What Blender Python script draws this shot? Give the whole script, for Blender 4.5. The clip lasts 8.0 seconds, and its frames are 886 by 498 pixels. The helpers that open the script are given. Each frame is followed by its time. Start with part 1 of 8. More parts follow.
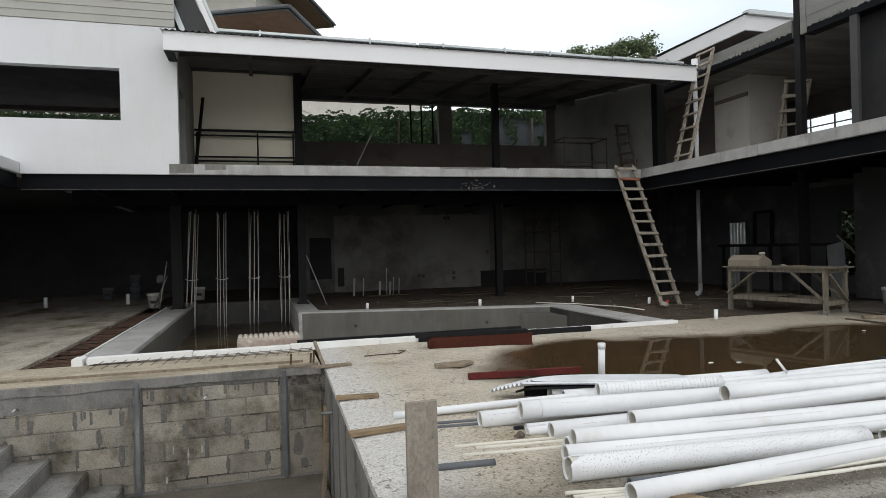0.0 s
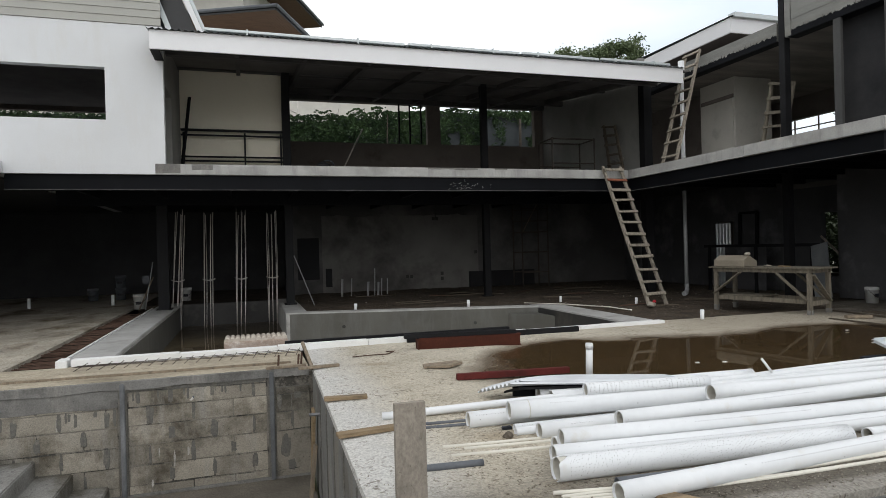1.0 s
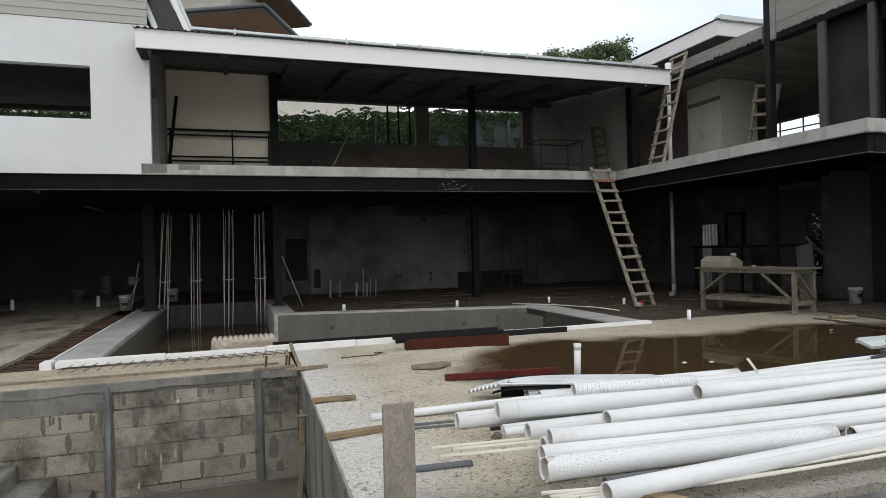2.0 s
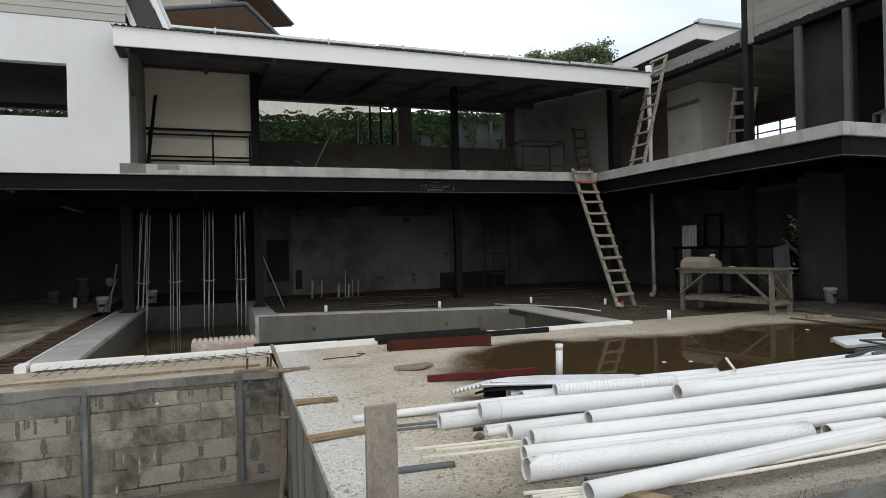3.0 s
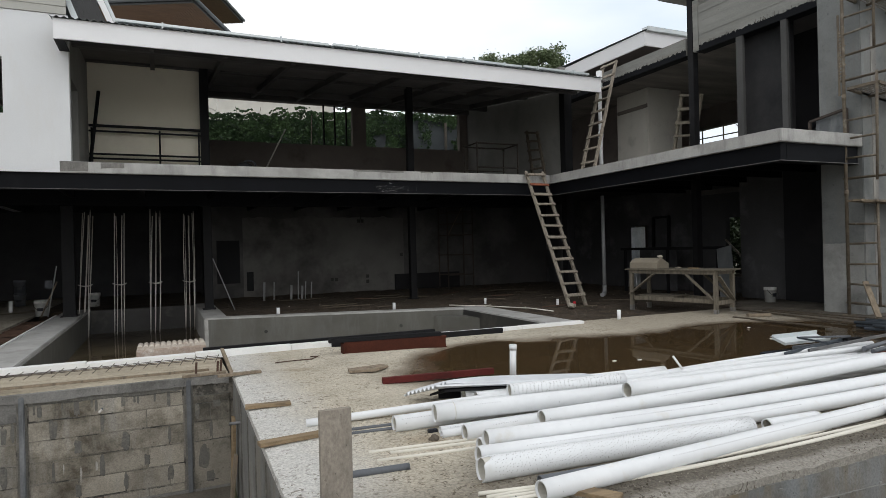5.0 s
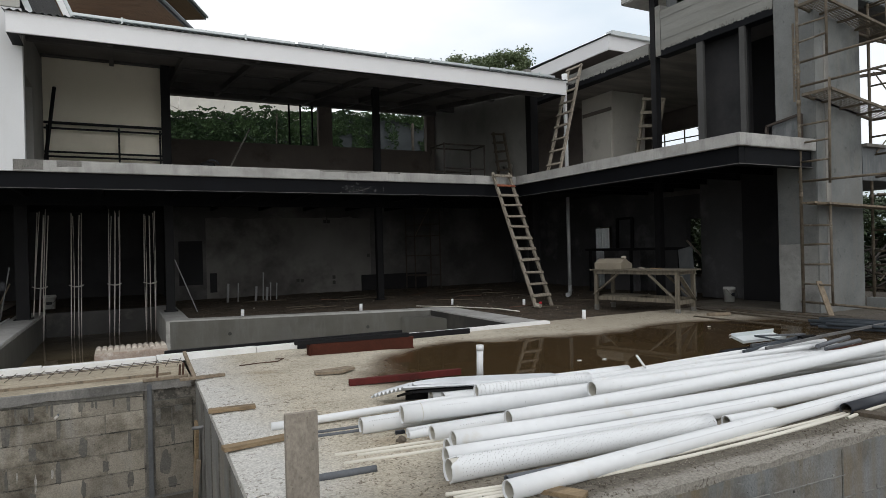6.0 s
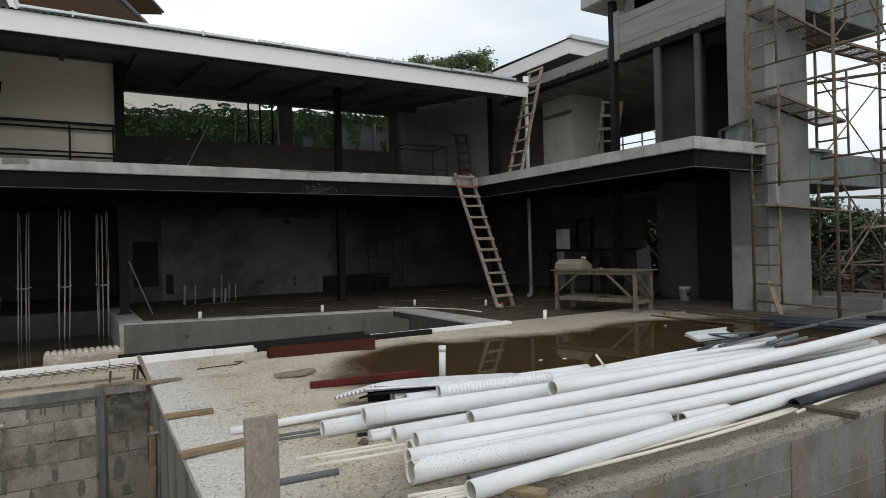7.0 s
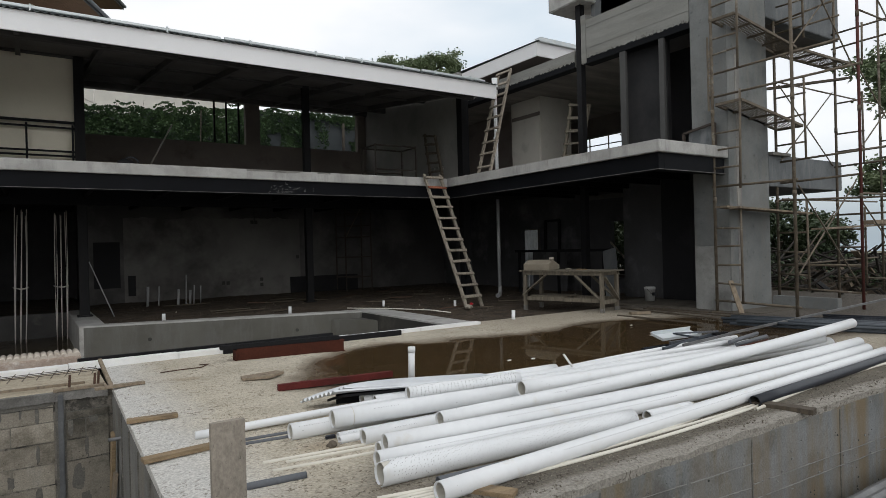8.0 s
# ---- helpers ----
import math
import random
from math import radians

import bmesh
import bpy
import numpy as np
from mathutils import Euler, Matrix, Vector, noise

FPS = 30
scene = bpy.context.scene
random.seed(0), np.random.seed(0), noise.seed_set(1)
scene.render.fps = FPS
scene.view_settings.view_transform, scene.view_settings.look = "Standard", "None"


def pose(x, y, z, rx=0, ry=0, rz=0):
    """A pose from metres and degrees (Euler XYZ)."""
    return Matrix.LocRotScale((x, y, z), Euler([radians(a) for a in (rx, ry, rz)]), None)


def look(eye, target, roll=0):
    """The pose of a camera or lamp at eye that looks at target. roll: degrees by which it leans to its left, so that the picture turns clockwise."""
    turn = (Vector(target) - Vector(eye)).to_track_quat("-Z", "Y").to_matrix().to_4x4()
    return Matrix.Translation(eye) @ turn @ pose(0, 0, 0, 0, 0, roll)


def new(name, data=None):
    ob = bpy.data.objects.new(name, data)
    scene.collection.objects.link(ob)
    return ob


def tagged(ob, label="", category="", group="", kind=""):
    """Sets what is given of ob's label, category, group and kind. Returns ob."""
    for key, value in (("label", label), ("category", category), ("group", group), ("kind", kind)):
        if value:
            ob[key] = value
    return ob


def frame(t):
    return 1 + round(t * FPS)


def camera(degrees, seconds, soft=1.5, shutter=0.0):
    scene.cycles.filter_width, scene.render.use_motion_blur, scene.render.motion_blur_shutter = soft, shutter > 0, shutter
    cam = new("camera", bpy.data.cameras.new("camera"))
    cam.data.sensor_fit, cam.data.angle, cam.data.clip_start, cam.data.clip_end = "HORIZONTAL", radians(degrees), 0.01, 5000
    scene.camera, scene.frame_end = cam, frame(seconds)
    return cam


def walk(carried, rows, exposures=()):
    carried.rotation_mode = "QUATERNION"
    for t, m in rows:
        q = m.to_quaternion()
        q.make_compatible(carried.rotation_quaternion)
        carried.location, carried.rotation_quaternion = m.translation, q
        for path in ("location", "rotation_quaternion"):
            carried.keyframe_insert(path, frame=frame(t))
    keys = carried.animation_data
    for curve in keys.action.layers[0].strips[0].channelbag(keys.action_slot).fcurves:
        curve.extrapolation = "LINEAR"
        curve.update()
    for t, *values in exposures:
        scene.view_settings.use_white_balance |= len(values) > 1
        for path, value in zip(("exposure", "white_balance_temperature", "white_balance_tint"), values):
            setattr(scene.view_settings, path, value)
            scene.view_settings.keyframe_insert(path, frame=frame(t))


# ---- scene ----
cam = camera(71.13, 8.0, soft=0.3)
EYE = Vector((0.0, 0.0, 1.32))
# seconds, yaw, pitch, roll
ROWS = [
    (0.0, -16.44, -0.122, -1.52),
    (0.5, -17.02, -0.120, -1.52),
    (1.0, -17.52, -0.109, -1.52),
    (1.5, -17.93, -0.094, -1.51),
    (3.0, -20.19, -0.055, -1.49),
    (3.5, -20.95, -0.045, -1.49),
    (4.0, -21.98, -0.045, -1.49),
    (4.5, -23.13, -0.055, -1.49),
    (6.0, -27.43, -0.085, -1.50),
    (6.5, -29.25, -0.104, -1.49),
    (7.0, -30.92, -0.122, -1.50),
    (7.5, -32.18, -0.134, -1.495),
    (8.0, -33.77, -0.142, -1.49),
]


def stand(yaw, pitch, roll):
    done = (-16.44 - yaw) / 17.33
    eye = EYE + Vector((-0.008 * done, -0.004 * done, 0.02 * done - 0.008))
    a, b = radians(yaw), radians(pitch)
    return look(eye, eye + Vector((-math.sin(a) * math.cos(b), math.cos(a) * math.cos(b), math.sin(b))), roll)


walk(cam, [(t, stand(y, p, r)) for t, y, p, r in ROWS], exposures=[(0.0, -0.41), (4.0, -0.42), (8.0, -0.64)])

# ---- light: a white overcast sky and a broad weak sun ----
world = bpy.data.worlds.new("overcast")
scene.world = world
world.use_nodes = True
wn, wl = world.node_tree.nodes, world.node_tree.links
wn.clear()
w_out = wn.new("ShaderNodeOutputWorld")
w_bg = wn.new("ShaderNodeBackground")
w_sky = wn.new("ShaderNodeTexSky")
w_sky.sky_type, w_sky.sun_disc = "NISHITA", False
w_sky.sun_elevation, w_sky.sun_rotation = radians(27), radians(196)
w_scale = wn.new("ShaderNodeVectorMath")
w_scale.operation = "SCALE"
w_scale.inputs["Scale"].default_value = 0.16
w_co = wn.new("ShaderNodeTexCoord")
w_map = wn.new("ShaderNodeMapping")
w_map.inputs["Scale"].default_value = (1.0, 1.0, 2.6)
w_noise = wn.new("ShaderNodeTexNoise")
w_noise.inputs["Scale"].default_value, w_noise.inputs["Detail"].default_value = 2.2, 6
w_ramp = wn.new("ShaderNodeValToRGB")
w_ramp.color_ramp.elements[0].position, w_ramp.color_ramp.elements[0].color = 0.28, (1.22, 1.36, 1.48, 1)
w_ramp.color_ramp.elements[1].position, w_ramp.color_ramp.elements[1].color = 0.54, (1.72, 1.72, 1.73, 1)
w_mix = wn.new("ShaderNodeMix")
w_mix.data_type = "RGBA"
w_mix.inputs["Factor"].default_value = 0.88
wl.new(w_sky.outputs[0], w_scale.inputs[0])
wl.new(w_co.outputs["Generated"], w_map.inputs[0])
wl.new(w_map.outputs[0], w_noise.inputs["Vector"])
wl.new(w_noise.outputs["Fac"], w_ramp.inputs[0])
wl.new(w_scale.outputs[0], w_mix.inputs["A"])
w_sep = wn.new("ShaderNodeSeparateXYZ")
w_rim = wn.new("ShaderNodeMapRange")
w_rim.interpolation_type = "SMOOTHSTEP"
w_rim.inputs["From Min"].default_value, w_rim.inputs["From Max"].default_value = 0.15, 0.0
w_rim.inputs["To Max"].default_value = 0.9
w_low = wn.new("ShaderNodeMix")
w_low.data_type = "RGBA"
w_low.inputs["B"].default_value = (0.52, 0.66, 0.78, 1)
wl.new(w_co.outputs["Generated"], w_sep.inputs[0])
wl.new(w_sep.outputs["Z"], w_rim.inputs["Value"])
wl.new(w_rim.outputs[0], w_low.inputs["Factor"])
wl.new(w_ramp.outputs[0], w_low.inputs["A"])
wl.new(w_low.outputs["Result"], w_mix.inputs["B"])
wl.new(w_mix.outputs["Result"], w_bg.inputs["Color"])
w_bg.inputs["Strength"].default_value = 1.0
wl.new(w_bg.outputs[0], w_out.inputs["Surface"])

sun_data = bpy.data.lights.new("sun", "SUN")
sun_data.energy, sun_data.angle, sun_data.color = 0.85, radians(70), (1.0, 0.985, 0.96)
sun = new("sun", sun_data)
sun.matrix_world = look((-12, -42, 22.5), (0, 0, 0))


# ---- materials ----
def surf(name, c1, c2, rough=0.8, metal=0.0, scale=2.0, fine=45.0, grain=0.25, bump=0.25, dist=0.01, stain=None,
         stain_at=(0.55, 0.7), stain_scale=0.9, rand=0.0, spec=0.35, stretch=(1, 1, 1), streak=None, speck=None):
    m = bpy.data.materials.new(name)
    m.use_nodes = True
    n, l = m.node_tree.nodes, m.node_tree.links
    bsdf = n["Principled BSDF"]
    co = n.new("ShaderNodeNewGeometry")
    mp = n.new("ShaderNodeMapping")
    mp.inputs["Scale"].default_value = stretch
    l.new(co.outputs["Position"], mp.inputs[0])

    def noise_at(s, detail, rough_=0.6, src=mp):
        t = n.new("ShaderNodeTexNoise")
        t.inputs["Scale"].default_value, t.inputs["Detail"].default_value, t.inputs["Roughness"].default_value = s, detail, rough_
        l.new(src.outputs[0], t.inputs["Vector"])
        return t

    def mixed(fac, a, b, blend="MIX"):
        x = n.new("ShaderNodeMix")
        x.data_type, x.blend_type = "RGBA", blend
        for sock, v in ((x.inputs["Factor"], fac), (x.inputs["A"], a), (x.inputs["B"], b)):
            if isinstance(v, tuple):
                sock.default_value = (*v, 1)
            elif isinstance(v, float):
                sock.default_value = v
            else:
                l.new(v, sock)
        return x.outputs["Result"]

    def ramp(v, lo, hi):
        r = n.new("ShaderNodeMapRange")
        r.inputs["From Min"].default_value, r.inputs["From Max"].default_value = lo, hi
        l.new(v, r.inputs["Value"])
        return r.outputs[0]

    big, small = noise_at(scale, 5), noise_at(fine, 4)
    col = mixed(ramp(big.outputs["Fac"], 0.35, 0.65), c1, c2)
    if stain:
        st = noise_at(stain_scale, 6, 0.65)
        col = mixed(ramp(st.outputs["Fac"], *stain_at), col, stain)
    if streak:
        mp2 = n.new("ShaderNodeMapping")
        mp2.inputs["Scale"].default_value = (3.0, 3.0, 0.6)
        l.new(co.outputs["Position"], mp2.inputs[0])
        st2 = noise_at(1.4, 6, 0.65, mp2)
        col = mixed(ramp(st2.outputs["Fac"], 0.5, 0.72), col, streak)
    dark = tuple(1 - grain for _ in range(3))
    col = mixed(1.0, col, mixed(ramp(small.outputs["Fac"], 0.3, 0.7), dark, (1.0, 1.0, 1.0)), "MULTIPLY")
    height = small.outputs["Fac"]
    if speck:
        s_scale, s_lo, s_hi, s_dark = speck
        sp = noise_at(s_scale, 3, 0.7)
        pit = ramp(sp.outputs["Fac"], s_lo, s_hi)
        col = mixed(pit, col, mixed(1.0, col, tuple(s_dark for _ in range(3)), "MULTIPLY"))
        sunk = n.new("ShaderNodeMath")
        sunk.operation = "SUBTRACT"
        l.new(height, sunk.inputs[0])
        l.new(pit, sunk.inputs[1])
        height = sunk.outputs[0]
    if rand:
        info = n.new("ShaderNodeObjectInfo")
        lo = tuple(1 - rand for _ in range(3))
        col = mixed(1.0, col, mixed(info.outputs["Random"], lo, (1.0, 1.0, 1.0)), "MULTIPLY")
    l.new(col, bsdf.inputs["Base Color"])
    bsdf.inputs["Metallic"].default_value = metal
    bsdf.inputs["Specular IOR Level"].default_value = spec
    rr = n.new("ShaderNodeMapRange")
    rr.inputs["To Min"].default_value, rr.inputs["To Max"].default_value = max(0.02, rough - 0.1), min(1.0, rough + 0.1)
    l.new(small.outputs["Fac"], rr.inputs["Value"])
    l.new(rr.outputs[0], bsdf.inputs["Roughness"])
    if bump:
        bp = n.new("ShaderNodeBump")
        bp.inputs["Strength"].default_value, bp.inputs["Distance"].default_value = bump, dist
        l.new(height, bp.inputs["Height"])
        l.new(bp.outputs[0], bsdf.inputs["Normal"])
    return m


M = {
    "white": surf("white_paint", (0.70, 0.71, 0.72), (0.665, 0.675, 0.688), 0.75, scale=0.8, grain=0.04, bump=0.15, dist=0.004, stain=(0.655, 0.66, 0.665), stain_at=(0.5, 0.75), stain_scale=0.7, streak=(0.665, 0.665, 0.66)),
    "fascia": surf("white_fascia", (0.82, 0.82, 0.83), (0.77, 0.77, 0.78), 0.5, scale=0.7, grain=0.03, bump=0.05, dist=0.003),
    "cream": surf("cream_render", (0.86, 0.80, 0.67), (0.83, 0.77, 0.64), 0.85, scale=0.9, grain=0.05, bump=0.15, dist=0.004, stain=(0.78, 0.72, 0.60)),
    "roomcream": surf("darker_cream_render", (0.58, 0.555, 0.50), (0.50, 0.48, 0.435), 0.85, scale=0.9, grain=0.1, bump=0.15, dist=0.004, stain=(0.36, 0.34, 0.30)),
    "beamconc": surf("beam_concrete", (0.30, 0.30, 0.277), (0.225, 0.225, 0.21), 0.87, scale=1.8, fine=60, grain=0.25, bump=0.5, dist=0.006, stain=(0.24, 0.225, 0.19), stain_at=(0.5, 0.7), stain_scale=1.0, stretch=(1, 0.35, 3.0), speck=(16, 0.70, 0.73, 0.4)),
    "siding": surf("cream_siding", (0.42, 0.415, 0.38), (0.38, 0.375, 0.345), 0.7, scale=0.7, grain=0.06, bump=0.1, dist=0.003, stain=(0.40, 0.39, 0.36), stain_at=(0.55, 0.75)),
    "plaster": surf("grey_plaster", (0.175, 0.186, 0.192), (0.118, 0.127, 0.132), 0.88, scale=1.1, fine=60, grain=0.2, bump=0.4, dist=0.006, stain=(0.11, 0.117, 0.122), stain_at=(0.50, 0.70), stain_scale=0.9, speck=(9, 0.62, 0.72, 0.8), streak=(0.215, 0.222, 0.225)),
    "palewall": surf("pale_plaster", (0.29, 0.283, 0.265), (0.22, 0.215, 0.203), 0.88, scale=0.7, grain=0.12, bump=0.2, dist=0.005, stain=(0.20, 0.197, 0.188), stain_at=(0.52, 0.7)),
    # grey plaster with the dimness under the wing put into its colour
    "dimplaster": surf("dimmed_plaster", (0.085, 0.084, 0.087), (0.058, 0.057, 0.06), 0.9, scale=0.8, grain=0.2, bump=0.25, dist=0.005, stain=(0.16, 0.16, 0.163), stain_at=(0.52, 0.7)),
    "rearplaster": surf("dark_rear_plaster", (0.078, 0.075, 0.075), (0.052, 0.05, 0.05), 0.85, scale=0.6, grain=0.2, bump=0.2, dist=0.005, stain=(0.15, 0.147, 0.141), stain_at=(0.48, 0.66), stain_scale=0.35),
    "coat": surf("plaster_coat", (0.19, 0.184, 0.174), (0.12, 0.115, 0.11), 0.88, scale=0.6, grain=0.15, bump=0.2, dist=0.005, stain=(0.07, 0.066, 0.064), stain_at=(0.46, 0.62), stain_scale=0.45),
    "ridge": surf("formwork_fin", (0.30, 0.297, 0.28), (0.21, 0.208, 0.196), 0.9, scale=6, fine=70, grain=0.3, bump=0.5, dist=0.004),
    "grit": surf("pale_grit", (0.40, 0.365, 0.30), (0.26, 0.235, 0.19), 0.95, scale=9, grain=0.3, bump=0.3),
    "postgrey": surf("post_render", (0.085, 0.085, 0.083), (0.06, 0.06, 0.059), 0.88, scale=0.8, grain=0.15, bump=0.2, dist=0.005, streak=(0.07, 0.07, 0.069)),
    "edge": surf("slab_edge_concrete", (0.48, 0.475, 0.455), (0.39, 0.385, 0.37), 0.85, scale=1.4, fine=60, grain=0.18, bump=0.35, dist=0.004, streak=(0.27, 0.265, 0.255), stain=(0.33, 0.325, 0.31), stain_at=(0.5, 0.65), stain_scale=1.3),
    "formed": surf("formed_concrete", (0.25, 0.247, 0.23), (0.17, 0.168, 0.156), 0.87, scale=1.8, fine=60, grain=0.3, bump=0.6, dist=0.008, stain=(0.14, 0.13, 0.112), stain_at=(0.52, 0.66), stain_scale=1.3, streak=(0.24, 0.215, 0.17), speck=(38, 0.66, 0.71, 0.45)),
    "basin": surf("smooth_cement", (0.125, 0.122, 0.108), (0.095, 0.092, 0.08), 0.7, scale=1.0, fine=60, grain=0.14, bump=0.2, dist=0.003, stain=(0.12, 0.118, 0.11), stain_scale=0.8, streak=(0.14, 0.138, 0.13)),
    # basin cement darkened in colour for deep shade as well as wet
    "shadecement": surf("shaded_wet_cement", (0.055, 0.054, 0.052), (0.038, 0.037, 0.036), 0.6, scale=1.0, grain=0.2, bump=0.2, dist=0.003, stain=(0.12, 0.115, 0.10), stain_scale=0.7),
    "coping": surf("pale_cement", (0.45, 0.445, 0.43), (0.35, 0.345, 0.33), 0.8, stain=(0.24, 0.23, 0.21), stain_at=(0.55, 0.72), stain_scale=1.6, speck=(12, 0.62, 0.7, 0.7), scale=2.0, grain=0.12, bump=0.2, dist=0.004),
    "block": surf("concrete_block", (0.49, 0.445, 0.365), (0.37, 0.335, 0.275), 0.93, scale=3.0, fine=75, grain=0.38, bump=0.9, dist=0.008, stain=(0.125, 0.107, 0.078), stain_at=(0.48, 0.66), stain_scale=1.7, rand=0.3, streak=(0.43, 0.41, 0.365), speck=(34, 0.67, 0.71, 0.5)),
    "mortar": surf("mortar", (0.27, 0.248, 0.212), (0.20, 0.184, 0.157), 0.95, scale=5.0, fine=60, grain=0.4, bump=0.8, dist=0.01, stain=(0.08, 0.075, 0.065), stain_at=(0.52, 0.58), stain_scale=3.0),
    "smear": surf("dark_mortar_smear", (0.175, 0.168, 0.15), (0.12, 0.115, 0.103), 0.93, scale=9.0, fine=70, grain=0.35, bump=0.6, dist=0.004, stain=(0.22, 0.205, 0.178), stain_at=(0.5, 0.65), stain_scale=9.0),
    "pier": surf("blue_grey_cement", (0.15, 0.155, 0.16), (0.105, 0.11, 0.115), 0.85, scale=3.0, grain=0.2, bump=0.3, dist=0.005, streak=(0.26, 0.265, 0.27)),
    "cap": surf("cement_band", (0.25, 0.243, 0.227), (0.17, 0.164, 0.153), 0.9, scale=2.6, fine=60, grain=0.32, bump=0.6, dist=0.008, stain=(0.125, 0.12, 0.11), stain_at=(0.52, 0.64), stain_scale=2.2, streak=(0.34, 0.325, 0.295), speck=(35, 0.66, 0.7, 0.5)),
    "rafter": surf("grey_rafter_paint", (0.10, 0.095, 0.092), (0.065, 0.062, 0.06), 0.75, scale=1.2, grain=0.2, bump=0.1, dist=0.003),
    "black": surf("black_steel_paint", (0.014, 0.014, 0.0155), (0.010, 0.010, 0.011), 0.6, scale=2.0, grain=0.3, bump=0.1, dist=0.003, spec=0.15, stain=(0.028, 0.028, 0.03), stain_at=(0.62, 0.8)),
    "blackbeam": surf("black_beam_paint", (0.0065, 0.0072, 0.0095), (0.0045, 0.005, 0.0065), 0.6, scale=1.5, grain=0.3, bump=0.1, dist=0.003, spec=0.1, stain=(0.015, 0.0155, 0.018), stain_at=(0.62, 0.8)),
    "soffit": surf("dark_soffit", (0.165, 0.152, 0.148), (0.115, 0.107, 0.104), 0.85, scale=1.5, grain=0.3, bump=0.2, dist=0.005),
    # render lowered to near black, so the colour holds the rooms' deep shade
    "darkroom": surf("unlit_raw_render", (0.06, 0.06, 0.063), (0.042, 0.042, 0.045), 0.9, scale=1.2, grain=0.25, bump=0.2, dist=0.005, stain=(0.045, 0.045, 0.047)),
    "ceiling": surf("raw_ceiling", (0.25, 0.226, 0.20), (0.145, 0.132, 0.117), 0.9, scale=1.3, stretch=(0.5, 2.0, 1.0), grain=0.2, bump=0.2, dist=0.005),
    "soil": surf("damp_soil", (0.105, 0.078, 0.053), (0.048, 0.035, 0.024), 0.95, scale=2.5, fine=22, grain=0.5, bump=0.9, dist=0.03, stain=(0.09, 0.075, 0.056), stain_scale=2.0, speck=(12, 0.6, 0.68, 0.5)),
    "rubble": surf("rubble_chips", (0.19, 0.16, 0.125), (0.07, 0.056, 0.042), 0.95, scale=6, grain=0.3, bump=0.4),
    "ply": surf("weathered_board", (0.37, 0.325, 0.27), (0.26, 0.228, 0.19), 0.85, speck=(75, 0.66, 0.70, 0.5), scale=5, fine=70, grain=0.35, bump=0.5, dist=0.004, stretch=(1.3, 1.3, 0.8), stain=(0.19, 0.165, 0.137), stain_at=(0.55, 0.66), stain_scale=3.0),
    "wood": surf("grey_timber", (0.36, 0.29, 0.21), (0.22, 0.175, 0.125), 0.85, scale=6, fine=70, grain=0.35, bump=0.35, dist=0.003, stretch=(3, 3, 0.6), rand=0.25, stain=(0.15, 0.125, 0.095), stain_at=(0.56, 0.7), stain_scale=3.0),
    "newwood": surf("pale_timber", (0.40, 0.295, 0.175), (0.27, 0.195, 0.115), 0.8, scale=6, fine=60, grain=0.35, bump=0.4, dist=0.003, stretch=(0.6, 4, 4), rand=0.25, stain=(0.16, 0.125, 0.09), stain_at=(0.58, 0.72), stain_scale=3.0),
    "eavewood": surf("brown_soffit_boards", (0.15, 0.085, 0.048), (0.10, 0.056, 0.032), 0.7, scale=3, fine=30, grain=0.2, bump=0.2, stretch=(0.4, 4, 1)),
    "pvc": surf("white_pvc", (0.785, 0.80, 0.81), (0.74, 0.755, 0.765), 0.36, scale=1.2, fine=20, grain=0.05, bump=0.04, dist=0.002, spec=0.5, stain=(0.63, 0.605, 0.55), stain_at=(0.60, 0.80), stain_scale=5.0, rand=0.07, speck=(34, 0.70, 0.73, 0.5)),
    "pvcin": surf("pvc_bore", (0.62, 0.60, 0.54), (0.55, 0.53, 0.47), 0.6, grain=0.1),
    "creampvc": surf("cream_conduit", (0.72, 0.69, 0.61), (0.64, 0.61, 0.53), 0.45, scale=2.0, grain=0.08, bump=0.04, spec=0.5),
    "greypvc": surf("grey_conduit", (0.16, 0.172, 0.19), (0.12, 0.13, 0.145), 0.5, scale=2.0, grain=0.2, bump=0.05, spec=0.4, rand=0.25),
    "bluepvc": surf("dark_blue_conduit", (0.085, 0.10, 0.118), (0.058, 0.07, 0.083), 0.45, scale=2.0, grain=0.2, bump=0.05, spec=0.4, rand=0.3),
    "darkpvc": surf("dark_pipe", (0.028, 0.032, 0.042), (0.02, 0.023, 0.03), 0.36, scale=2.0, grain=0.15, bump=0.05, spec=0.28),
    "hole": surf("pipe_hole", (0.07, 0.07, 0.065), (0.05, 0.05, 0.046), 0.9, bump=0.0),
    "print": surf("pipe_print", (0.44, 0.44, 0.46), (0.55, 0.55, 0.57), 0.6, bump=0.0),
    "rust": surf("red_primer_steel", (0.082, 0.026, 0.016), (0.055, 0.018, 0.012), 0.8, scale=3.0, grain=0.3, bump=0.2, dist=0.003, stain=(0.10, 0.045, 0.022), stain_scale=3.0, spec=0.12),
    "redtube": surf("red_oxide_tube", (0.13, 0.026, 0.023), (0.09, 0.02, 0.018), 0.7, scale=3.0, grain=0.25, bump=0.1, dist=0.003, spec=0.15, stain=(0.06, 0.02, 0.017), stain_scale=3.0),
    "rebar": surf("rusty_rebar", (0.12, 0.07, 0.048), (0.075, 0.045, 0.032), 0.85, scale=8, grain=0.3, bump=0.4, dist=0.003),
    "wire": surf("dark_wire", (0.075, 0.058, 0.048), (0.05, 0.04, 0.034), 0.8, scale=8, grain=0.3, bump=0.2, dist=0.002),
    "greybar": surf("grey_rebar", (0.70, 0.66, 0.61), (0.55, 0.52, 0.48), 0.75, scale=6, grain=0.25, bump=0.4, dist=0.003),
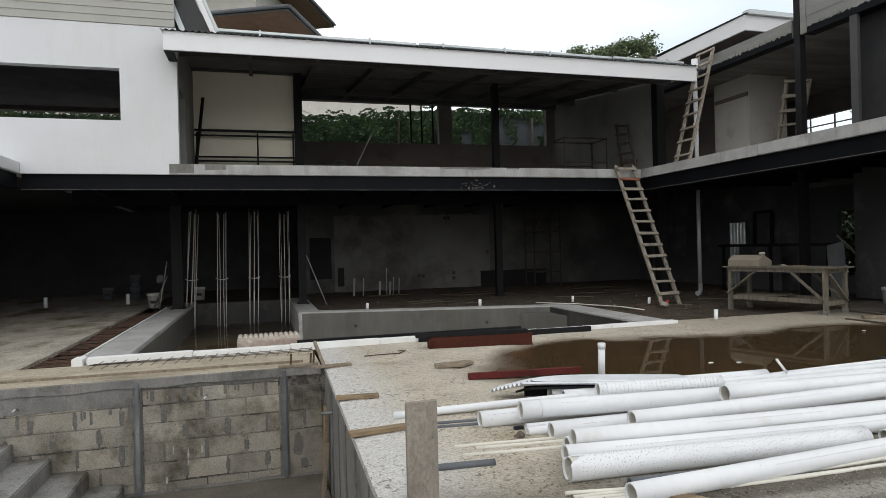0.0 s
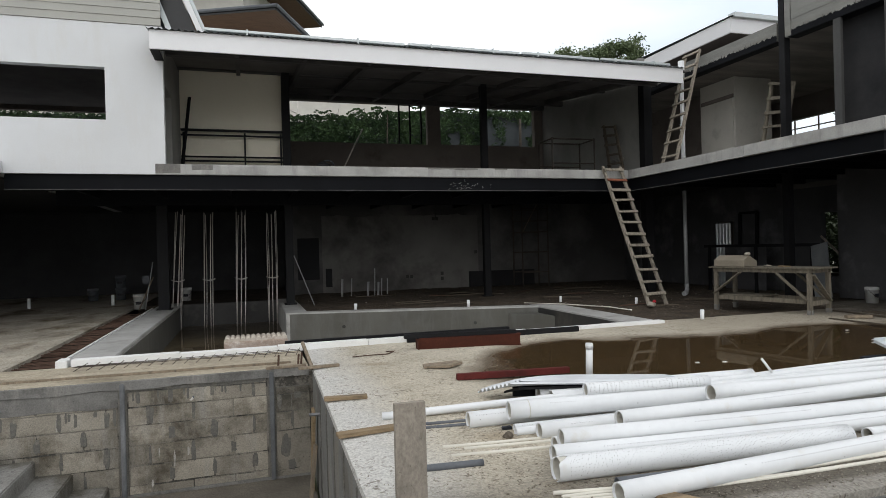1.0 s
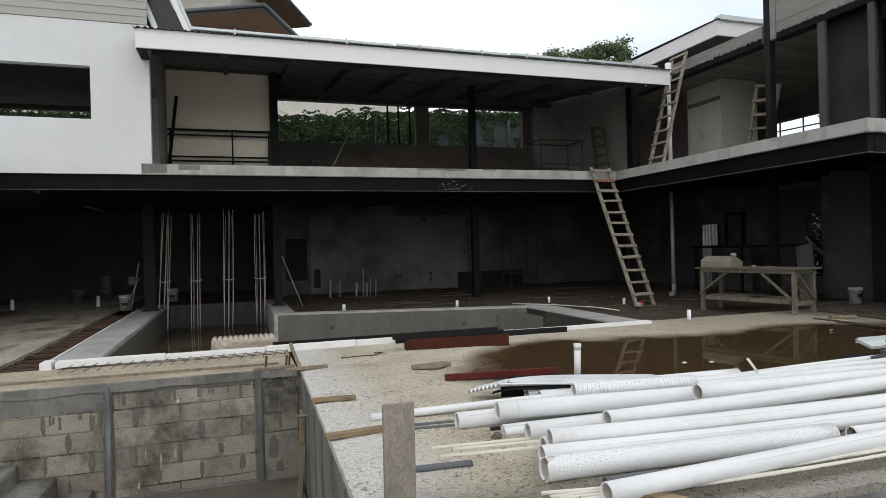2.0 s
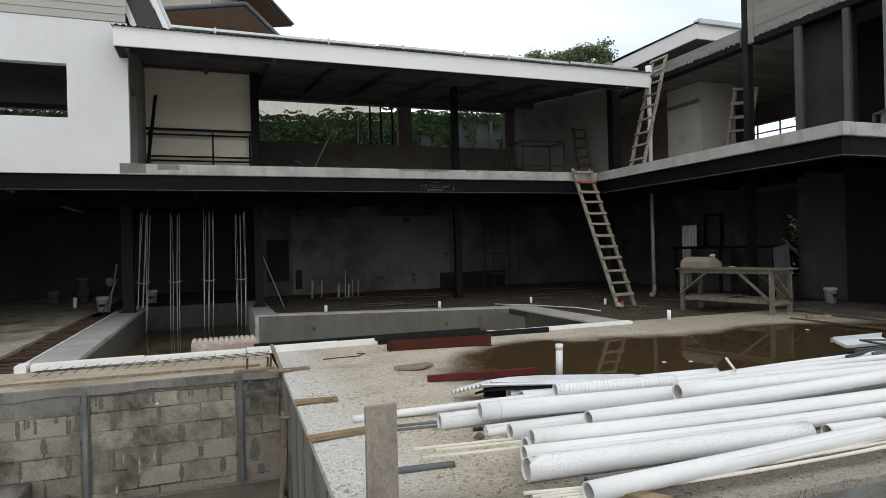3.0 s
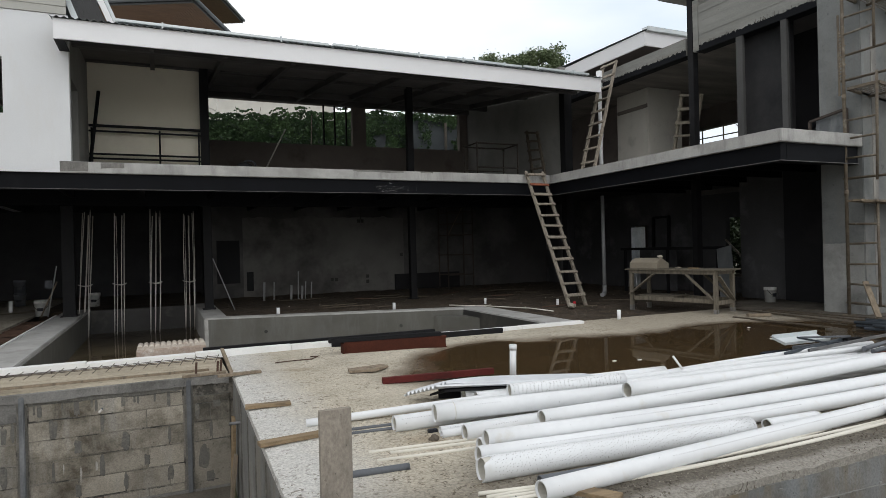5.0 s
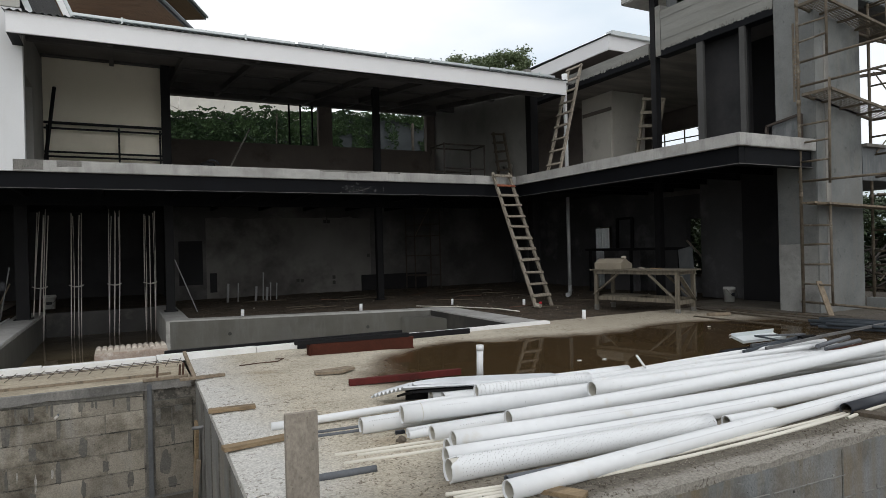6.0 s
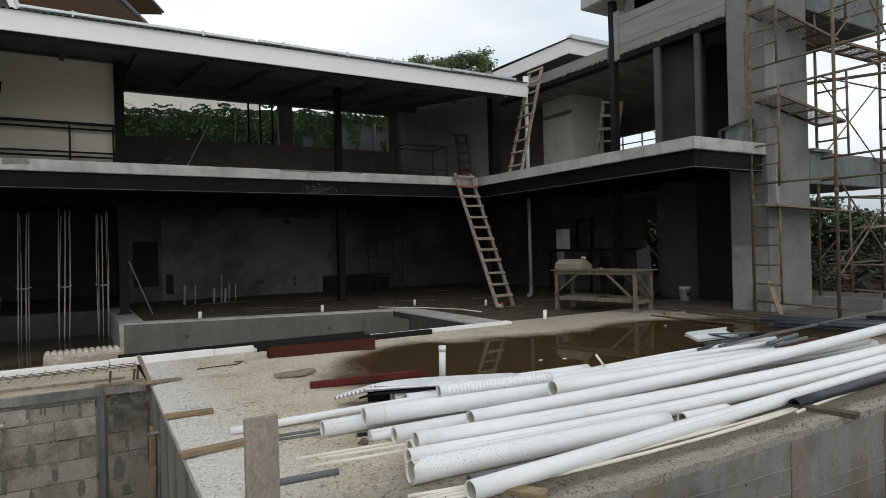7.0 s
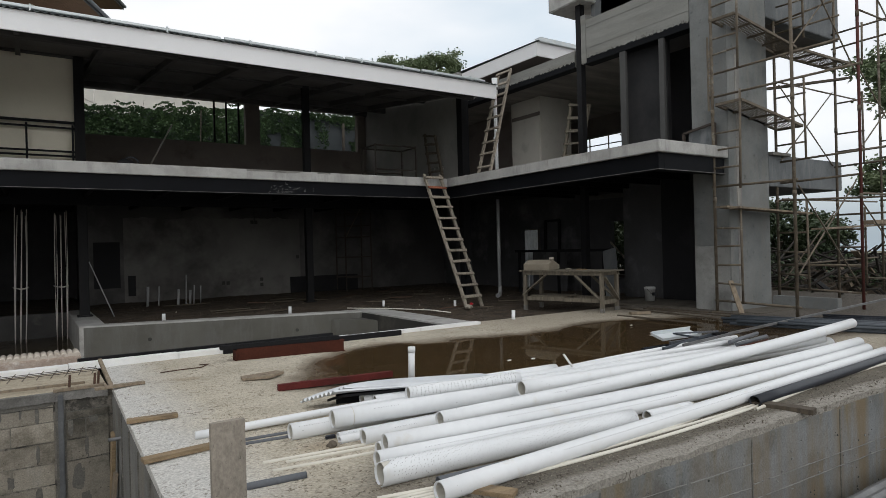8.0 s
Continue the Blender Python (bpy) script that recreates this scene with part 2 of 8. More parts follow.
    "foam": surf("white_foam", (0.82, 0.82, 0.81), (0.75, 0.75, 0.73), 0.95, scale=3, fine=90, grain=0.1, bump=0.4, dist=0.004, stain=(0.62, 0.6, 0.55), stain_at=(0.6, 0.75), stain_scale=2.0),
    "foamcore": surf("cut_foam", (0.52, 0.43, 0.36), (0.40, 0.31, 0.25), 0.95, scale=9, fine=60, grain=0.3, bump=0.6, dist=0.008, stain=(0.66, 0.6, 0.54), stain_scale=7.0),
    "zinc": surf("galvanised_sheet", (0.62, 0.64, 0.66), (0.5, 0.52, 0.54), 0.38, metal=0.75, scale=2.5, grain=0.1, bump=0.05),
    "zincroof": surf("grey_roof_sheet", (0.16, 0.175, 0.175), (0.12, 0.13, 0.132), 0.5, metal=0.3, scale=2.0, grain=0.15, bump=0.05),
    "flash": surf("pale_flashing", (0.66, 0.70, 0.71), (0.58, 0.62, 0.63), 0.45, metal=0.2, scale=1.5, grain=0.06, bump=0.03),
    "scaf": surf("scaffold_tube", (0.20, 0.165, 0.12), (0.13, 0.105, 0.08), 0.7, metal=0.2, scale=5, grain=0.3, bump=0.25, dist=0.003, stain=(0.3, 0.27, 0.22), stain_scale=6.0, rand=0.15),
    "scafred": surf("red_scaffold_tube", (0.12, 0.037, 0.03), (0.08, 0.032, 0.027), 0.65, metal=0.1, scale=5, grain=0.25, bump=0.2, dist=0.003),
    "bucket": surf("white_bucket", (0.50, 0.50, 0.485), (0.42, 0.42, 0.405), 0.5, scale=5, grain=0.15, bump=0.05, stain=(0.24, 0.235, 0.22), stain_scale=7),
    "card": surf("pale_fibreboard", (0.26, 0.228, 0.175), (0.205, 0.178, 0.137), 0.85, scale=3, grain=0.15, bump=0.1, dist=0.003),
    "clothred": surf("red_cloth", (0.5, 0.03, 0.04), (0.36, 0.02, 0.03), 0.9, grain=0.2),
    "clothpale": surf("dirty_pale_cloth", (0.42, 0.39, 0.33), (0.3, 0.27, 0.22), 0.9, grain=0.2),
    "leaf": surf("vine_leaf", (0.09, 0.155, 0.062), (0.024, 0.055, 0.022), 0.5, scale=1.5, fine=9, grain=0.5, bump=0.0, rand=0.0, spec=0.4),
    "leafdark": surf("tree_leaf", (0.20, 0.25, 0.13), (0.115, 0.16, 0.075), 0.55, scale=0.8, fine=6, grain=0.35, bump=0.0, spec=0.4),
    "bark": surf("bark", (0.08, 0.068, 0.053), (0.045, 0.038, 0.03), 0.95, scale=5, grain=0.3, bump=0.6, dist=0.02),
    "garden": surf("retaining_wall", (0.075, 0.085, 0.09), (0.05, 0.058, 0.062), 0.95, scale=1.5, grain=0.3, bump=0.3),
    "land": surf("far_land", (0.10, 0.12, 0.06), (0.16, 0.15, 0.10), 0.95, scale=0.05, fine=2.0, grain=0.3, bump=0.0, stain=(0.2, 0.2, 0.19), stain_scale=0.02),
    "house": surf("far_house_render", (0.62, 0.60, 0.55), (0.55, 0.53, 0.49), 0.85, grain=0.05, bump=0.1),
    "brownwall": surf("brown_render", (0.20, 0.172, 0.155), (0.15, 0.129, 0.117), 0.9, scale=0.8, grain=0.15, bump=0.2, stain=(0.10, 0.085, 0.07)),
}

M["floor"] = surf("stained_floor", (0.60, 0.545, 0.45), (0.40, 0.36, 0.295), 0.9, scale=2.0, fine=45, grain=0.45, bump=0.8, dist=0.012,
                  stain=(0.17, 0.13, 0.078), stain_at=(0.51, 0.64), stain_scale=0.8, stretch=(1.0, 0.6, 1.0), speck=(14, 0.6, 0.66, 0.6))
M["frontface"] = surf("board_marked_concrete", (0.255, 0.266, 0.268), (0.165, 0.173, 0.174), 0.86, scale=1.6, fine=60, grain=0.3, bump=0.6, dist=0.008, stain=(0.125, 0.125, 0.12), stain_at=(0.52, 0.64), stain_scale=1.9, streak=(0.20, 0.16, 0.10), speck=(26, 0.69, 0.72, 0.4))
fn, fl = M["frontface"].node_tree.nodes, M["frontface"].node_tree.links
f_bsdf = fn["Principled BSDF"]
f_from = f_bsdf.inputs["Base Color"].links[0].from_socket
f_geo, f_map, f_noise = fn.new("ShaderNodeNewGeometry"), fn.new("ShaderNodeMapping"), fn.new("ShaderNodeTexNoise")
f_map.inputs["Scale"].default_value = (3.2, 0.0, 0.22)
f_noise.inputs["Scale"].default_value, f_noise.inputs["Detail"].default_value = 1.0, 4
f_run, f_far, f_both = fn.new("ShaderNodeMapRange"), fn.new("ShaderNodeMapRange"), fn.new("ShaderNodeMath")
f_run.inputs["From Min"].default_value, f_run.inputs["From Max"].default_value = 0.44, 0.6
f_far.inputs["From Min"].default_value, f_far.inputs["From Max"].default_value = 3.2, 6.2
f_far.inputs["To Min"].default_value, f_far.inputs["To Max"].default_value = 0.25, 0.95
f_both.operation = "MULTIPLY"
f_sep, f_mix = fn.new("ShaderNodeSeparateXYZ"), fn.new("ShaderNodeMix")
f_mix.data_type = "RGBA"
f_mix.inputs["B"].default_value = (0.17, 0.125, 0.07, 1)
fl.new(f_geo.outputs["Position"], f_map.inputs[0])
fl.new(f_map.outputs[0], f_noise.inputs["Vector"])
fl.new(f_noise.outputs["Fac"], f_run.inputs["Value"])
fl.new(f_geo.outputs["Position"], f_sep.inputs[0])
fl.new(f_sep.outputs["X"], f_far.inputs["Value"])
fl.new(f_run.outputs[0], f_both.inputs[0])
fl.new(f_far.outputs[0], f_both.inputs[1])
fl.new(f_both.outputs[0], f_mix.inputs["Factor"])
fl.new(f_from, f_mix.inputs["A"])
fl.new(f_mix.outputs["Result"], f_bsdf.inputs["Base Color"])
M["tarsheet"] = surf("black_roof_sheet", (0.022, 0.023, 0.025), (0.013, 0.0135, 0.015), 0.35, scale=3.0, grain=0.2, bump=0.1, spec=0.4)
M["dirtyfoam"] = surf("dirty_foam", (0.60, 0.545, 0.475), (0.50, 0.44, 0.37), 0.95, scale=6, fine=70, grain=0.2, bump=0.5, dist=0.005, stain=(0.36, 0.29, 0.23), stain_at=(0.55, 0.7), stain_scale=5.0)
M["mudfloor"] = surf("muddy_cement", (0.40, 0.365, 0.275), (0.28, 0.255, 0.19), 0.6, scale=1.5, grain=0.25, bump=0.2, stain=(0.14, 0.12, 0.085), stain_scale=1.0)
M["wetwood"] = surf("dark_wet_timber", (0.12, 0.097, 0.07), (0.065, 0.052, 0.038), 0.8, scale=6, fine=60, grain=0.3, bump=0.4, dist=0.004, stretch=(3, 3, 0.8))
M["greysteel"] = surf("dull_grey_steel", (0.24, 0.24, 0.24), (0.15, 0.15, 0.15), 0.5, metal=0.4, scale=4.0, grain=0.2, bump=0.1, stain=(0.16, 0.12, 0.09), stain_at=(0.6, 0.75), stain_scale=4.0)
M["tin"] = surf("old_tin", (0.62, 0.64, 0.66), (0.45, 0.47, 0.49), 0.34, metal=0.9, scale=2.5, grain=0.2, bump=0.05)
M["ladderwood"] = surf("grey_ladder_timber", (0.40, 0.352, 0.285), (0.25, 0.218, 0.175), 0.86, scale=6, fine=70, grain=0.4, bump=0.35, dist=0.003, stretch=(3, 3, 0.6), rand=0.25, stain=(0.16, 0.138, 0.11), stain_at=(0.56, 0.7), stain_scale=3.0)
M["redboard"] = surf("reddish_board", (0.34, 0.12, 0.065), (0.22, 0.075, 0.045), 0.85, scale=6, grain=0.3, bump=0.3)
M["clod"] = surf("mud_crumb", (0.17, 0.145, 0.11), (0.09, 0.075, 0.057), 0.95, scale=9, grain=0.3, bump=0.3)
M["oldwood"] = surf("dark_rough_timber", (0.05, 0.043, 0.036), (0.025, 0.022, 0.019), 0.9, scale=5, grain=0.3, bump=0.4)
M["shrubleaf"] = surf("shrub_leaf", (0.075, 0.108, 0.048), (0.035, 0.058, 0.025), 0.5, scale=0.8, fine=6, grain=0.35, bump=0.0, spec=0.4)
# near-black render puts the shade of the unlit rooms into the base colour
M["roomshade"] = surf("room_shade_render", (0.022, 0.022, 0.024), (0.014, 0.014, 0.0155), 0.9, scale=0.8, grain=0.2, bump=0.2, dist=0.005, stain=(0.034, 0.033, 0.034), stain_at=(0.52, 0.7), stain_scale=0.6)
M["pillar"] = surf("pillar_plaster", (0.225, 0.233, 0.228), (0.14, 0.148, 0.146), 0.88, scale=0.9, fine=60, grain=0.2, bump=0.4, dist=0.006, stain=(0.088, 0.093, 0.092), stain_at=(0.50, 0.68), stain_scale=0.75, speck=(7, 0.62, 0.72, 0.7), streak=(0.185, 0.182, 0.168))
M["palecoat"] = surf("pale_plaster_coat", (0.36, 0.36, 0.345), (0.24, 0.24, 0.23), 0.9, scale=1.1, fine=60, grain=0.2, bump=0.4, dist=0.006, stain=(0.19, 0.19, 0.183), stain_at=(0.5, 0.68), stain_scale=1.4, speck=(9, 0.62, 0.72, 0.75))
M["endblock"] = surf("damp_block", (0.33, 0.30, 0.247), (0.23, 0.21, 0.172), 0.93, scale=2.6, fine=75, grain=0.35, bump=0.9, dist=0.008, stain=(0.10, 0.092, 0.074), stain_at=(0.46, 0.64), stain_scale=2.6, rand=0.2, speck=(34, 0.66, 0.70, 0.5))
M["tablewood"] = surf("weathered_table_wood", (0.235, 0.205, 0.158), (0.135, 0.117, 0.09), 0.88, scale=6, fine=70, grain=0.35, bump=0.35, dist=0.003, stretch=(3, 3, 0.6), rand=0.25)
M["sand"] = surf("sandy_cement", (0.60, 0.525, 0.40), (0.45, 0.395, 0.30), 0.9, scale=2.6, fine=50, grain=0.42, bump=1.0, dist=0.012,
                 stain=(0.27, 0.225, 0.155), stain_at=(0.52, 0.7), stain_scale=0.9, speck=(11, 0.60, 0.68, 0.62), stretch=(0.5, 1.4, 1.0))
# pipe colour lowered to grey for things standing in the shaded ground storey
M["dimpvc"] = surf("dimmed_pipe", (0.34, 0.345, 0.35), (0.25, 0.255, 0.26), 0.55, scale=2.0, grain=0.15, bump=0.05, spec=0.3)
M["perf"] = surf("drilled_hole", (0.20, 0.20, 0.19), (0.13, 0.13, 0.122), 0.9, bump=0.0)
M["gutter"] = surf("grey_gutter_back", (0.15, 0.178, 0.182), (0.11, 0.132, 0.136), 0.55, scale=2.0, grain=0.12, bump=0.05)
M["dust"] = surf("dusty_edge", (0.16, 0.155, 0.15), (0.06, 0.06, 0.06), 0.8, scale=3.0, grain=0.3, bump=0.1)
M["pit"] = surf("pit_floor", (0.17, 0.15, 0.122), (0.11, 0.097, 0.078), 0.95, scale=2.0, fine=50, grain=0.4, bump=0.6, dist=0.01, stain=(0.075, 0.066, 0.052), stain_scale=1.4)
M["step"] = surf("dirty_step", (0.31, 0.305, 0.285), (0.21, 0.203, 0.185), 0.92, scale=2.6, fine=60, grain=0.4, bump=0.6, dist=0.008, stain=(0.115, 0.103, 0.08), stain_at=(0.48, 0.6), stain_scale=1.2, speck=(14, 0.6, 0.68, 0.6))

# the deck: sandy cement, darker where low and wet
M["deck"] = surf("sandy_deck", (0.66, 0.60, 0.49), (0.54, 0.485, 0.385), 0.92, scale=1.8, fine=80, grain=0.25, bump=1.0, dist=0.014, speck=(40, 0.64, 0.68, 0.55),
                 stain=(0.36, 0.29, 0.195), stain_at=(0.55, 0.72), stain_scale=0.8)
dn, dl = M["deck"].node_tree.nodes, M["deck"].node_tree.links
d_bsdf = dn["Principled BSDF"]
d_from = d_bsdf.inputs["Base Color"].links[0].from_socket
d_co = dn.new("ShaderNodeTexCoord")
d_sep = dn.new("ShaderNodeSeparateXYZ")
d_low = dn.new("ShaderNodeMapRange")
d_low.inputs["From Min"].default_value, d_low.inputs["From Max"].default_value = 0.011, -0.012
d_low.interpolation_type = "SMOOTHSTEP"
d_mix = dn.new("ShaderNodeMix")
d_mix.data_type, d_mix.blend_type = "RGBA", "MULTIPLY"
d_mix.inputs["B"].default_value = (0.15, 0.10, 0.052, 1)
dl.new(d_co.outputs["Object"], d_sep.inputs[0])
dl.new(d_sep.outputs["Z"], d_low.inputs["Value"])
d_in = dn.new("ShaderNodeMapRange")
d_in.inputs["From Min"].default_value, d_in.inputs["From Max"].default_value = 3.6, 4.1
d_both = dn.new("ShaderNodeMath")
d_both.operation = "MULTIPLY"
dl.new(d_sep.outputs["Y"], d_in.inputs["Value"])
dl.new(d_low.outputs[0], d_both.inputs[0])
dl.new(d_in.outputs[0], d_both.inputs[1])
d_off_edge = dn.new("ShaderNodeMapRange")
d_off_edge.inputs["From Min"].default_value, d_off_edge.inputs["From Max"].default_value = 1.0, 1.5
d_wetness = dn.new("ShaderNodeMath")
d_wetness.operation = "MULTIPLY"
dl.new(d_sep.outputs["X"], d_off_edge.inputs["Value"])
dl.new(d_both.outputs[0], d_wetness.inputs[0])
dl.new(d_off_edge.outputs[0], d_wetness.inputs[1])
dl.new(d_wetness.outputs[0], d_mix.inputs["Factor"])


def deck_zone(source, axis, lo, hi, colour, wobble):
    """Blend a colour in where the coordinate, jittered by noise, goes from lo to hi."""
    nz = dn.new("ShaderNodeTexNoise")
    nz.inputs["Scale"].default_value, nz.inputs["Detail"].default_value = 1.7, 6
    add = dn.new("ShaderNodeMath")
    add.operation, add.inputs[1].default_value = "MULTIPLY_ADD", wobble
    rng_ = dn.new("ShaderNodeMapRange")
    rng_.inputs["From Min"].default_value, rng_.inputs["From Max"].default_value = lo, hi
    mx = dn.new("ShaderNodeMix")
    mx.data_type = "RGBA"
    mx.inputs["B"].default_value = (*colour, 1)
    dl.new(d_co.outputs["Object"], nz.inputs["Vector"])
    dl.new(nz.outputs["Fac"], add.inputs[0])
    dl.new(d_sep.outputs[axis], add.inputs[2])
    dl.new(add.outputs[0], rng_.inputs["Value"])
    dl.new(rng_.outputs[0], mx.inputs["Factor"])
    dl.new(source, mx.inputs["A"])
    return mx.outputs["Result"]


d_tex = deck_zone(d_from, "X", 1.55, 1.0, (0.60, 0.585, 0.55), 0.5)
d_tex = deck_zone(d_tex, "X", 5.4, 7.6, (0.40, 0.355, 0.28), 1.2)
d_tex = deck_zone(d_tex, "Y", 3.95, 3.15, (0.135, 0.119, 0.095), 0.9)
d_tex = deck_zone(d_tex, "Y", 2.66, 2.60, (0.30, 0.28, 0.245), 0.2)
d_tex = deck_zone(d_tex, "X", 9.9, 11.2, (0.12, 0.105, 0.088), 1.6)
d_grain = dn.new("ShaderNodeTexNoise")
d_grain.inputs["Scale"].default_value, d_grain.inputs["Detail"].default_value = 60.0, 4
d_gr = dn.new("ShaderNodeMapRange")
d_gr.inputs["From Min"].default_value, d_gr.inputs["From Max"].default_value = 0.38, 0.62
d_gr.inputs["To Min"].default_value, d_gr.inputs["To Max"].default_value = 0.80, 1.13
d_gm = dn.new("ShaderNodeVectorMath")
d_gm.operation = "SCALE"
dl.new(d_co.outputs["Object"], d_grain.inputs["Vector"])
dl.new(d_grain.outputs["Fac"], d_gr.inputs["Value"])
# dents exist as dark colour only, holding their small shadows and damp
d_dent = dn.new("ShaderNodeTexNoise")
d_dent.inputs["Scale"].default_value, d_dent.inputs["Detail"].default_value, d_dent.inputs["Distortion"].default_value = 15.0, 3, 0.9
d_cl = dn.new("ShaderNodeTexNoise")
d_cl.inputs["Scale"].default_value, d_cl.inputs["Detail"].default_value = 1.6, 4
d_clr = dn.new("ShaderNodeMapRange")
d_clr.inputs["From Min"].default_value, d_clr.inputs["From Max"].default_value = 0.30, 0.58
d_off = dn.new("ShaderNodeMath")
d_off.operation, d_off.inputs[1].default_value = "SUBTRACT", 0.5
d_abs = dn.new("ShaderNodeMath")
d_abs.operation = "ABSOLUTE"
d_der = dn.new("ShaderNodeMapRange")
d_der.inputs["From Min"].default_value, d_der.inputs["From Max"].default_value = 0.042, 0.014
d_gap = dn.new("ShaderNodeTexNoise")
d_gap.inputs["Scale"].default_value, d_gap.inputs["Detail"].default_value = 19.0, 2
d_gapr = dn.new("ShaderNodeMapRange")
d_gapr.inputs["From Min"].default_value, d_gapr.inputs["From Max"].default_value = 0.50, 0.56
d_short = dn.new("ShaderNodeMath")
d_short.operation = "MULTIPLY"
d_dm = dn.new("ShaderNodeMath")
d_dm.operation = "MULTIPLY"
d_dx = dn.new("ShaderNodeMix")
d_dx.data_type, d_dx.blend_type = "RGBA", "MULTIPLY"
d_dx.inputs["B"].default_value = (0.39, 0.36, 0.32, 1)
dl.new(d_co.outputs["Object"], d_dent.inputs["Vector"])
dl.new(d_co.outputs["Object"], d_cl.inputs["Vector"])
dl.new(d_dent.outputs["Fac"], d_off.inputs[0])
dl.new(d_off.outputs[0], d_abs.inputs[0])
dl.new(d_abs.outputs[0], d_der.inputs["Value"])
dl.new(d_co.outputs["Object"], d_gap.inputs["Vector"])
dl.new(d_gap.outputs["Fac"], d_gapr.inputs["Value"])
dl.new(d_der.outputs[0], d_short.inputs[0])
dl.new(d_gapr.outputs[0], d_short.inputs[1])
dl.new(d_cl.outputs["Fac"], d_clr.inputs["Value"])
dl.new(d_short.outputs[0], d_dm.inputs[0])
dl.new(d_clr.outputs[0], d_dm.inputs[1])
dl.new(d_dm.outputs[0], d_dx.inputs["Factor"])
dl.new(d_tex, d_dx.inputs["A"])
dl.new(d_dx.outputs["Result"], d_gm.inputs[0])
dl.new(d_gr.outputs[0], d_gm.inputs["Scale"])
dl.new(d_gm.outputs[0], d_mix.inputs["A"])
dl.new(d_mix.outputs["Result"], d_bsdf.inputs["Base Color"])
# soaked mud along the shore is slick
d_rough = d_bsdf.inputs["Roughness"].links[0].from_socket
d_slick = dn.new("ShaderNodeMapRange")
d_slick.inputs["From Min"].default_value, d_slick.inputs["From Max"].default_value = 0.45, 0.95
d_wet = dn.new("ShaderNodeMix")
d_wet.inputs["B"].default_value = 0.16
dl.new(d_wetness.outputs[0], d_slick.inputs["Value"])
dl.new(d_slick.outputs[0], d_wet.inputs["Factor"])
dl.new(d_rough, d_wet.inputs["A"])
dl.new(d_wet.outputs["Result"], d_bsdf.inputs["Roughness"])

# standing brown water
water_mat = bpy.data.materials.new("muddy_water")
water_mat.use_nodes = True
wm, wk = water_mat.node_tree.nodes, water_mat.node_tree.links
wm.remove(wm["Principled BSDF"])
w_clear = wm.new("ShaderNodeBsdfTransparent")
w_clear.inputs["Color"].default_value = (0.95, 0.90, 0.81, 1)
w_mud = wm.new("ShaderNodeBsdfDiffuse")
w_mud.inputs["Color"].default_value = (0.20, 0.135, 0.065, 1)
w_b = wm.new("ShaderNodeBsdfGlossy")
w_b.inputs["Roughness"].default_value = 0.012
w_body, w_top = wm.new("ShaderNodeMixShader"), wm.new("ShaderNodeMixShader")
w_body.inputs["Fac"].default_value = 0.17
w_fr = wm.new("ShaderNodeFresnel")
w_fr.inputs["IOR"].default_value = 1.33
wk.new(w_clear.outputs[0], w_body.inputs[1])
wk.new(w_mud.outputs[0], w_body.inputs[2])
wk.new(w_fr.outputs[0], w_top.inputs["Fac"])
wk.new(w_body.outputs[0], w_top.inputs[1])
wk.new(w_b.outputs[0], w_top.inputs[2])
wk.new(w_top.outputs[0], wm["Material Output"].inputs["Surface"])
wt = water_mat.node_tree
w_n = wt.nodes.new("ShaderNodeTexNoise")
w_n.inputs["Scale"].default_value, w_n.inputs["Detail"].default_value = 5.0, 2
w_bp = wt.nodes.new("ShaderNodeBump")
w_bp.inputs["Strength"].default_value, w_bp.inputs["Distance"].default_value = 0.02, 0.01
w_c = wt.nodes.new("ShaderNodeTexCoord")
wt.links.new(w_c.outputs["Object"], w_n.inputs["Vector"])
wt.links.new(w_n.outputs["Fac"], w_bp.inputs["Height"])
wt.links.new(w_bp.outputs[0], w_b.inputs["Normal"])
M["water"] = water_mat


# ---- building helpers ----
def link(name, bm, material, parent=None):
    me = bpy.data.meshes.new(name)
    bm.to_mesh(me)
    bm.free()
    me.materials.append(M[material])
    ob = new(name, me)
    if parent:
        ob.parent = parent
    return ob


def part(name, bm, material, parent, label=""):
    return tagged(link(name, bm, material, parent), label)


def piece(name, bm, material, label, category="", group="", kind=""):
    return tagged(link(name, bm, material), label, category, group, kind)


def thing(name, label, category, group="", at=(0, 0, 0), kind=""):
    ob = new(name)
    ob.location = at
    ob.empty_display_size = 0.1
    return tagged(ob, label, category, group, kind)


def box(bm, x0, y0, z0, x1, y1, z1, bevel=0.0, m=None):
    r = bmesh.ops.create_cube(bm, size=1.0)
    vs = r["verts"]
    t = Matrix.Translation(((x0 + x1) / 2, (y0 + y1) / 2, (z0 + z1) / 2)) @ Matrix.Diagonal((abs(x1 - x0), abs(y1 - y0), abs(z1 - z0), 1))
    bmesh.ops.transform(bm, matrix=(m @ t) if m else t, verts=vs)
    if bevel:
        es = list({e for v in vs for e in v.link_edges})
        bmesh.ops.bevel(bm, geom=es, offset=bevel, segments=2, affect="EDGES", clamp_overlap=True)
    return bm


def boxed(x0, y0, z0, x1, y1, z1, bevel=0.0, m=None):
    return box(bmesh.new(), x0, y0, z0, x1, y1, z1, bevel, m)


def along(p, q, up=(0, 0, 1)):
    """A pose at p whose z axis runs to q and whose x axis is as near as can be to lie across up."""
    p, q = Vector(p), Vector(q)
    z = (q - p).normalized()
    x = Vector(up).cross(z)
    x = x.normalized() if x.length > 1e-4 else Vector((1, 0, 0))
    y = z.cross(x)
    m = Matrix((x, y, z)).transposed().to_4x4()
    m.translation = p
    return m


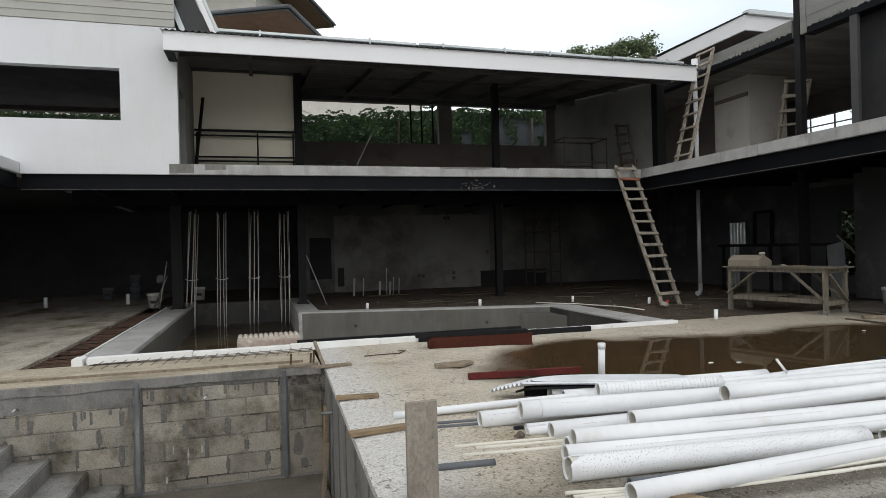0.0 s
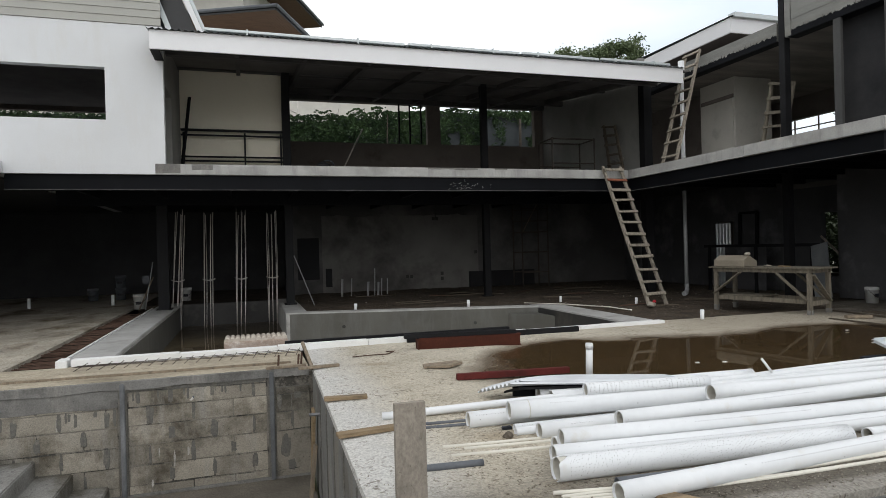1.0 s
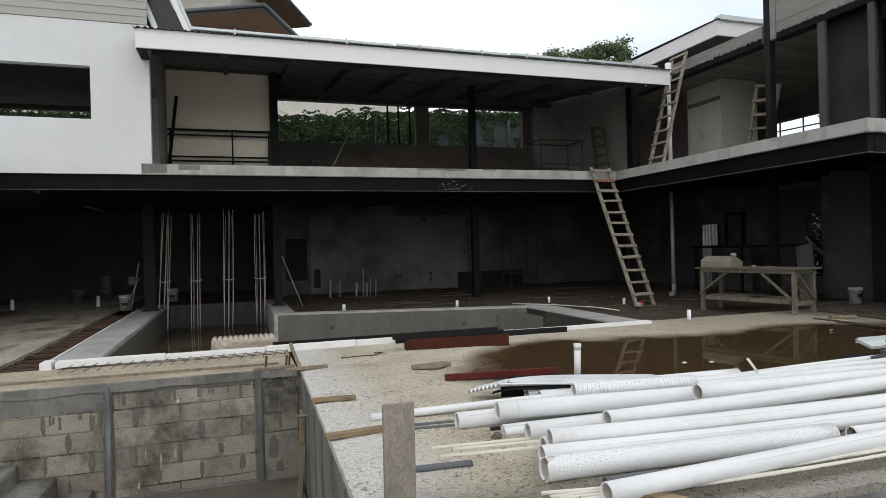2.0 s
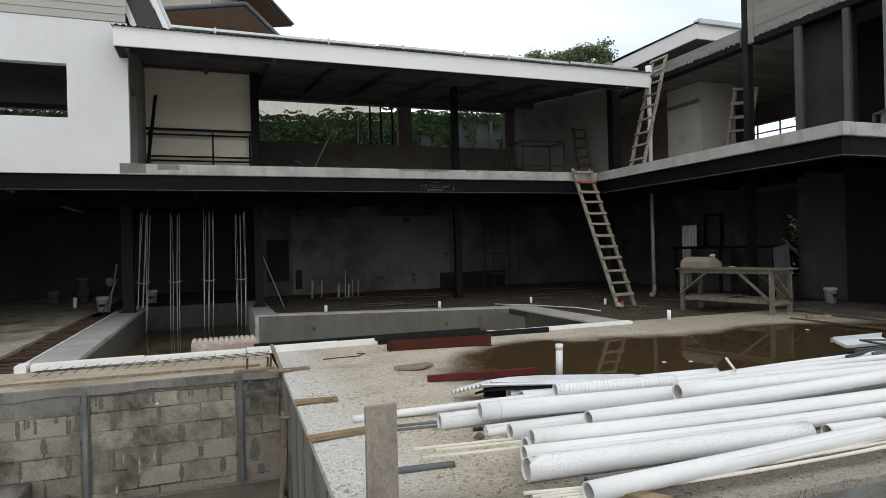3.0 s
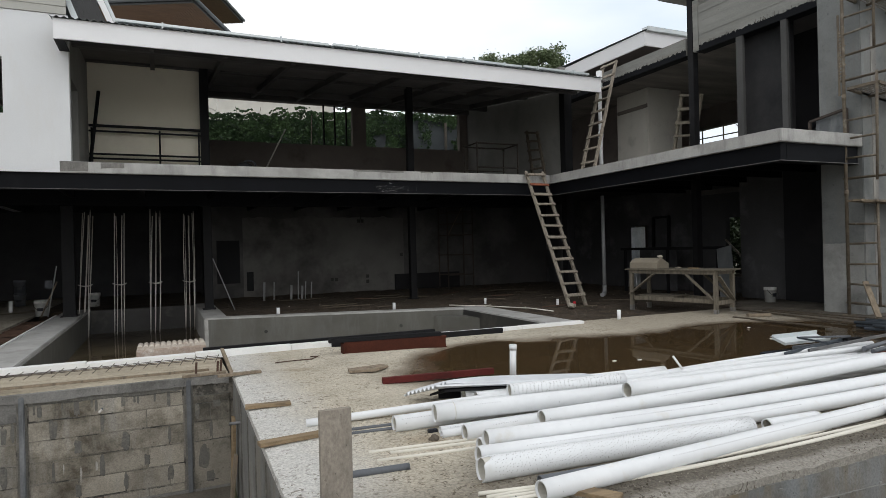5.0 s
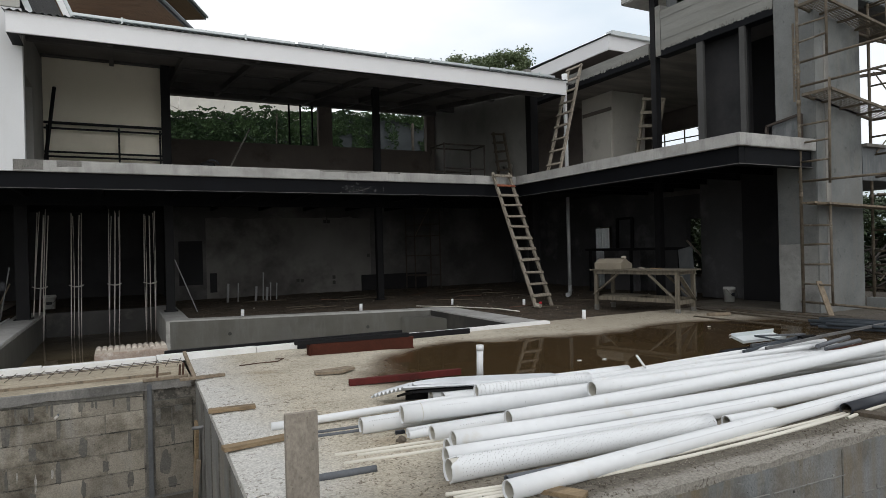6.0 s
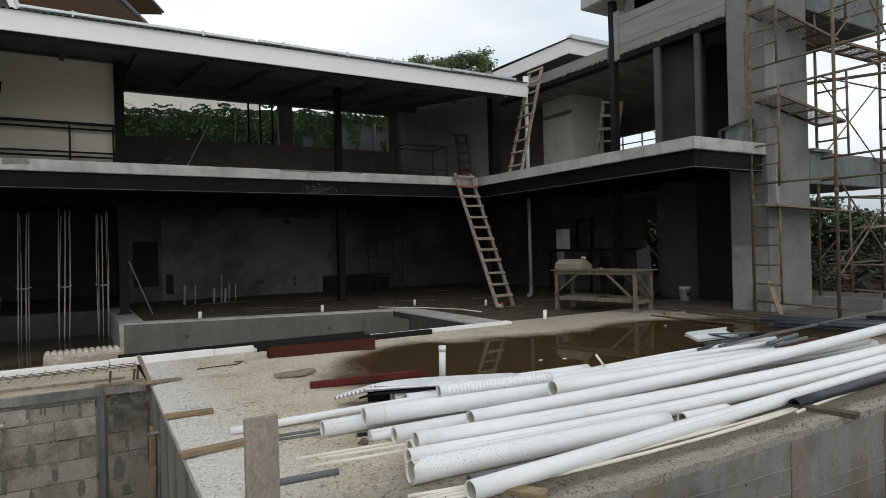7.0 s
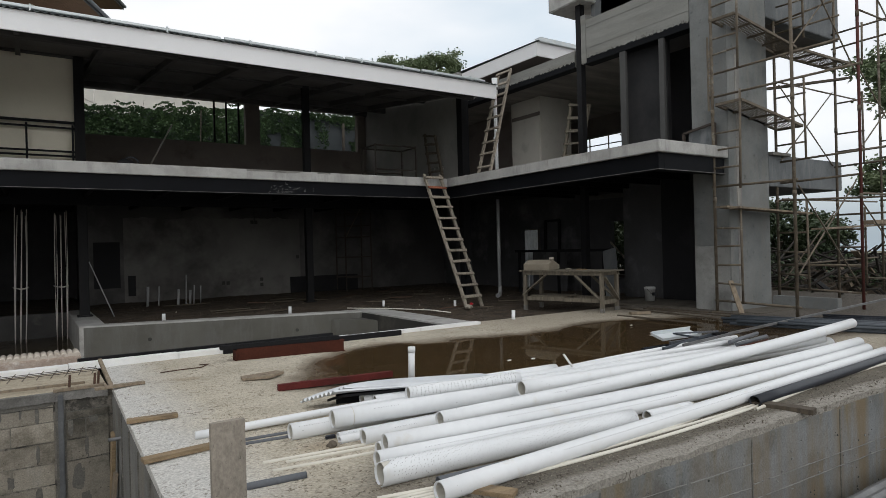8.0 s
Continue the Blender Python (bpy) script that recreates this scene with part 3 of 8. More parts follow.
def bar(bm, p, q, w, d, bevel=0.0, up=(0, 0, 1)):
    """A square bar from p to q, w wide across and d deep."""
    length = (Vector(q) - Vector(p)).length
    return box(bm, -w / 2, -d / 2, 0, w / 2, d / 2, length, bevel, along(p, q, up))


def barred(p, q, w, d, bevel=0.0, up=(0, 0, 1)):
    return bar(bmesh.new(), p, q, w, d, bevel, up)


def rod(bm, p, q, r, seg=8, r2=None, caps=True):
    length = (Vector(q) - Vector(p)).length
    m = along(p, q) @ Matrix.Translation((0, 0, length / 2))
    res = bmesh.ops.create_cone(bm, cap_ends=caps, segments=seg, radius1=r, radius2=r if r2 is None else r2, depth=length, matrix=m)
    if seg > 6:
        for f in {f for v in res["verts"] for f in v.link_faces}:
            if len(f.verts) == 4:
                f.smooth = True
    return bm


def rodded(p, q, r, seg=8, r2=None):
    return rod(bmesh.new(), p, q, r, seg, r2)


def swept(bm, pts, r, seg=16, close=True):
    """A round bar through pts."""
    rings = []
    for i, p in enumerate(pts):
        a, b = pts[max(0, i - 1)], pts[min(len(pts) - 1, i + 1)]
        m = along(a, b)
        m.translation = p
        rings.append([bm.verts.new(m @ Vector((r * math.cos(6.28318 * k / seg), r * math.sin(6.28318 * k / seg), 0))) for k in range(seg)])
    for u, v in zip(rings, rings[1:]):
        for k in range(seg):
            f = bm.faces.new((u[k], u[(k + 1) % seg], v[(k + 1) % seg], v[k]))
            f.smooth = True
    if close:
        bm.faces.new(rings[0][::-1])
        bm.faces.new(rings[-1])
    return rings


def bent(p, q, bow=(0, 0, 0), n=10):
    p, q, b = Vector(p), Vector(q), Vector(bow)
    return [p.lerp(q, i / n) + b * (4 * (i / n) * (1 - i / n)) for i in range(n + 1)]


def tube(bm, pts, r, wall, seg=24):
    """An open pipe with a bore."""
    outer = swept(bm, pts, r, seg, False)
    inner = swept(bm, pts, r - wall, seg, False)
    for a, b in ((outer[0], inner[0]), (inner[-1], outer[-1])):
        for k in range(seg):
            bm.faces.new((a[k], b[k], b[(k + 1) % seg], a[(k + 1) % seg]))
    bmesh.ops.recalc_face_normals(bm, faces=bm.faces)
    return bm


def sheet(x0, x1, y0, y1, step, height):
    """A ground sheet of squares whose height is height(x, y)."""
    nx, ny = max(1, round((x1 - x0) / step)), max(1, round((y1 - y0) / step))
    vs, fs = [], []
    for j in range(ny + 1):
        for i in range(nx + 1):
            x, y = x0 + (x1 - x0) * i / nx, y0 + (y1 - y0) * j / ny
            vs.append((x, y, height(x, y)))
    for j in range(ny):
        for i in range(nx):
            a = j * (nx + 1) + i
            fs.append((a, a + 1, a + nx + 2, a + nx + 1))
    return vs, fs


def mesh_ob(name, vs, fs, material, label="", category="", kind="", parent=None, smooth=False):
    me = bpy.data.meshes.new(name)
    me.from_pydata(vs, [], fs)
    me.materials.append(M[material])
    if smooth:
        me.polygons.foreach_set("use_smooth", [True] * len(me.polygons))
    ob = new(name, me)
    if parent:
        ob.parent = parent
    return tagged(ob, label, category, "", kind)


def wavy(x0, x1, y0, y1, z, pitch=0.076, amp=0.009, thick=0.002, rise=0.0, per=8):
    """A corrugated sheet: waves along x, length along y, rising by rise to its far end."""
    bm = bmesh.new()
    n = max(8, int((x1 - x0) / pitch * per))
    rows = []
    for y, dz in ((y0, 0.0), (y1, rise)):
        for off in (0.0, -thick):
            rows.append([bm.verts.new((x0 + (x1 - x0) * i / n, y, z + dz + off + amp * math.sin(6.28318 * (x0 + (x1 - x0) * i / n) / pitch))) for i in range(n + 1)])
    a, b, c, d = rows
    for i in range(n):
        for q in ((a[i], a[i + 1], c[i + 1], c[i]), (b[i + 1], b[i], d[i], d[i + 1]), (b[i], b[i + 1], a[i + 1], a[i]), (c[i], c[i + 1], d[i + 1], d[i])):
            f = bm.faces.new(q)
    for i in (0, n):
        bm.faces.new((a[i], c[i], d[i], b[i]))
    bmesh.ops.recalc_face_normals(bm, faces=bm.faces)
    return bm


def leaves(centres, size, rng, droop=0.3):
    """Small folded leaves, two triangles each, at the given points."""
    vs, fs = [], []
    for c in centres:
        s = size * rng.uniform(0.6, 1.3)
        m = Euler((rng.uniform(-1.2, 1.2), rng.uniform(-1.2, 1.2), rng.uniform(0, 6.28))).to_matrix()
        k = len(vs)
        for p in ((0, -s, 0), (s * 0.62, 0, -s * droop), (0, s, -s * 0.2), (-s * 0.62, 0, -s * droop)):
            v = m @ Vector(p) + Vector(c)
            vs.append(v[:])
        fs += [(k, k + 1, k + 2), (k, k + 2, k + 3)]
    return vs, fs


def walled(name, axis, at, thick, a0, a1, z0, z1, holes, material, label):
    """An upright wall across axis ("x" or "y") from at to at + thick, running a0 to a1, with holes (a, b, low, high)."""
    us = sorted({a0, a1, *[h[0] for h in holes], *[h[1] for h in holes]})
    zs = sorted({z0, z1, *[h[2] for h in holes], *[h[3] for h in holes]})
    zs = [z for z in zs if z0 <= z <= z1]
    solid = {}
    for i in range(len(us) - 1):
        for k in range(len(zs) - 1):
            u, z = (us[i] + us[i + 1]) / 2, (zs[k] + zs[k + 1]) / 2
            solid[i, k] = not any(h[0] < u < h[1] and h[2] < z < h[3] for h in holes)
    bm, made = bmesh.new(), {}

    def vert(i, k, s):
        if (i, k, s) not in made:
            d = at + thick * s
            made[i, k, s] = bm.verts.new((us[i], d, zs[k]) if axis == "y" else (d, us[i], zs[k]))
        return made[i, k, s]

    for (i, k), full in solid.items():
        if not full:
            continue
        for s in (0, 1):
            bm.faces.new((vert(i, k, s), vert(i + 1, k, s), vert(i + 1, k + 1, s), vert(i, k + 1, s)))
        for di, dk, p, q in ((-1, 0, (i, k), (i, k + 1)), (1, 0, (i + 1, k), (i + 1, k + 1)), (0, -1, (i, k), (i + 1, k)), (0, 1, (i, k + 1), (i + 1, k + 1))):
            if not solid.get((i + di, k + dk)):
                bm.faces.new((vert(*p, 0), vert(*q, 0), vert(*q, 1), vert(*p, 1)))
    bmesh.ops.recalc_face_normals(bm, faces=bm.faces)
    return piece(name, bm, material, label, "wall", kind="structure")


# ---- the land ----
land_v, land_f = [(0.0, 0.0, -1.26)], []
RADII = (6, 14, 24, 40, 80, 160, 320, 640, 1300, 2500, 4200)
for r in RADII:
    for k in range(48):
        a = 6.28318 * k / 48
        land_v.append((r * math.cos(a), r * math.sin(a), -1.26 - max(0.0, r - 24) * 0.019))
for k in range(48):
    land_f.append((0, 1 + k, 1 + (k + 1) % 48))
for i in range(len(RADII) - 1):
    for k in range(48):
        a, b = 1 + 48 * i + k, 1 + 48 * i + (k + 1) % 48
        land_f.append((a, a + 48, b + 48, b))
mesh_ob("ground", land_v, land_f, "land", "bare sloping ground falling away to a distant plain", "ground", "structure")

# ---- the deck, with a shallow hollow that holds the puddle ----
SHORE = [Vector(p) for p in ((2.85, 6.4), (3.1, 6.95), (3.62, 7.38), (4.2, 7.58), (5.1, 7.40), (5.9, 7.16), (6.6, 6.95), (7.3, 6.92), (7.9, 7.1), (8.5, 7.2), (9.1, 6.9), (9.6, 6.3), (10.0, 5.6), (9.9, 4.8), (9.2, 4.4), (7.0, 4.5), (5.0, 4.6), (3.4, 4.9), (2.8, 5.5))]


def shore_distance(x, y):
    """Metres to the shore, positive inside the puddle."""
    p, best, inside = Vector((x, y)), 9.0, False
    for a, b in zip(SHORE, SHORE[1:] + SHORE[:1]):
        d = b - a
        s = max(0.0, min(1.0, (p - a).dot(d) / d.dot(d)))
        best = min(best, (p - a - d * s).length)
        if (a.y > y) != (b.y > y) and x < (b.x - a.x) * (y - a.y) / (b.y - a.y) + a.x:
            inside = not inside
    return best if inside else -best


def deck_z(x, y):
    d = shore_distance(x, y) + 0.34 * noise.noise((x * 0.9, y * 0.9, 5.0)) + 0.12 * noise.noise((x * 2.1, y * 2.1, 8.0)) + 0.08 * noise.noise((x * 4, y * 4, 2.0))
    lip = max(0.0, 1 - (y - 2.4) / 0.10) + max(0.0, 1 - (x - 0.63) / 0.14)
    chipped = -lip * (0.010 + 0.03 * max(0.0, noise.noise((x * 3.1, y * 3.1, 11.0))) + 0.016 * noise.noise((x * 11, y * 11, 12.0)))
    rough = chipped + 0.003 * noise.noise((x * 2.2, y * 2.2, 0.0)) + 0.003 * noise.noise((x * 9, y * 9, 1.0))
    return rough + (-0.012 - min(0.05, d * 0.06) if d > 0 else -0.010 + min(0.021, -d * 0.021 * (1 + 1.6 * max(0.0, min(1.0, y - 6.4)))))


def slab_ob(name, x0, x1, y0, y1, step, height, skirt, material, label):
    vs, fs = sheet(x0, x1, y0, y1, step, height)
    nx, ny = max(1, round((x1 - x0) / step)), max(1, round((y1 - y0) / step))
    rim = [i for i in range(nx + 1)] + [(j + 1) * (nx + 1) - 1 for j in range(1, ny + 1)]
    rim += [ny * (nx + 1) + i for i in range(nx - 1, -1, -1)] + [j * (nx + 1) for j in range(ny - 1, 0, -1)]
    base = len(vs)
    vs += [(vs[i][0], vs[i][1], -skirt) for i in rim]
    for k in range(len(rim)):
        k2 = (k + 1) % len(rim)
        fs.append((rim[k2], rim[k], base + k, base + k2))
    return mesh_ob(name, vs, fs, material, label, "floor", "structure")


def side_x(y):
    """The deck's side edge, which runs slightly askew."""
    return 0.565 + 0.0266 * (y - 3.3)


def skewed(vs):
    """Shift vertices near the deck's side to follow its edge."""
    for v in vs:
        k = min(1.0, max(0.0, (1.4 - v.co.x) / 0.77))
        v.co.x += (side_x(v.co.y) - 0.63) * k
        if v.co.y < 2.45:
            v.co.y += 0.022 * noise.noise((v.co.x * 4.1, 0, 3)) + 0.016 * noise.noise((v.co.x * 13, 0, 7)) + 0.012


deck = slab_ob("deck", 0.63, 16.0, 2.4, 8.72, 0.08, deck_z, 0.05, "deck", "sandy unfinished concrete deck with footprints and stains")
skewed(deck.data.vertices)
mesh_ob("puddle", [(1.2, 4.0, -0.013), (10.6, 4.0, -0.013), (10.6, 8.2, -0.013), (1.2, 8.2, -0.013)], [(0, 1, 2, 3)], "water",
        "still brown rainwater puddle lying on the concrete deck", "puddle", "structure")


def rough_z(x, y):
    return 0.006 + 0.006 * noise.noise((x * 2, y * 2, 4.0)) + 0.004 * noise.noise((x * 8, y * 8, 7.0))


slab_ob("deck_strip", -9.0, 0.63, 7.22, 8.40, 0.09, rough_z, 0.02, "sand", "sandy concrete strip behind the block wall")
slab_ob("floor_left", -9.0, -2.76, 8.40, 24.0, 0.12, rough_z, 0.05, "floor", "stained raw concrete floor under the upper storey")
piece("deck_front_wall", boxed(0.545, 2.403, -1.26, 16.0, 2.65, -0.048), "frontface", "grey formed concrete face below the deck", "wall", kind="structure")
deck_side = piece("deck_side_wall", boxed(0.633, 2.65, -1.26, 0.88, 7.2, -0.048), "formed", "grey formed concrete face beside the sunken area", "wall", kind="structure")
skewed(deck_side.data.vertices)
piece("pit_floor", boxed(-9.0, -6.0, -1.4, 0.63, 7.3, -1.225), "pit", "rough concrete floor of the sunken area", "floor", kind="structure")
# unseen slab under and behind the camera, widened and paled as a reflector
piece("terrace", boxed(-16.0, -26.0, -1.22, 25.0, 0.5, -0.3), "coping", "unseen pale slab added to bounce light into the house", "floor", kind="structure")

for y in (2.95, 3.6, 4.25, 4.9, 5.5, 6.15):
    piece("form_seam", boxed(side_x(y) - 0.006, y, -1.22, side_x(y) + 0.006, y + 0.018, -0.07, 0.003), "smear", "upright ridge left between formwork boards", "trim", "form seams", "structure")

# board marks and tie holes on the deck's front face
marks = bmesh.new()
mr = random.Random(15)
for xa, xb, za, zb in ((4.15, 12.0, -0.373, -0.64), (4.2, 12.0, -0.48, -0.735), (2.7, 4.12, -0.17, -0.225), (2.7, 4.07, -0.30, -0.388), (0.7, 2.55, -0.18, -0.21), (0.7, 2.55, -0.5, -0.52), (2.7, 12.0, -0.78, -0.86)):
    x = xa
    while x < xb:
        w = mr.uniform(0.02, 0.08)
        z = za + (zb - za) * (x - xa) / (xb - xa) + 0.006 * noise.noise((x * 3, za, 0)) + 0.003 * noise.noise((x * 19, za, 0))
        if mr.random() < 0.9:
            bar(marks, (x, 2.4, z), (x + w, 2.4, z + (zb - za) / (xb - xa) * w), 0.010, mr.uniform(0.002, 0.006))
        x += w
for x in (2.6, 4.13, 5.42, 7.0, 8.6):
    piece("form_seam", barred((x, 2.401, -1.2), (x + 0.01, 2.401, -0.06), 0.006, 0.014, 0.0, (1, 0, 0)), "smear", "upright dark joint between formwork boards", "trim", "form seams", "structure")
for k in range(90):
    x, z = mr.uniform(0.8, 10), mr.uniform(-0.9, -0.08)
    box(marks, x, 2.396, z, x + mr.uniform(0.008, 0.03), 2.4035, z + mr.uniform(0.005, 0.02))
piece("form_ridges", marks, "ridge", "cement ridges left by formwork boards", "trim", kind="structure")
pits = bmesh.new()
for k in range(46):
    x, z = mr.uniform(2.2, 7.5), mr.uniform(-0.8, -0.12)
    rod(pits, (x, 2.3985, z), (x, 2.4045, z), mr.uniform(0.003, 0.009), 7)
piece("tie_holes", pits, "hole", "small dark air holes in the concrete face", "holes", kind="stuff")

# ---- retaining wall of hollow blocks along the sunken area ----
block_wall = piece("block_wall", boxed(-9.0, 7.215, -1.225, 0.86, 7.40, -0.052), "mortar", "retaining wall of weathered grey concrete blocks", "wall", kind="structure")


def ragged(x0, x1, y, thick, top, low, seed, step=0.03):
    """A coat of cement on a wall facing the yard, with an uneven lower edge."""
    bm = bmesh.new()
    n = max(2, int((x1 - x0) / step))
    cols = []
    for i in range(n + 1):
        x = x0 + (x1 - x0) * i / n
        z = low + 0.018 * noise.noise((x * 2.3, seed, 0)) + 0.009 * noise.noise((x * 17, seed, 3))
        cols.append([bm.verts.new(p) for p in ((x, y, top), (x, y - thick, top - 0.006), (x, y - thick, z), (x, y, z - 0.004))])
    for a, b in zip(cols, cols[1:]):
        for k in range(4):
            bm.faces.new((a[k], b[k], b[(k + 1) % 4], a[(k + 1) % 4]))
    bm.faces.new(cols[0]), bm.faces.new(cols[-1][::-1])
    bmesh.ops.recalc_face_normals(bm, faces=bm.faces)
    return bm


part("cement_band", ragged(-9.0, 0.63, 7.215, 0.03, 0.008, -0.085, 3), "cap", block_wall, "dark cement band along the top")
part("thin_coat", ragged(-3.2, -1.33, 7.21, 0.008, -0.08, -0.262, 8), "cap", block_wall, "thin dark cement coat")
part("thin_coat", ragged(-1.24, 0.165, 7.2095, 0.004, -0.08, -0.125, 12, 0.02), "smear", block_wall, "thin dark cement runs")
part("foot_joint", boxed(-2.2, 7.185, -1.225, 0.63, 7.215, -1.195, 0.004), "cap", block_wall)

# ---- stairs at the end of the sunken area ----
stair = thing("concrete_stair", "bare grey concrete steps down into the sunken area", "stairs", kind="structure")
for k in range(5):
    x1 = -2.74 + 0.33 * (k - 0) - 0.0
    part("step", boxed(x1 - 0.36, 4.2, -1.225, x1 + 0.0 - 0.003, 7.168, -0.36 - 0.175 * k, 0.012), "step", stair)

# ---- the sunken basin ----
AX, AY, BX, BY = 0.76, 13.43, 5.87, 11.95
basin = thing("basin", "empty smooth cement pool basin with raised rim", "basin", kind="structure")
part("basin_floor", boxed(-1.72, 8.7, -0.85, 6.25, 17.6, -0.57), "mudfloor", basin)
part("rim", boxed(-2.2, 8.72, -0.85, -1.66, 17.75, 0.03, 0.012), "coping", basin)
part("inner_face", boxed(-1.66, 8.75, -0.85, -1.645, 17.5, -0.03), "basin", basin)
part("back_wall", boxed(-1.645, 17.5, -0.85, 0.74, 17.75, 0.0, 0.01), "shadecement", basin)
part("rim", boxed(0.74, 13.4, -0.85, 1.2, 17.75, 0.02, 0.012), "coping", basin)
part("front_wall", boxed(-2.2, 8.55, -0.85, 6.6, 8.72, -0.02, 0.008), "basin", basin)
part("rim", boxed(5.87, 8.72, -0.85, 6.45, 12.4, 0.02, 0.012), "coping", basin)
part("inner_face", boxed(5.855, 8.72, -0.85, 5.869, 11.95, -0.006), "shadecement", basin)
ang = math.atan2(BY - AY, BX - AX)
far_len = math.hypot(BX - AX, BY - AY)
far_m = Matrix.Translation((AX, AY, 0)) @ Matrix.Rotation(ang, 4, "Z")
part("rim", boxed(-0.02, 0.0, -0.85, far_len + 0.1, 0.34, 0.024, 0.012, far_m), "coping", basin)
part("inner_face", boxed(0.0, -0.014, -0.85, far_len - 0.02, 0.0, -0.004, 0.0, far_m), "basin", basin)
seat = bmesh.new()
low = [seat.verts.new(p) for p in ((5.22, 12.12, -0.6), (5.85, 11.94, -0.6), (5.85, 11.18, -0.6))]
high = [seat.verts.new(v.co + Vector((0, 0, 0.49))) for v in low]
for tri in (low, high[::-1]):
    seat.faces.new(tri)
for k in range(3):
    seat.faces.new((low[k], high[k], high[(k + 1) % 3], low[(k + 1) % 3]))
bmesh.ops.recalc_face_normals(seat, faces=seat.faces)
bmesh.ops.bevel(seat, geom=seat.edges[:], offset=0.012, segments=2, affect="EDGES")
part("corner_step", seat, "basin", basin, "pale cement corner step")
for fx in (1.19, 3.96):
    part("inlet_pipe", rodded(far_m @ Vector((fx, -0.03, -0.29)), far_m @ Vector((fx, 0.02, -0.29)), 0.035, 12), "hole", basin, "dark open inlet pipe")
mesh_ob("seepage", [(-1.64, 12.6, -0.565), (0.73, 13.4, -0.565), (0.73, 17.45, -0.565), (-1.64, 17.45, -0.565)], [(0, 1, 2, 3)], "water",
        "thin film of brown water on the basin floor", "puddle", "structure")

# ---- trench with reinforcing bars beside the basin ----
piece("trench_floor", boxed(-2.78, 8.38, -0.4, -2.19, 17.75, -0.24), "soil", "earth trench beside the basin rim", "floor", kind="structure")


# ---- soil floor of the open ground storey ----
def soil_z(x, y):
    return -0.02 + 0.03 * noise.noise((x * 1.1, y * 1.1, 9.0)) + 0.02 * noise.noise((x * 5, y * 5, 3.0)) + 0.012 * noise.noise((x * 14, y * 14, 6.0))


sv, sf = [], []
NU, NV = 60, 80
for j in range(NV + 1):
    for i in range(NU + 1):
        x = 1.19 + (6.63 - 1.19) * i / NU
        y0 = AY + (x - AX) * math.tan(ang) + 0.30
        y = y0 + (19.75 - y0) * j / NV
        sv.append((x, y, soil_z(x, y)))
for j in range(NV):
    for i in range(NU):
        a = j * (NU + 1) + i
        sf.append((a, a + 1, a + NU + 2, a + NU + 1))
mesh_ob("soil_floor", sv, sf, "soil", "dark damp earth floor strewn with rubble", "floor", "structure")
sv, sf = sheet(6.6, 13.3, 8.68, 19.75, 0.09, soil_z)
mesh_ob("soil_floor_wing", sv, sf, "soil", "dark damp earth floor beside the work table", "floor", "structure")
piece("wing_floor", boxed(10.72, 6.0, -0.3, 13.2, 9.5, 0.02, 0.006), "pit", "raw concrete floor under the wing", "floor", kind="structure")
piece("dark_floor", boxed(-2.76, 17.75, -0.3, 1.2, 24.0, -0.01), "soil", "dark earth floor behind the basin", "floor", kind="structure")

def coat(name, x0, x1, y, thick, low, top, seed, material, label, parent=None, step=0.05):
    """A coat of plaster on a wall, with an uneven upper edge."""
    bm = bmesh.new()
    n = int((x1 - x0) / step)
    cols = []
    for i in range(n + 1):
        x = x0 + (x1 - x0) * i / n
        z = top + 0.10 * noise.noise((x * 1.3, seed, 0)) + 0.04 * noise.noise((x * 6, seed, 3))
        cols.append([bm.verts.new(p) for p in ((x, y, low), (x, y - thick, low), (x, y - thick, z), (x, y, z + 0.01))])
    for a, b in zip(cols, cols[1:]):
        for k in range(4):
            bm.faces.new((a[k], b[k], b[(k + 1) % 4], a[(k + 1) % 4]))
    bm.faces.new(cols[0]), bm.faces.new(cols[-1][::-1])
    bmesh.ops.recalc_face_normals(bm, faces=bm.faces)
    return piece(name, bm, material, label, "wall", kind="structure")


coat("wall_back_plaster", 2.24, 7.46, 19.7, 0.012, -0.03, 2.40, 4, "coat", "paler plaster coat with a ragged top edge on the rear wall")
# thin panels make two dark patches on the rear wall
piece("wall_recess", boxed(1.48, 19.68, 0.42, 2.14, 19.7, 1.72, 0.004), "roomshade", "thin near black panel set on the rear wall", "board", kind="structure")
piece("wall_recess", boxed(2.33, 19.67, 0.17, 2.53, 19.7, 0.75, 0.004), "roomshade", "narrow thin near black panel set on the rear wall", "board", kind="structure")
piece("dark_board", boxed(7.1, 19.6, -0.06, 9.5, 19.68, 0.50, 0.008), "roomshade", "long dark board standing against the rear wall", "board")
for x, z in ((7.37, 1.15), (5.90, 2.29), (6.02, 2.29), (4.97, 0.41), (5.11, 0.40), (6.16, 0.47), (6.16, 0.30)):
    piece("socket_hole", boxed(x - 0.05, 19.674, z - 0.055, x + 0.05, 19.69, z + 0.055, 0.004), "hole", "square socket box let into the rear wall", "socket", "wall sockets", "structure")
piece("wall_conduit", boxed(5.955, 19.672, 2.34, 5.985, 19.69, 2.84), "hole", "dark conduit chase above the sockets", "conduit", kind="structure")

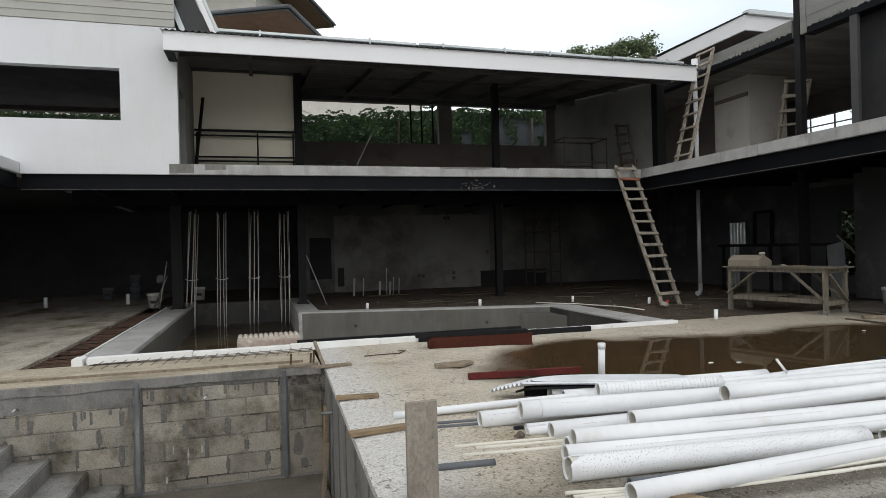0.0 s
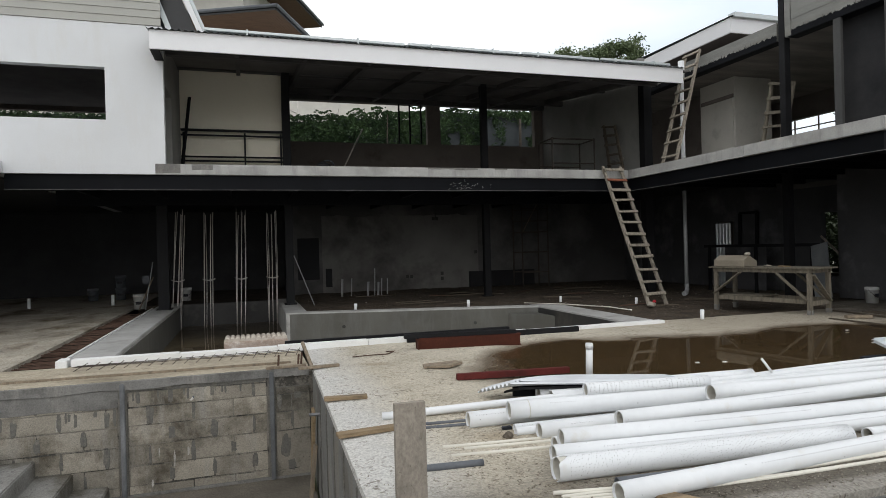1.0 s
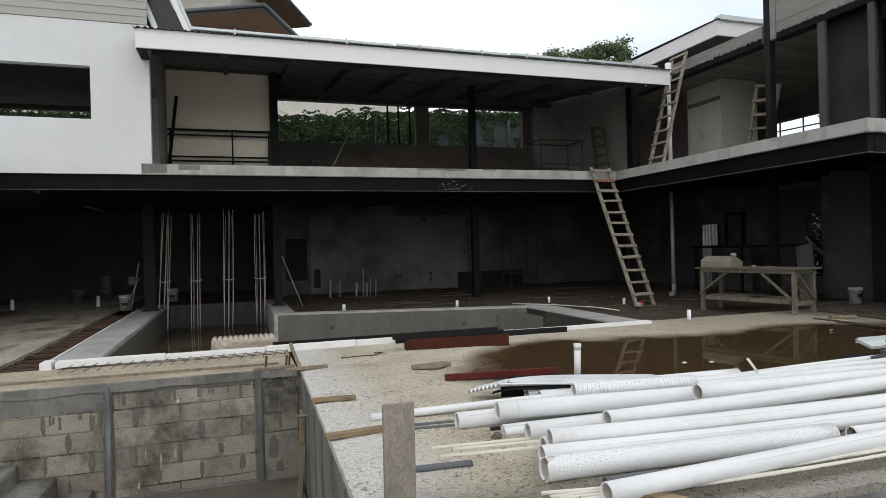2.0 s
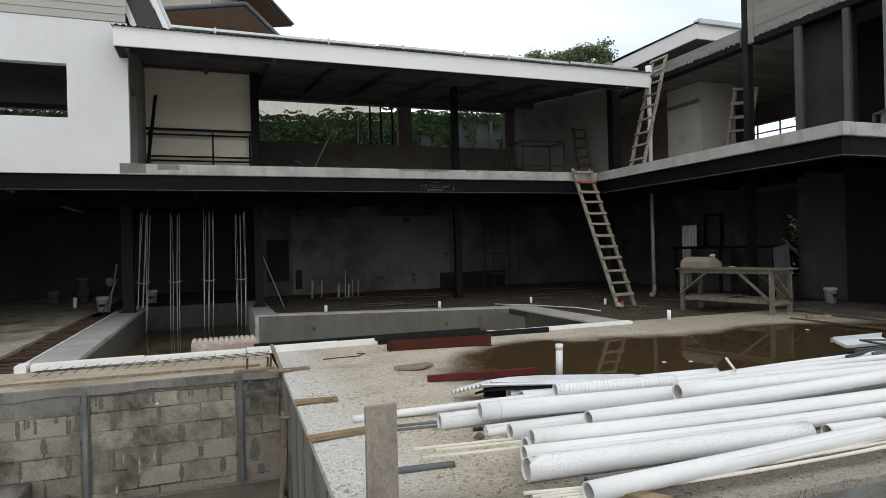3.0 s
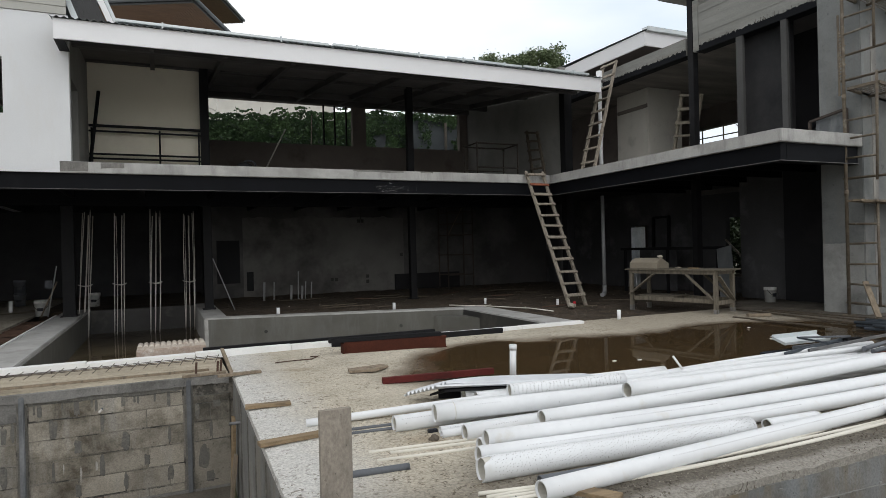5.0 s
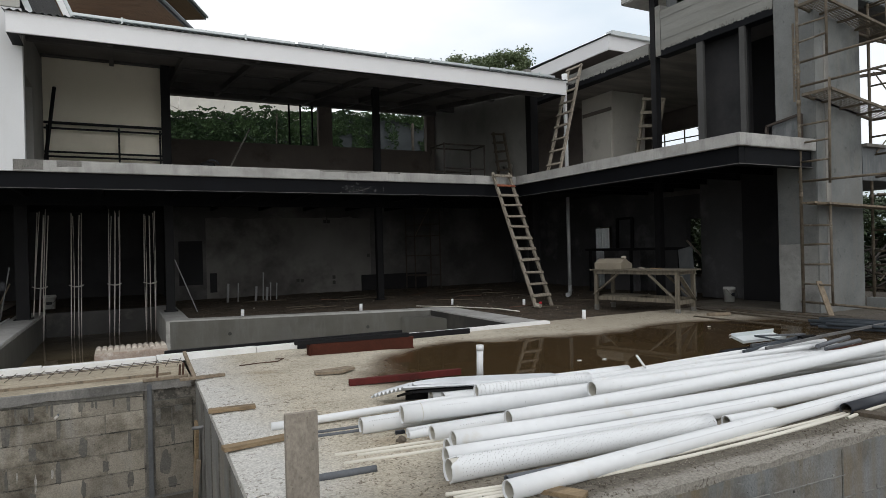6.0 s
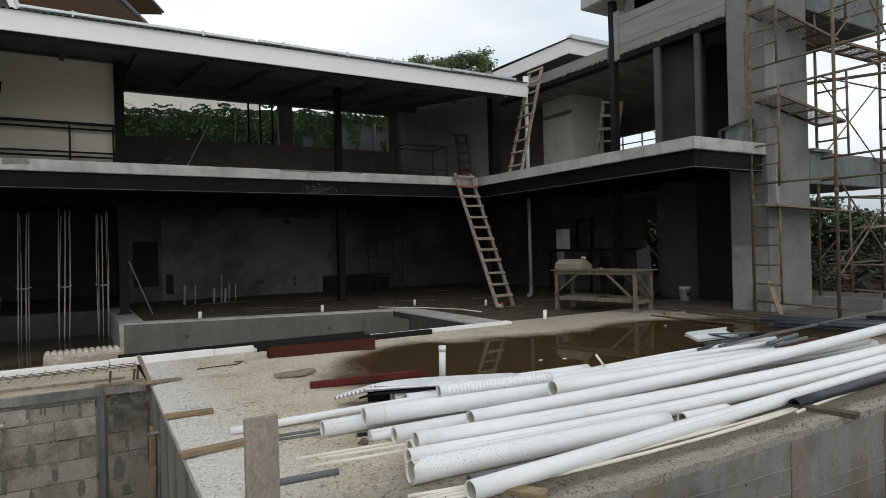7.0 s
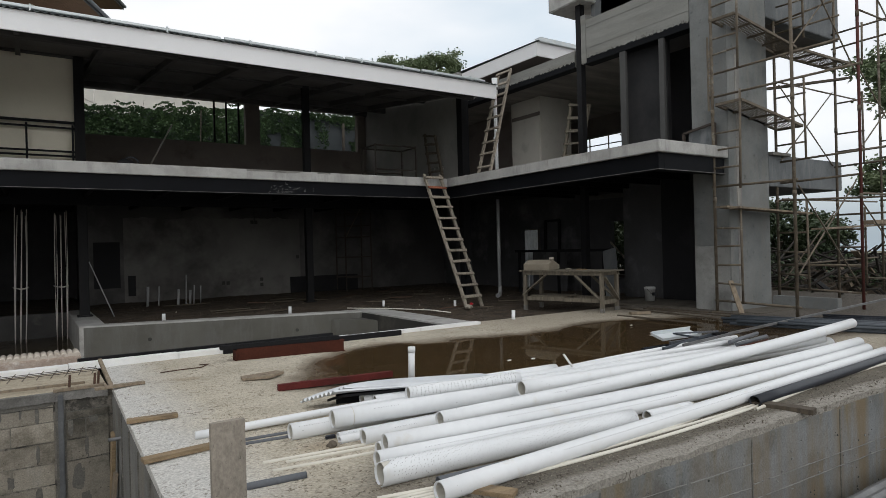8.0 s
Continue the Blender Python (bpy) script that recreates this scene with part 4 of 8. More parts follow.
# ---- upper slab and its steel edge beams ----
ZT, ZB, ZS = 3.05, 2.845, 2.565
slab = thing("upper_slab", "upper floor slab with bare concrete edge", "slab", kind="structure")
part("slab_main", boxed(-4.1, 12.8, ZB, 8.74, 24.0, ZT, 0.01), "edge", slab)
part("slab_wing", boxed(8.74, 6.54, ZB, 10.745, 9.2, ZT, 0.01), "edge", slab)
part("slab_wing_rear", boxed(8.74, 9.2, ZB, 16.2, 20.0, ZT), "edge", slab)
part("slab_room", boxed(10.745, 7.28, ZB, 12.12, 9.2, ZT), "edge", slab)
part("slab_left", boxed(-9.0, 9.0, ZB, -4.1, 24.0, ZT, 0.01), "white", slab)
# dark boards below the concrete carry the shade under the slabs in their colour
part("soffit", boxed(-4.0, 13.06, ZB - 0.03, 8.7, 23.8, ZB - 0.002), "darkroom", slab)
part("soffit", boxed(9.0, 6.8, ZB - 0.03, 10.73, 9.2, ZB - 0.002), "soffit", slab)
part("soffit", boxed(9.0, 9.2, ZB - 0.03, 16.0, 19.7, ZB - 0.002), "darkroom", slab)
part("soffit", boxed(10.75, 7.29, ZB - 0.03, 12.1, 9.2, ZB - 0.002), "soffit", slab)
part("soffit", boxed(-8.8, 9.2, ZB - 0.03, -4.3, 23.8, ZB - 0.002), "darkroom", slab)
part("painted_edge", boxed(-4.095, 12.794, ZB, -1.62, 12.799, ZT), "white", slab, "white painted slab edge")
part("cement_patch", ragged(-1.62, -1.18, 12.7995, 0.004, ZT - 0.004, ZB + 0.035, 5), "cap", slab, "darker cement patch")
part("cement_patch", ragged(-0.98, -0.6, 12.7995, 0.004, ZT - 0.004, ZB + 0.1, 6), "cap", slab, "darker cement patch")
part("cement_patch", ragged(3.75, 4.9, 12.7995, 0.003, ZT - 0.002, ZT - 0.035, 15, 0.015), "cap", slab, "dark drips along the top")
part("cement_patch", ragged(5.3, 5.6, 12.7995, 0.003, ZT - 0.002, ZT - 0.03, 16, 0.015), "cap", slab, "dark drips along the top")
beam = thing("edge_beam", "black painted steel beams under the slab edge", "beam", kind="structure")
part("beam", boxed(-4.1, 12.87, ZS, 8.82, 13.02, ZB - 0.002, 0.006), "blackbeam", beam)
part("flange", boxed(-4.1, 12.84, ZS - 0.012, 8.84, 13.05, ZS), "blackbeam", beam)
part("beam", boxed(8.82, 6.62, ZS, 8.97, 13.02, ZB - 0.002, 0.006), "blackbeam", beam)
part("flange", boxed(8.80, 6.60, ZS - 0.012, 9.0, 12.84, ZS), "blackbeam", beam)
part("beam", boxed(8.97, 6.62, ZS, 10.73, 6.77, ZB - 0.002, 0.006), "blackbeam", beam)
part("flange", boxed(9.0, 6.60, ZS - 0.012, 10.73, 6.8, ZS), "blackbeam", beam)
part("beam", boxed(-4.17, 9.1, ZS, -4.32, 12.87, ZB - 0.002, 0.006), "blackbeam", beam)
part("dusty_lip", boxed(-4.1, 12.834, ZS - 0.012, 8.80, 12.8395, ZS), "dust", beam, "dusty lower lip")
part("dusty_lip", boxed(8.794, 6.60, ZS - 0.012, 8.7995, 12.83, ZS), "dust", beam, "dusty lower lip")
part("dusty_lip", boxed(8.80, 6.594, ZS - 0.012, 10.73, 6.5995, ZS), "dust", beam, "dusty lower lip")
splash = bmesh.new()
sp = random.Random(8)
for k in range(34):
    x, z = 4.45 + abs(sp.gauss(0, 0.3)) * sp.choice((1, 1, 1, -0.4)), 2.58 + 0.22 * sp.random() ** 1.5
    bar(splash, (x, 12.869, z), (x + sp.uniform(0.01, 0.06), 12.869, z + sp.uniform(-0.01, 0.035)), 0.003, sp.uniform(0.003, 0.007))
part("paint_splash", splash, "edge", beam, "pale cement splashes")
joists = thing("floor_joists", "black steel joists under the upper slab", "joist", kind="structure")
for k in range(9):
    part("joist", boxed(-3.2 + 1.4 * k, 13.06, ZS + 0.06, -3.12 + 1.4 * k, 19.7, ZB - 0.032), "blackbeam", joists)
for k in range(7):
    part("joist", boxed(9.0, 7.4 + 0.9 * k, ZS + 0.1, 13.2, 7.46 + 0.9 * k, ZB - 0.032), "blackbeam", joists)
part("girder", boxed(-4.0, 15.6, ZS - 0.1, 10.6, 15.8, ZB - 0.034), "blackbeam", joists)

# ---- steel columns ----
for x, y, w, z0, z1, label in (
    (0.985, 15.7, 0.19, 0.0, 5.75, "black painted steel column beside the basin"),
    (6.20, 15.7, 0.17, -0.05, 5.75, "black painted steel column on the earth floor"),
    (-1.89, 15.9, 0.24, 0.0, 2.8, "black painted steel column on the basin rim"),
    (10.05, 13.9, 0.24, -0.05, 5.5, "black painted steel column at the inner corner"),
    (10.80, 10.17, 0.15, -0.05, 7.6, "black painted steel column carrying the wing roof beam"),
):
    col = thing("steel_column", label, "column", kind="structure")
    part("shaft", boxed(x - w / 2, y - w / 2, z0, x + w / 2, y + w / 2, z1, 0.006), "black", col)
    part("base_plate", boxed(x - w / 2 - 0.05, y - w / 2 - 0.05, z0 + 0.0, x + w / 2 + 0.05, y + w / 2 + 0.05, z0 + 0.05, 0.004), "black", col)

# ---- walls of the main house ----
walled("wall_white", "y", 12.8, 0.18, -9.0, -1.44, ZT, 5.65, [(-6.4, -2.435, 3.85, 4.825)], "white", "smooth white rendered wall with a long unglazed window opening")
lap = thing("lap_siding", "cream horizontal lap siding above the white wall", "siding", kind="structure")
for k in range(9):
    z = 5.655 + 0.144 * k
    lapped = boxed(-9.0, 12.78, z, -1.46, 12.81, z + 0.15, 0.003)
    bmesh.ops.rotate(lapped, cent=(0, 12.8, z), matrix=Matrix.Rotation(radians(-5), 3, "X"), verts=lapped.verts)
    part("siding_board", lapped, "siding", lap)
walled("wall_white_return", "x", -1.62, 0.18, 12.98, 15.86, ZT, 5.62, [(13.05, 14.05, ZT, 4.6)], "palewall", "cream side wall of the balcony with a doorway")
walled("wall_cream", "y", 15.86, 0.18, -1.44, 1.0, ZT, 5.735, [], "cream", "plain cream rendered wall behind the balcony rail")
walled("wall_back_upper", "y", 19.7, 0.2, -9.0, 10.2, ZT, 6.3, [(-8.0, -1.8, 4.3, 5.43), (1.0, 5.79, 4.74, 6.04), (6.24, 9.69, 4.76, 6.05)], "brownwall", "dark brown rear wall with wide unglazed openings")
walled("wall_side_upper", "x", 10.0, 0.18, 14.05, 19.7, ZT, 6.2, [], "palewall", "grey plastered side wall with socket holes")
walled("wall_back_lower", "y", 19.7, 0.2, 1.3, 13.4, -0.3, ZB, [], "rearplaster", "dark plaster rear wall with paler patches")
walled("wall_back_left", "y", 23.8, 0.2, -9.0, 1.5, -0.3, ZB, [], "darkroom", "rear wall coloured near black for the unlit room")
walled("wall_lower_left", "x", 1.3, 0.15, 19.9, 23.8, -0.3, ZB, [], "darkroom", "partition coloured near black for the unlit room")
walled("wall_far_left", "x", -9.2, 0.2, 7.2, 24.0, -1.2, 6.9, [], "white", "plain white end wall")

# added screen, there only to make the balcony doorway look unlit inside
piece("room_partition", boxed(-2.2, 12.98, ZT, -2.08, 19.7, 5.555), "soffit", "added dark screen standing for the unlit room behind the doorway", "wall", kind="structure")
piece("room_ceiling", boxed(-9.0, 12.98, 5.56, -1.62, 19.7, 5.64), "soffit", "dark ceiling of the end room", "ceiling", kind="structure")
piece("room_roof", boxed(-9.0, 12.95, 6.6, -1.5, 20.3, 6.7), "zincroof", "grey roof over the end room", "roof", kind="structure")

# ---- main roof: sloping, dark underneath, white fascia ----
SLOPE = 0.12


def roof_z(y):
    return 5.335 + SLOPE * (y - 12.1)


roof = thing("main_roof", "low corrugated metal roof with a white fascia", "roof", kind="structure")
part("fascia", boxed(-1.575, 12.06, 5.0, 9.79, 12.10, 5.345, 0.004), "fascia", roof, "long white fascia board")
part("eave_soffit", boxed(-1.535, 12.10, 5.0, 9.79, 12.16, 5.02), "black", roof)
part("eave_soffit", boxed(-1.535, 12.16, 5.0, -1.42, 12.79, 5.02), "blackbeam", roof, "dark board under the eave")
part("fascia_end", boxed(-1.575, 12.10, 5.0, -1.535, 12.79, 5.33, 0.003), "black", roof, "dark end board under the eave")
under = bmesh.new()
under_v = [under.verts.new(p) for p in ((-1.53, 12.10, roof_z(12.1) - 0.05), (9.98, 12.10, roof_z(12.1) - 0.05), (9.98, 20.4, roof_z(20.4) - 0.05), (-1.48, 20.4, roof_z(20.4) - 0.05),
                                        (-1.53, 12.10, roof_z(12.1) - 0.02), (9.98, 12.10, roof_z(12.1) - 0.02), (9.98, 20.4, roof_z(20.4) - 0.02), (-1.48, 20.4, roof_z(20.4) - 0.02))]
for q in ((0, 1, 2, 3), (4, 5, 6, 7), (0, 1, 5, 4), (1, 2, 6, 5), (2, 3, 7, 6), (3, 0, 4, 7)):
    under.faces.new([under_v[i] for i in q])
bmesh.ops.recalc_face_normals(under, faces=under.faces)
part("underside", under, "soffit", roof, "black underside boards")
part("roof_sheet", wavy(-1.62, 9.82, 12.0, 20.5, roof_z(12.0) + 0.028, 0.11, 0.014, 0.003, SLOPE * 8.5), "zincroof", roof, "grey corrugated sheet")
for a, b in ((-0.66, 3.15), (3.22, 5.7), (5.76, 7.65), (7.7, 9.55)):
    part("flashing", barred((a, 12.22, roof_z(12.22) + 0.125), (b, 12.22, roof_z(12.22) + 0.11), 0.05, 0.05, 0.006), "flash", roof, "pale metal strip with clips")
    for t in (0.2, 0.75):
        x = a + (b - a) * t
        part("clip", boxed(x - 0.015, 12.17, roof_z(12.2) + 0.02, x + 0.015, 12.27, roof_z(12.2) + 0.165, 0.004), "flash", roof)
part("gutter_back", boxed(-0.62, 12.245, roof_z(12.25) + 0.0, 9.6, 12.26, roof_z(12.25) + 0.112), "gutter", roof, "grey gutter face")
for k in range(8):
    x = -0.1 + 1.35 * k
    y1 = 15.6 if x < 1.0 else 19.9
    part("rafter", barred((x, 12.15, roof_z(12.15) - 0.12), (x, y1, roof_z(y1) - 0.12), 0.09, 0.14), "rafter", roof, "dark grey steel rafter")
for y, drop in ((13.3, 0.22), (15.7, 0.10), (18.2, 0.22), (19.55, 0.22)):
    part("purlin", boxed(-1.45, y - 0.06, roof_z(y) - drop, 9.97, y + 0.06, roof_z(y) - 0.055), "rafter", roof, "dark grey steel purlin")

saw = thing("hand_saw", "dark power tool lying on the upper floor", "tool")
sb = bmesh.new()
bmesh.ops.create_icosphere(sb, subdivisions=2, radius=0.11, matrix=Matrix.Translation((1.62, 13.6, ZT + 0.10)) @ Matrix.Diagonal((1.5, 1.0, 0.85, 1)))
part("motor", sb, "black", saw)
hs = bmesh.new()
swept(hs, [Vector((1.72 + 0.13 * math.cos(a), 13.6, ZT + 0.12 + 0.11 * math.sin(a))) for a in [math.pi * k / 8 for k in range(9)]], 0.014, 6)
part("handle", hs, "darkpvc", saw)

# ---- balcony rail ----
rail = thing("balcony_rail", "black steel balcony railing", "railing")
for z, r in ((4.25, 0.028), (4.13, 0.02), (3.62, 0.02), (3.52, 0.02)):
    part("rail", boxed(-1.42, 15.66, z - r, 0.89, 15.70, z + r, 0.004), "black", rail)
for x in (-1.36, 0.01, 0.85):
    part("post", boxed(x - 0.02, 15.655, 3.05, x + 0.02, 15.695, 4.2, 0.004), "black", rail)
piece("leaning_tube", barred((-1.42, 15.45, 3.05), (-1.2, 15.6, 5.0), 0.07, 0.05, 0.004), "black", "black steel tube leaning beside the balcony rail", "steel tube")

# ---- wing: walls, beams, tower ----
XW = 10.74
walled("wall_wing_far", "x", 16.0, 0.2, 9.2, 20.0, -0.3, 5.6, [(12.0, 15.3, ZT, 4.93), (9.6, 11.9, 0.3, 2.3), (12.0, 14.2, 0.3, 2.3)], "brownwall", "dark far wall of the wing with openings")
piece("wing_ceiling", boxed(11.0, 9.2, 5.58, 16.2, 20.0, 5.7), "ceiling", "raw boarded ceiling of the wing", "ceiling", kind="structure")
wbeam = thing("wing_beam", "raw concrete roof beam with black painted lower edge", "beam", kind="structure")
part("low_beam", boxed(XW, 10.3, 5.47, 11.0, 15.0, 5.86, 0.012), "beamconc", wbeam)
for k, (lo, hi, out) in enumerate(((5.47, 5.80, 0.0), (5.8005, 6.10, 0.005), (6.1005, 6.28, 0.001), (6.2805, 6.46, 0.006))):
    part("high_beam_lift", boxed(XW - out, 7.285, lo, 11.0, 10.05, hi, 0.004), "beamconc", wbeam)
part("beam_end", boxed(XW - 0.015, 9.93, 5.48, 11.0, 10.09, 6.6, 0.01), "beamconc", wbeam)
part("parapet_recess", boxed(11.0, 7.28, 6.46, 11.1, 9.7, 7.4), "soffit", wbeam)
rng = random.Random(4)
for a, b in ((10.3, 15.0), (7.28, 10.02)):
    drip = bmesh.new()
    n = int((b - a) / 0.016)
    for k in range(n):
        h = 0.115 + 0.03 * rng.random() ** 2 + 0.012 * noise.noise((k * 0.05, a, 0)) + 0.03 * noise.noise((k * 0.25, a, 4))
        box(drip, XW - 0.004, a + (b - a) * k / n, 5.466, XW - 0.0005, a + (b - a) * (k + 1) / n, 5.47 + h)
    box(drip, XW - 0.003, a, 5.462, 11.0, b, 5.4695)
    part("black_edge", drip, "blackbeam", wbeam, "uneven band of black paint")
    wash = bmesh.new()
    for k in range(n):
        if rng.random() < 0.3:
            h = 0.13 + 0.08 * rng.random() ** 2 + 0.04 * noise.noise((k * 0.07, a, 9))
            box(wash, XW - 0.0022, a + (b - a) * k / n, 5.467, XW - 0.0003, a + (b - a) * (k + 0.8) / n, 5.47 + h)
    part("grey_wash", wash, "smear", wbeam, "thin dark paint runs")
piece("upper_wall_wing", boxed(11.0, 7.28, 6.46, 11.2, 10.0, 8.4), "plaster", "grey wall above the wing beam", "wall", kind="structure")
piece("wing_canopy", boxed(10.5, 9.85, 6.88, 11.6, 10.9, 7.6, 0.02), "edge", "pale concrete canopy slab over the wing", "slab", kind="structure")
tower = thing("tower", "grey plastered concrete pillar at the end of the wing", "pillar", kind="structure")
part("pillar", boxed(XW, 6.54, -0.3, 12.12, 7.28, 9.0, 0.012), "pillar", tower)
low_coat = ragged(6.56, 7.27, 0.0, 0.004, 1.25, 0.0, 9)
for v in low_coat.verts:
    v.co = Vector((XW + v.co.y, v.co.x, (1.22 - v.co.z) if v.co.z < 0.6 else (0.0 if v.co.z > 1.246 else 0.006)))
bmesh.ops.recalc_face_normals(low_coat, faces=low_coat.faces)
part("low_coat", low_coat, "palecoat", tower, "paler plaster coat low on the side")
part("upper_canopy", boxed(12.12, 6.54, 5.7, 15.15, 8.6, 6.75, 0.012), "plaster", tower)
part("canopy_underside", boxed(12.3, 6.75, 5.69, 14.95, 8.5, 5.7), "soffit", tower)
part("lower_band", boxed(12.12, 6.54, 2.37, 15.15, 8.2, 3.0, 0.012), "plaster", tower)
part("ledge", boxed(12.12, 6.45, 2.98, 12.8, 6.7, 3.04, 0.006), "formed", tower)
part("mortar_seam", boxed(11.0, 6.534, -0.2, 11.14, 6.539, 4.8), "cap", tower)
piece("low_wall", boxed(12.12, 5.35, -0.3, 12.3, 6.53, 0.22, 0.012), "pillar", "low raw concrete wall below the scaffold", "wall", kind="structure")
# upper rooms of the wing
piece("room_block", boxed(12.2, 13.08, ZT, 13.4, 14.35, 5.58), "roomcream", "cream rendered room block in the wing", "wall", kind="structure")
piece("room_block_rear", boxed(12.9, 14.35, ZT, 13.4, 19.7, 5.58), "brownwall", "dark recess beside the room block", "wall", kind="structure")
leaf_door = thing("room_door", "plain cream door panel standing in its frame", "door")
part("panel", boxed(12.172, 13.12, ZT, 12.198, 14.27, 5.03, 0.004), "roomcream", leaf_door)
part("frame", boxed(12.165, 13.10, 5.04, 12.198, 14.3, 5.14, 0.004), "brownwall", leaf_door)
part("lock_box", boxed(12.163, 14.05, 3.6, 12.172, 14.12, 3.72), "black", leaf_door)
piece("wing_wall_front", boxed(11.02, 8.0, ZT, 11.12, 9.1, 5.58), "roomshade", "plastered wing wall coloured near black for the unlit room", "wall", kind="structure")
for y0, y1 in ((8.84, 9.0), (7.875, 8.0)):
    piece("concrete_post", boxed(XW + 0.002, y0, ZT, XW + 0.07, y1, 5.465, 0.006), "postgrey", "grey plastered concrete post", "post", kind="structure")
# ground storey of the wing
walled("wall_wing_lower", "x", 12.3, 0.2, 8.9, 10.3, 0.0, ZB, [], "dimplaster", "grey plastered wall under the wing")
walled("wall_wing_inner", "x", 13.2, 0.15, 8.5, 19.7, -0.1, ZB, [(11.05, 11.5, 0.4, 1.92), (14.3, 14.98, 0.0, 1.85)], "dimplaster", "grey plastered inner wall under the wing")
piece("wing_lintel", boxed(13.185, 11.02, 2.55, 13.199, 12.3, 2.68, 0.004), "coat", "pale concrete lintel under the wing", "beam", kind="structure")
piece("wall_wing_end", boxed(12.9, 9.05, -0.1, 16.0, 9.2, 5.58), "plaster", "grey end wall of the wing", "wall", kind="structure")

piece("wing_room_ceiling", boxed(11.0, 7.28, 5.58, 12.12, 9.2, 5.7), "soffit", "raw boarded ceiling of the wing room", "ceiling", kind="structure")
piece("wall_wing_side", boxed(12.12, 7.3, -0.1, 12.3, 9.05, 5.7), "roomshade", "side wall of the wing coloured near black for its shade", "wall", kind="structure")

# roof of the wing, behind
wroof = thing("wing_roof", "white edged metal roof over the wing", "roof", kind="structure")
part("fascia", boxed(12.0, 12.94, 6.66, 12.05, 20.0, 7.05, 0.004), "fascia", wroof, "white fascia board")
part("fascia", boxed(12.05, 12.94, 6.66, 19.0, 12.99, 7.05, 0.004), "fascia", wroof, "white fascia board")
part("underside", boxed(12.05, 12.99, 6.70, 19.0, 20.0, 6.74), "soffit", wroof)
part("roof_sheet", wavy(11.95, 19.05, 12.88, 20.05, 7.075, 0.11, 0.012, 0.003, 0.1), "zincroof", wroof)
part("cap_flashing", boxed(12.06, 12.85, 7.052, 19.0, 13.1, 7.175, 0.006), "flash", wroof)
piece("wing_attic_wall", boxed(12.9, 13.4, 5.7, 13.1, 20.0, 6.7), "brownwall", "brown wall below the wing roof", "wall", kind="structure")

# tilted roof sheet by the white wall
tilt = thing("tilted_sheet", "dark corrugated sheet with pale edge strip by the white wall", "roof sheet", kind="structure")
part("panel", barred((-1.03, 13.05, 5.55), (-1.47, 13.05, 6.62), 0.44, 0.03, 0.0, (0, 1, 0)), "tarsheet", tilt, "dark sheet panel")
for k in range(7):
    o = 0.06 * (k - 3)
    part("panel_rib", barred((-1.03 + o, 13.025, 5.58 + o * 0.4), (-1.47 + o, 13.025, 6.62 + o * 0.4), 0.012, 0.014, 0.0, (0, 1, 0)), "tarsheet", tilt)
part("edge_strip", barred((-0.70, 13.0, 5.5), (-1.16, 13.0, 6.62), 0.10, 0.05, 0.004, (0, 1, 0)), "fascia", tilt, "pale metal edge strip")
part("edge_strip", barred((-0.60, 13.1, 5.5), (-1.06, 13.1, 6.62), 0.06, 0.05, 0.004, (0, 1, 0)), "flash", tilt, "pale metal edge strip")
part("edge_strip", barred((-1.31, 13.0, 5.6), (-1.69, 13.0, 6.62), 0.10, 0.05, 0.004, (0, 1, 0)), "flash", tilt, "pale metal edge strip")

# ---- garden wall with climbers, neighbour houses, trees ----
piece("garden_wall_low", boxed(-14.0, 24.0, -1.2, -2.0, 24.3, 6.2), "garden", "dark retaining wall behind the house", "wall", kind="structure")
for x0, x1, top in ((-2.0, 3.4, 6.24), (3.4, 6.4, 6.44), (6.4, 16.0, 6.82)):
    piece("garden_wall", boxed(x0, 24.0, -1.2, x1, 24.3, top), "garden", "dark retaining wall behind the house", "wall", kind="structure")
piece("upper_ground", boxed(-40.0, 24.3, -1.2, -2.0, 70.0, 6.0), "land", "higher ground behind the retaining wall", "ground", kind="structure")
piece("upper_ground_east", boxed(-2.0, 24.3, -1.2, 20.0, 70.0, 6.1), "land", "higher ground behind the retaining wall", "ground", kind="structure")
rng = random.Random(11)


def hanging_leaves(pts, size, r):
    """Lobed leaves that hang outwards from the wall, six triangles each."""
    vs, fs = [], []
    lobes = ((0, 0.0), (0.55, 0.18), (0.62, 0.55), (0.25, 0.62), (0, 1.1), (-0.25, 0.62), (-0.62, 0.55), (-0.55, 0.18))
    for x, y, z in pts:
        s = size * r.uniform(0.55, 1.35)
        m = Euler((r.gauss(0.75, 0.35), r.gauss(0, 0.3), r.gauss(0, 0.6))).to_matrix()
        k = len(vs)
        for a, b in lobes:
            v = m @ Vector((a * s, -0.12 * s * abs(a) * 4 if a else 0.0, -b * s))
            vs.append((x + v.x, y + v.y, z + v.z))
        fs += [(k, k + 1, k + 2), (k, k + 2, k + 3), (k, k + 3, k + 4), (k, k + 4, k + 5), (k, k + 5, k + 6), (k, k + 6, k + 7)]
    return vs, fs


def vine_top(x):
    """Height of the creeper's upper edge, rising from the west to the east."""
    base = 6.40 + 0.078 * min(8.3, max(0.0, x)) if x > -2 else 6.40
    return base + 0.10 * noise.noise((x * 0.7, 0, 2)) + 0.10 * noise.noise((x * 2.3, 3, 2)) + 0.06 * noise.noise((x * 7, 3, 5))


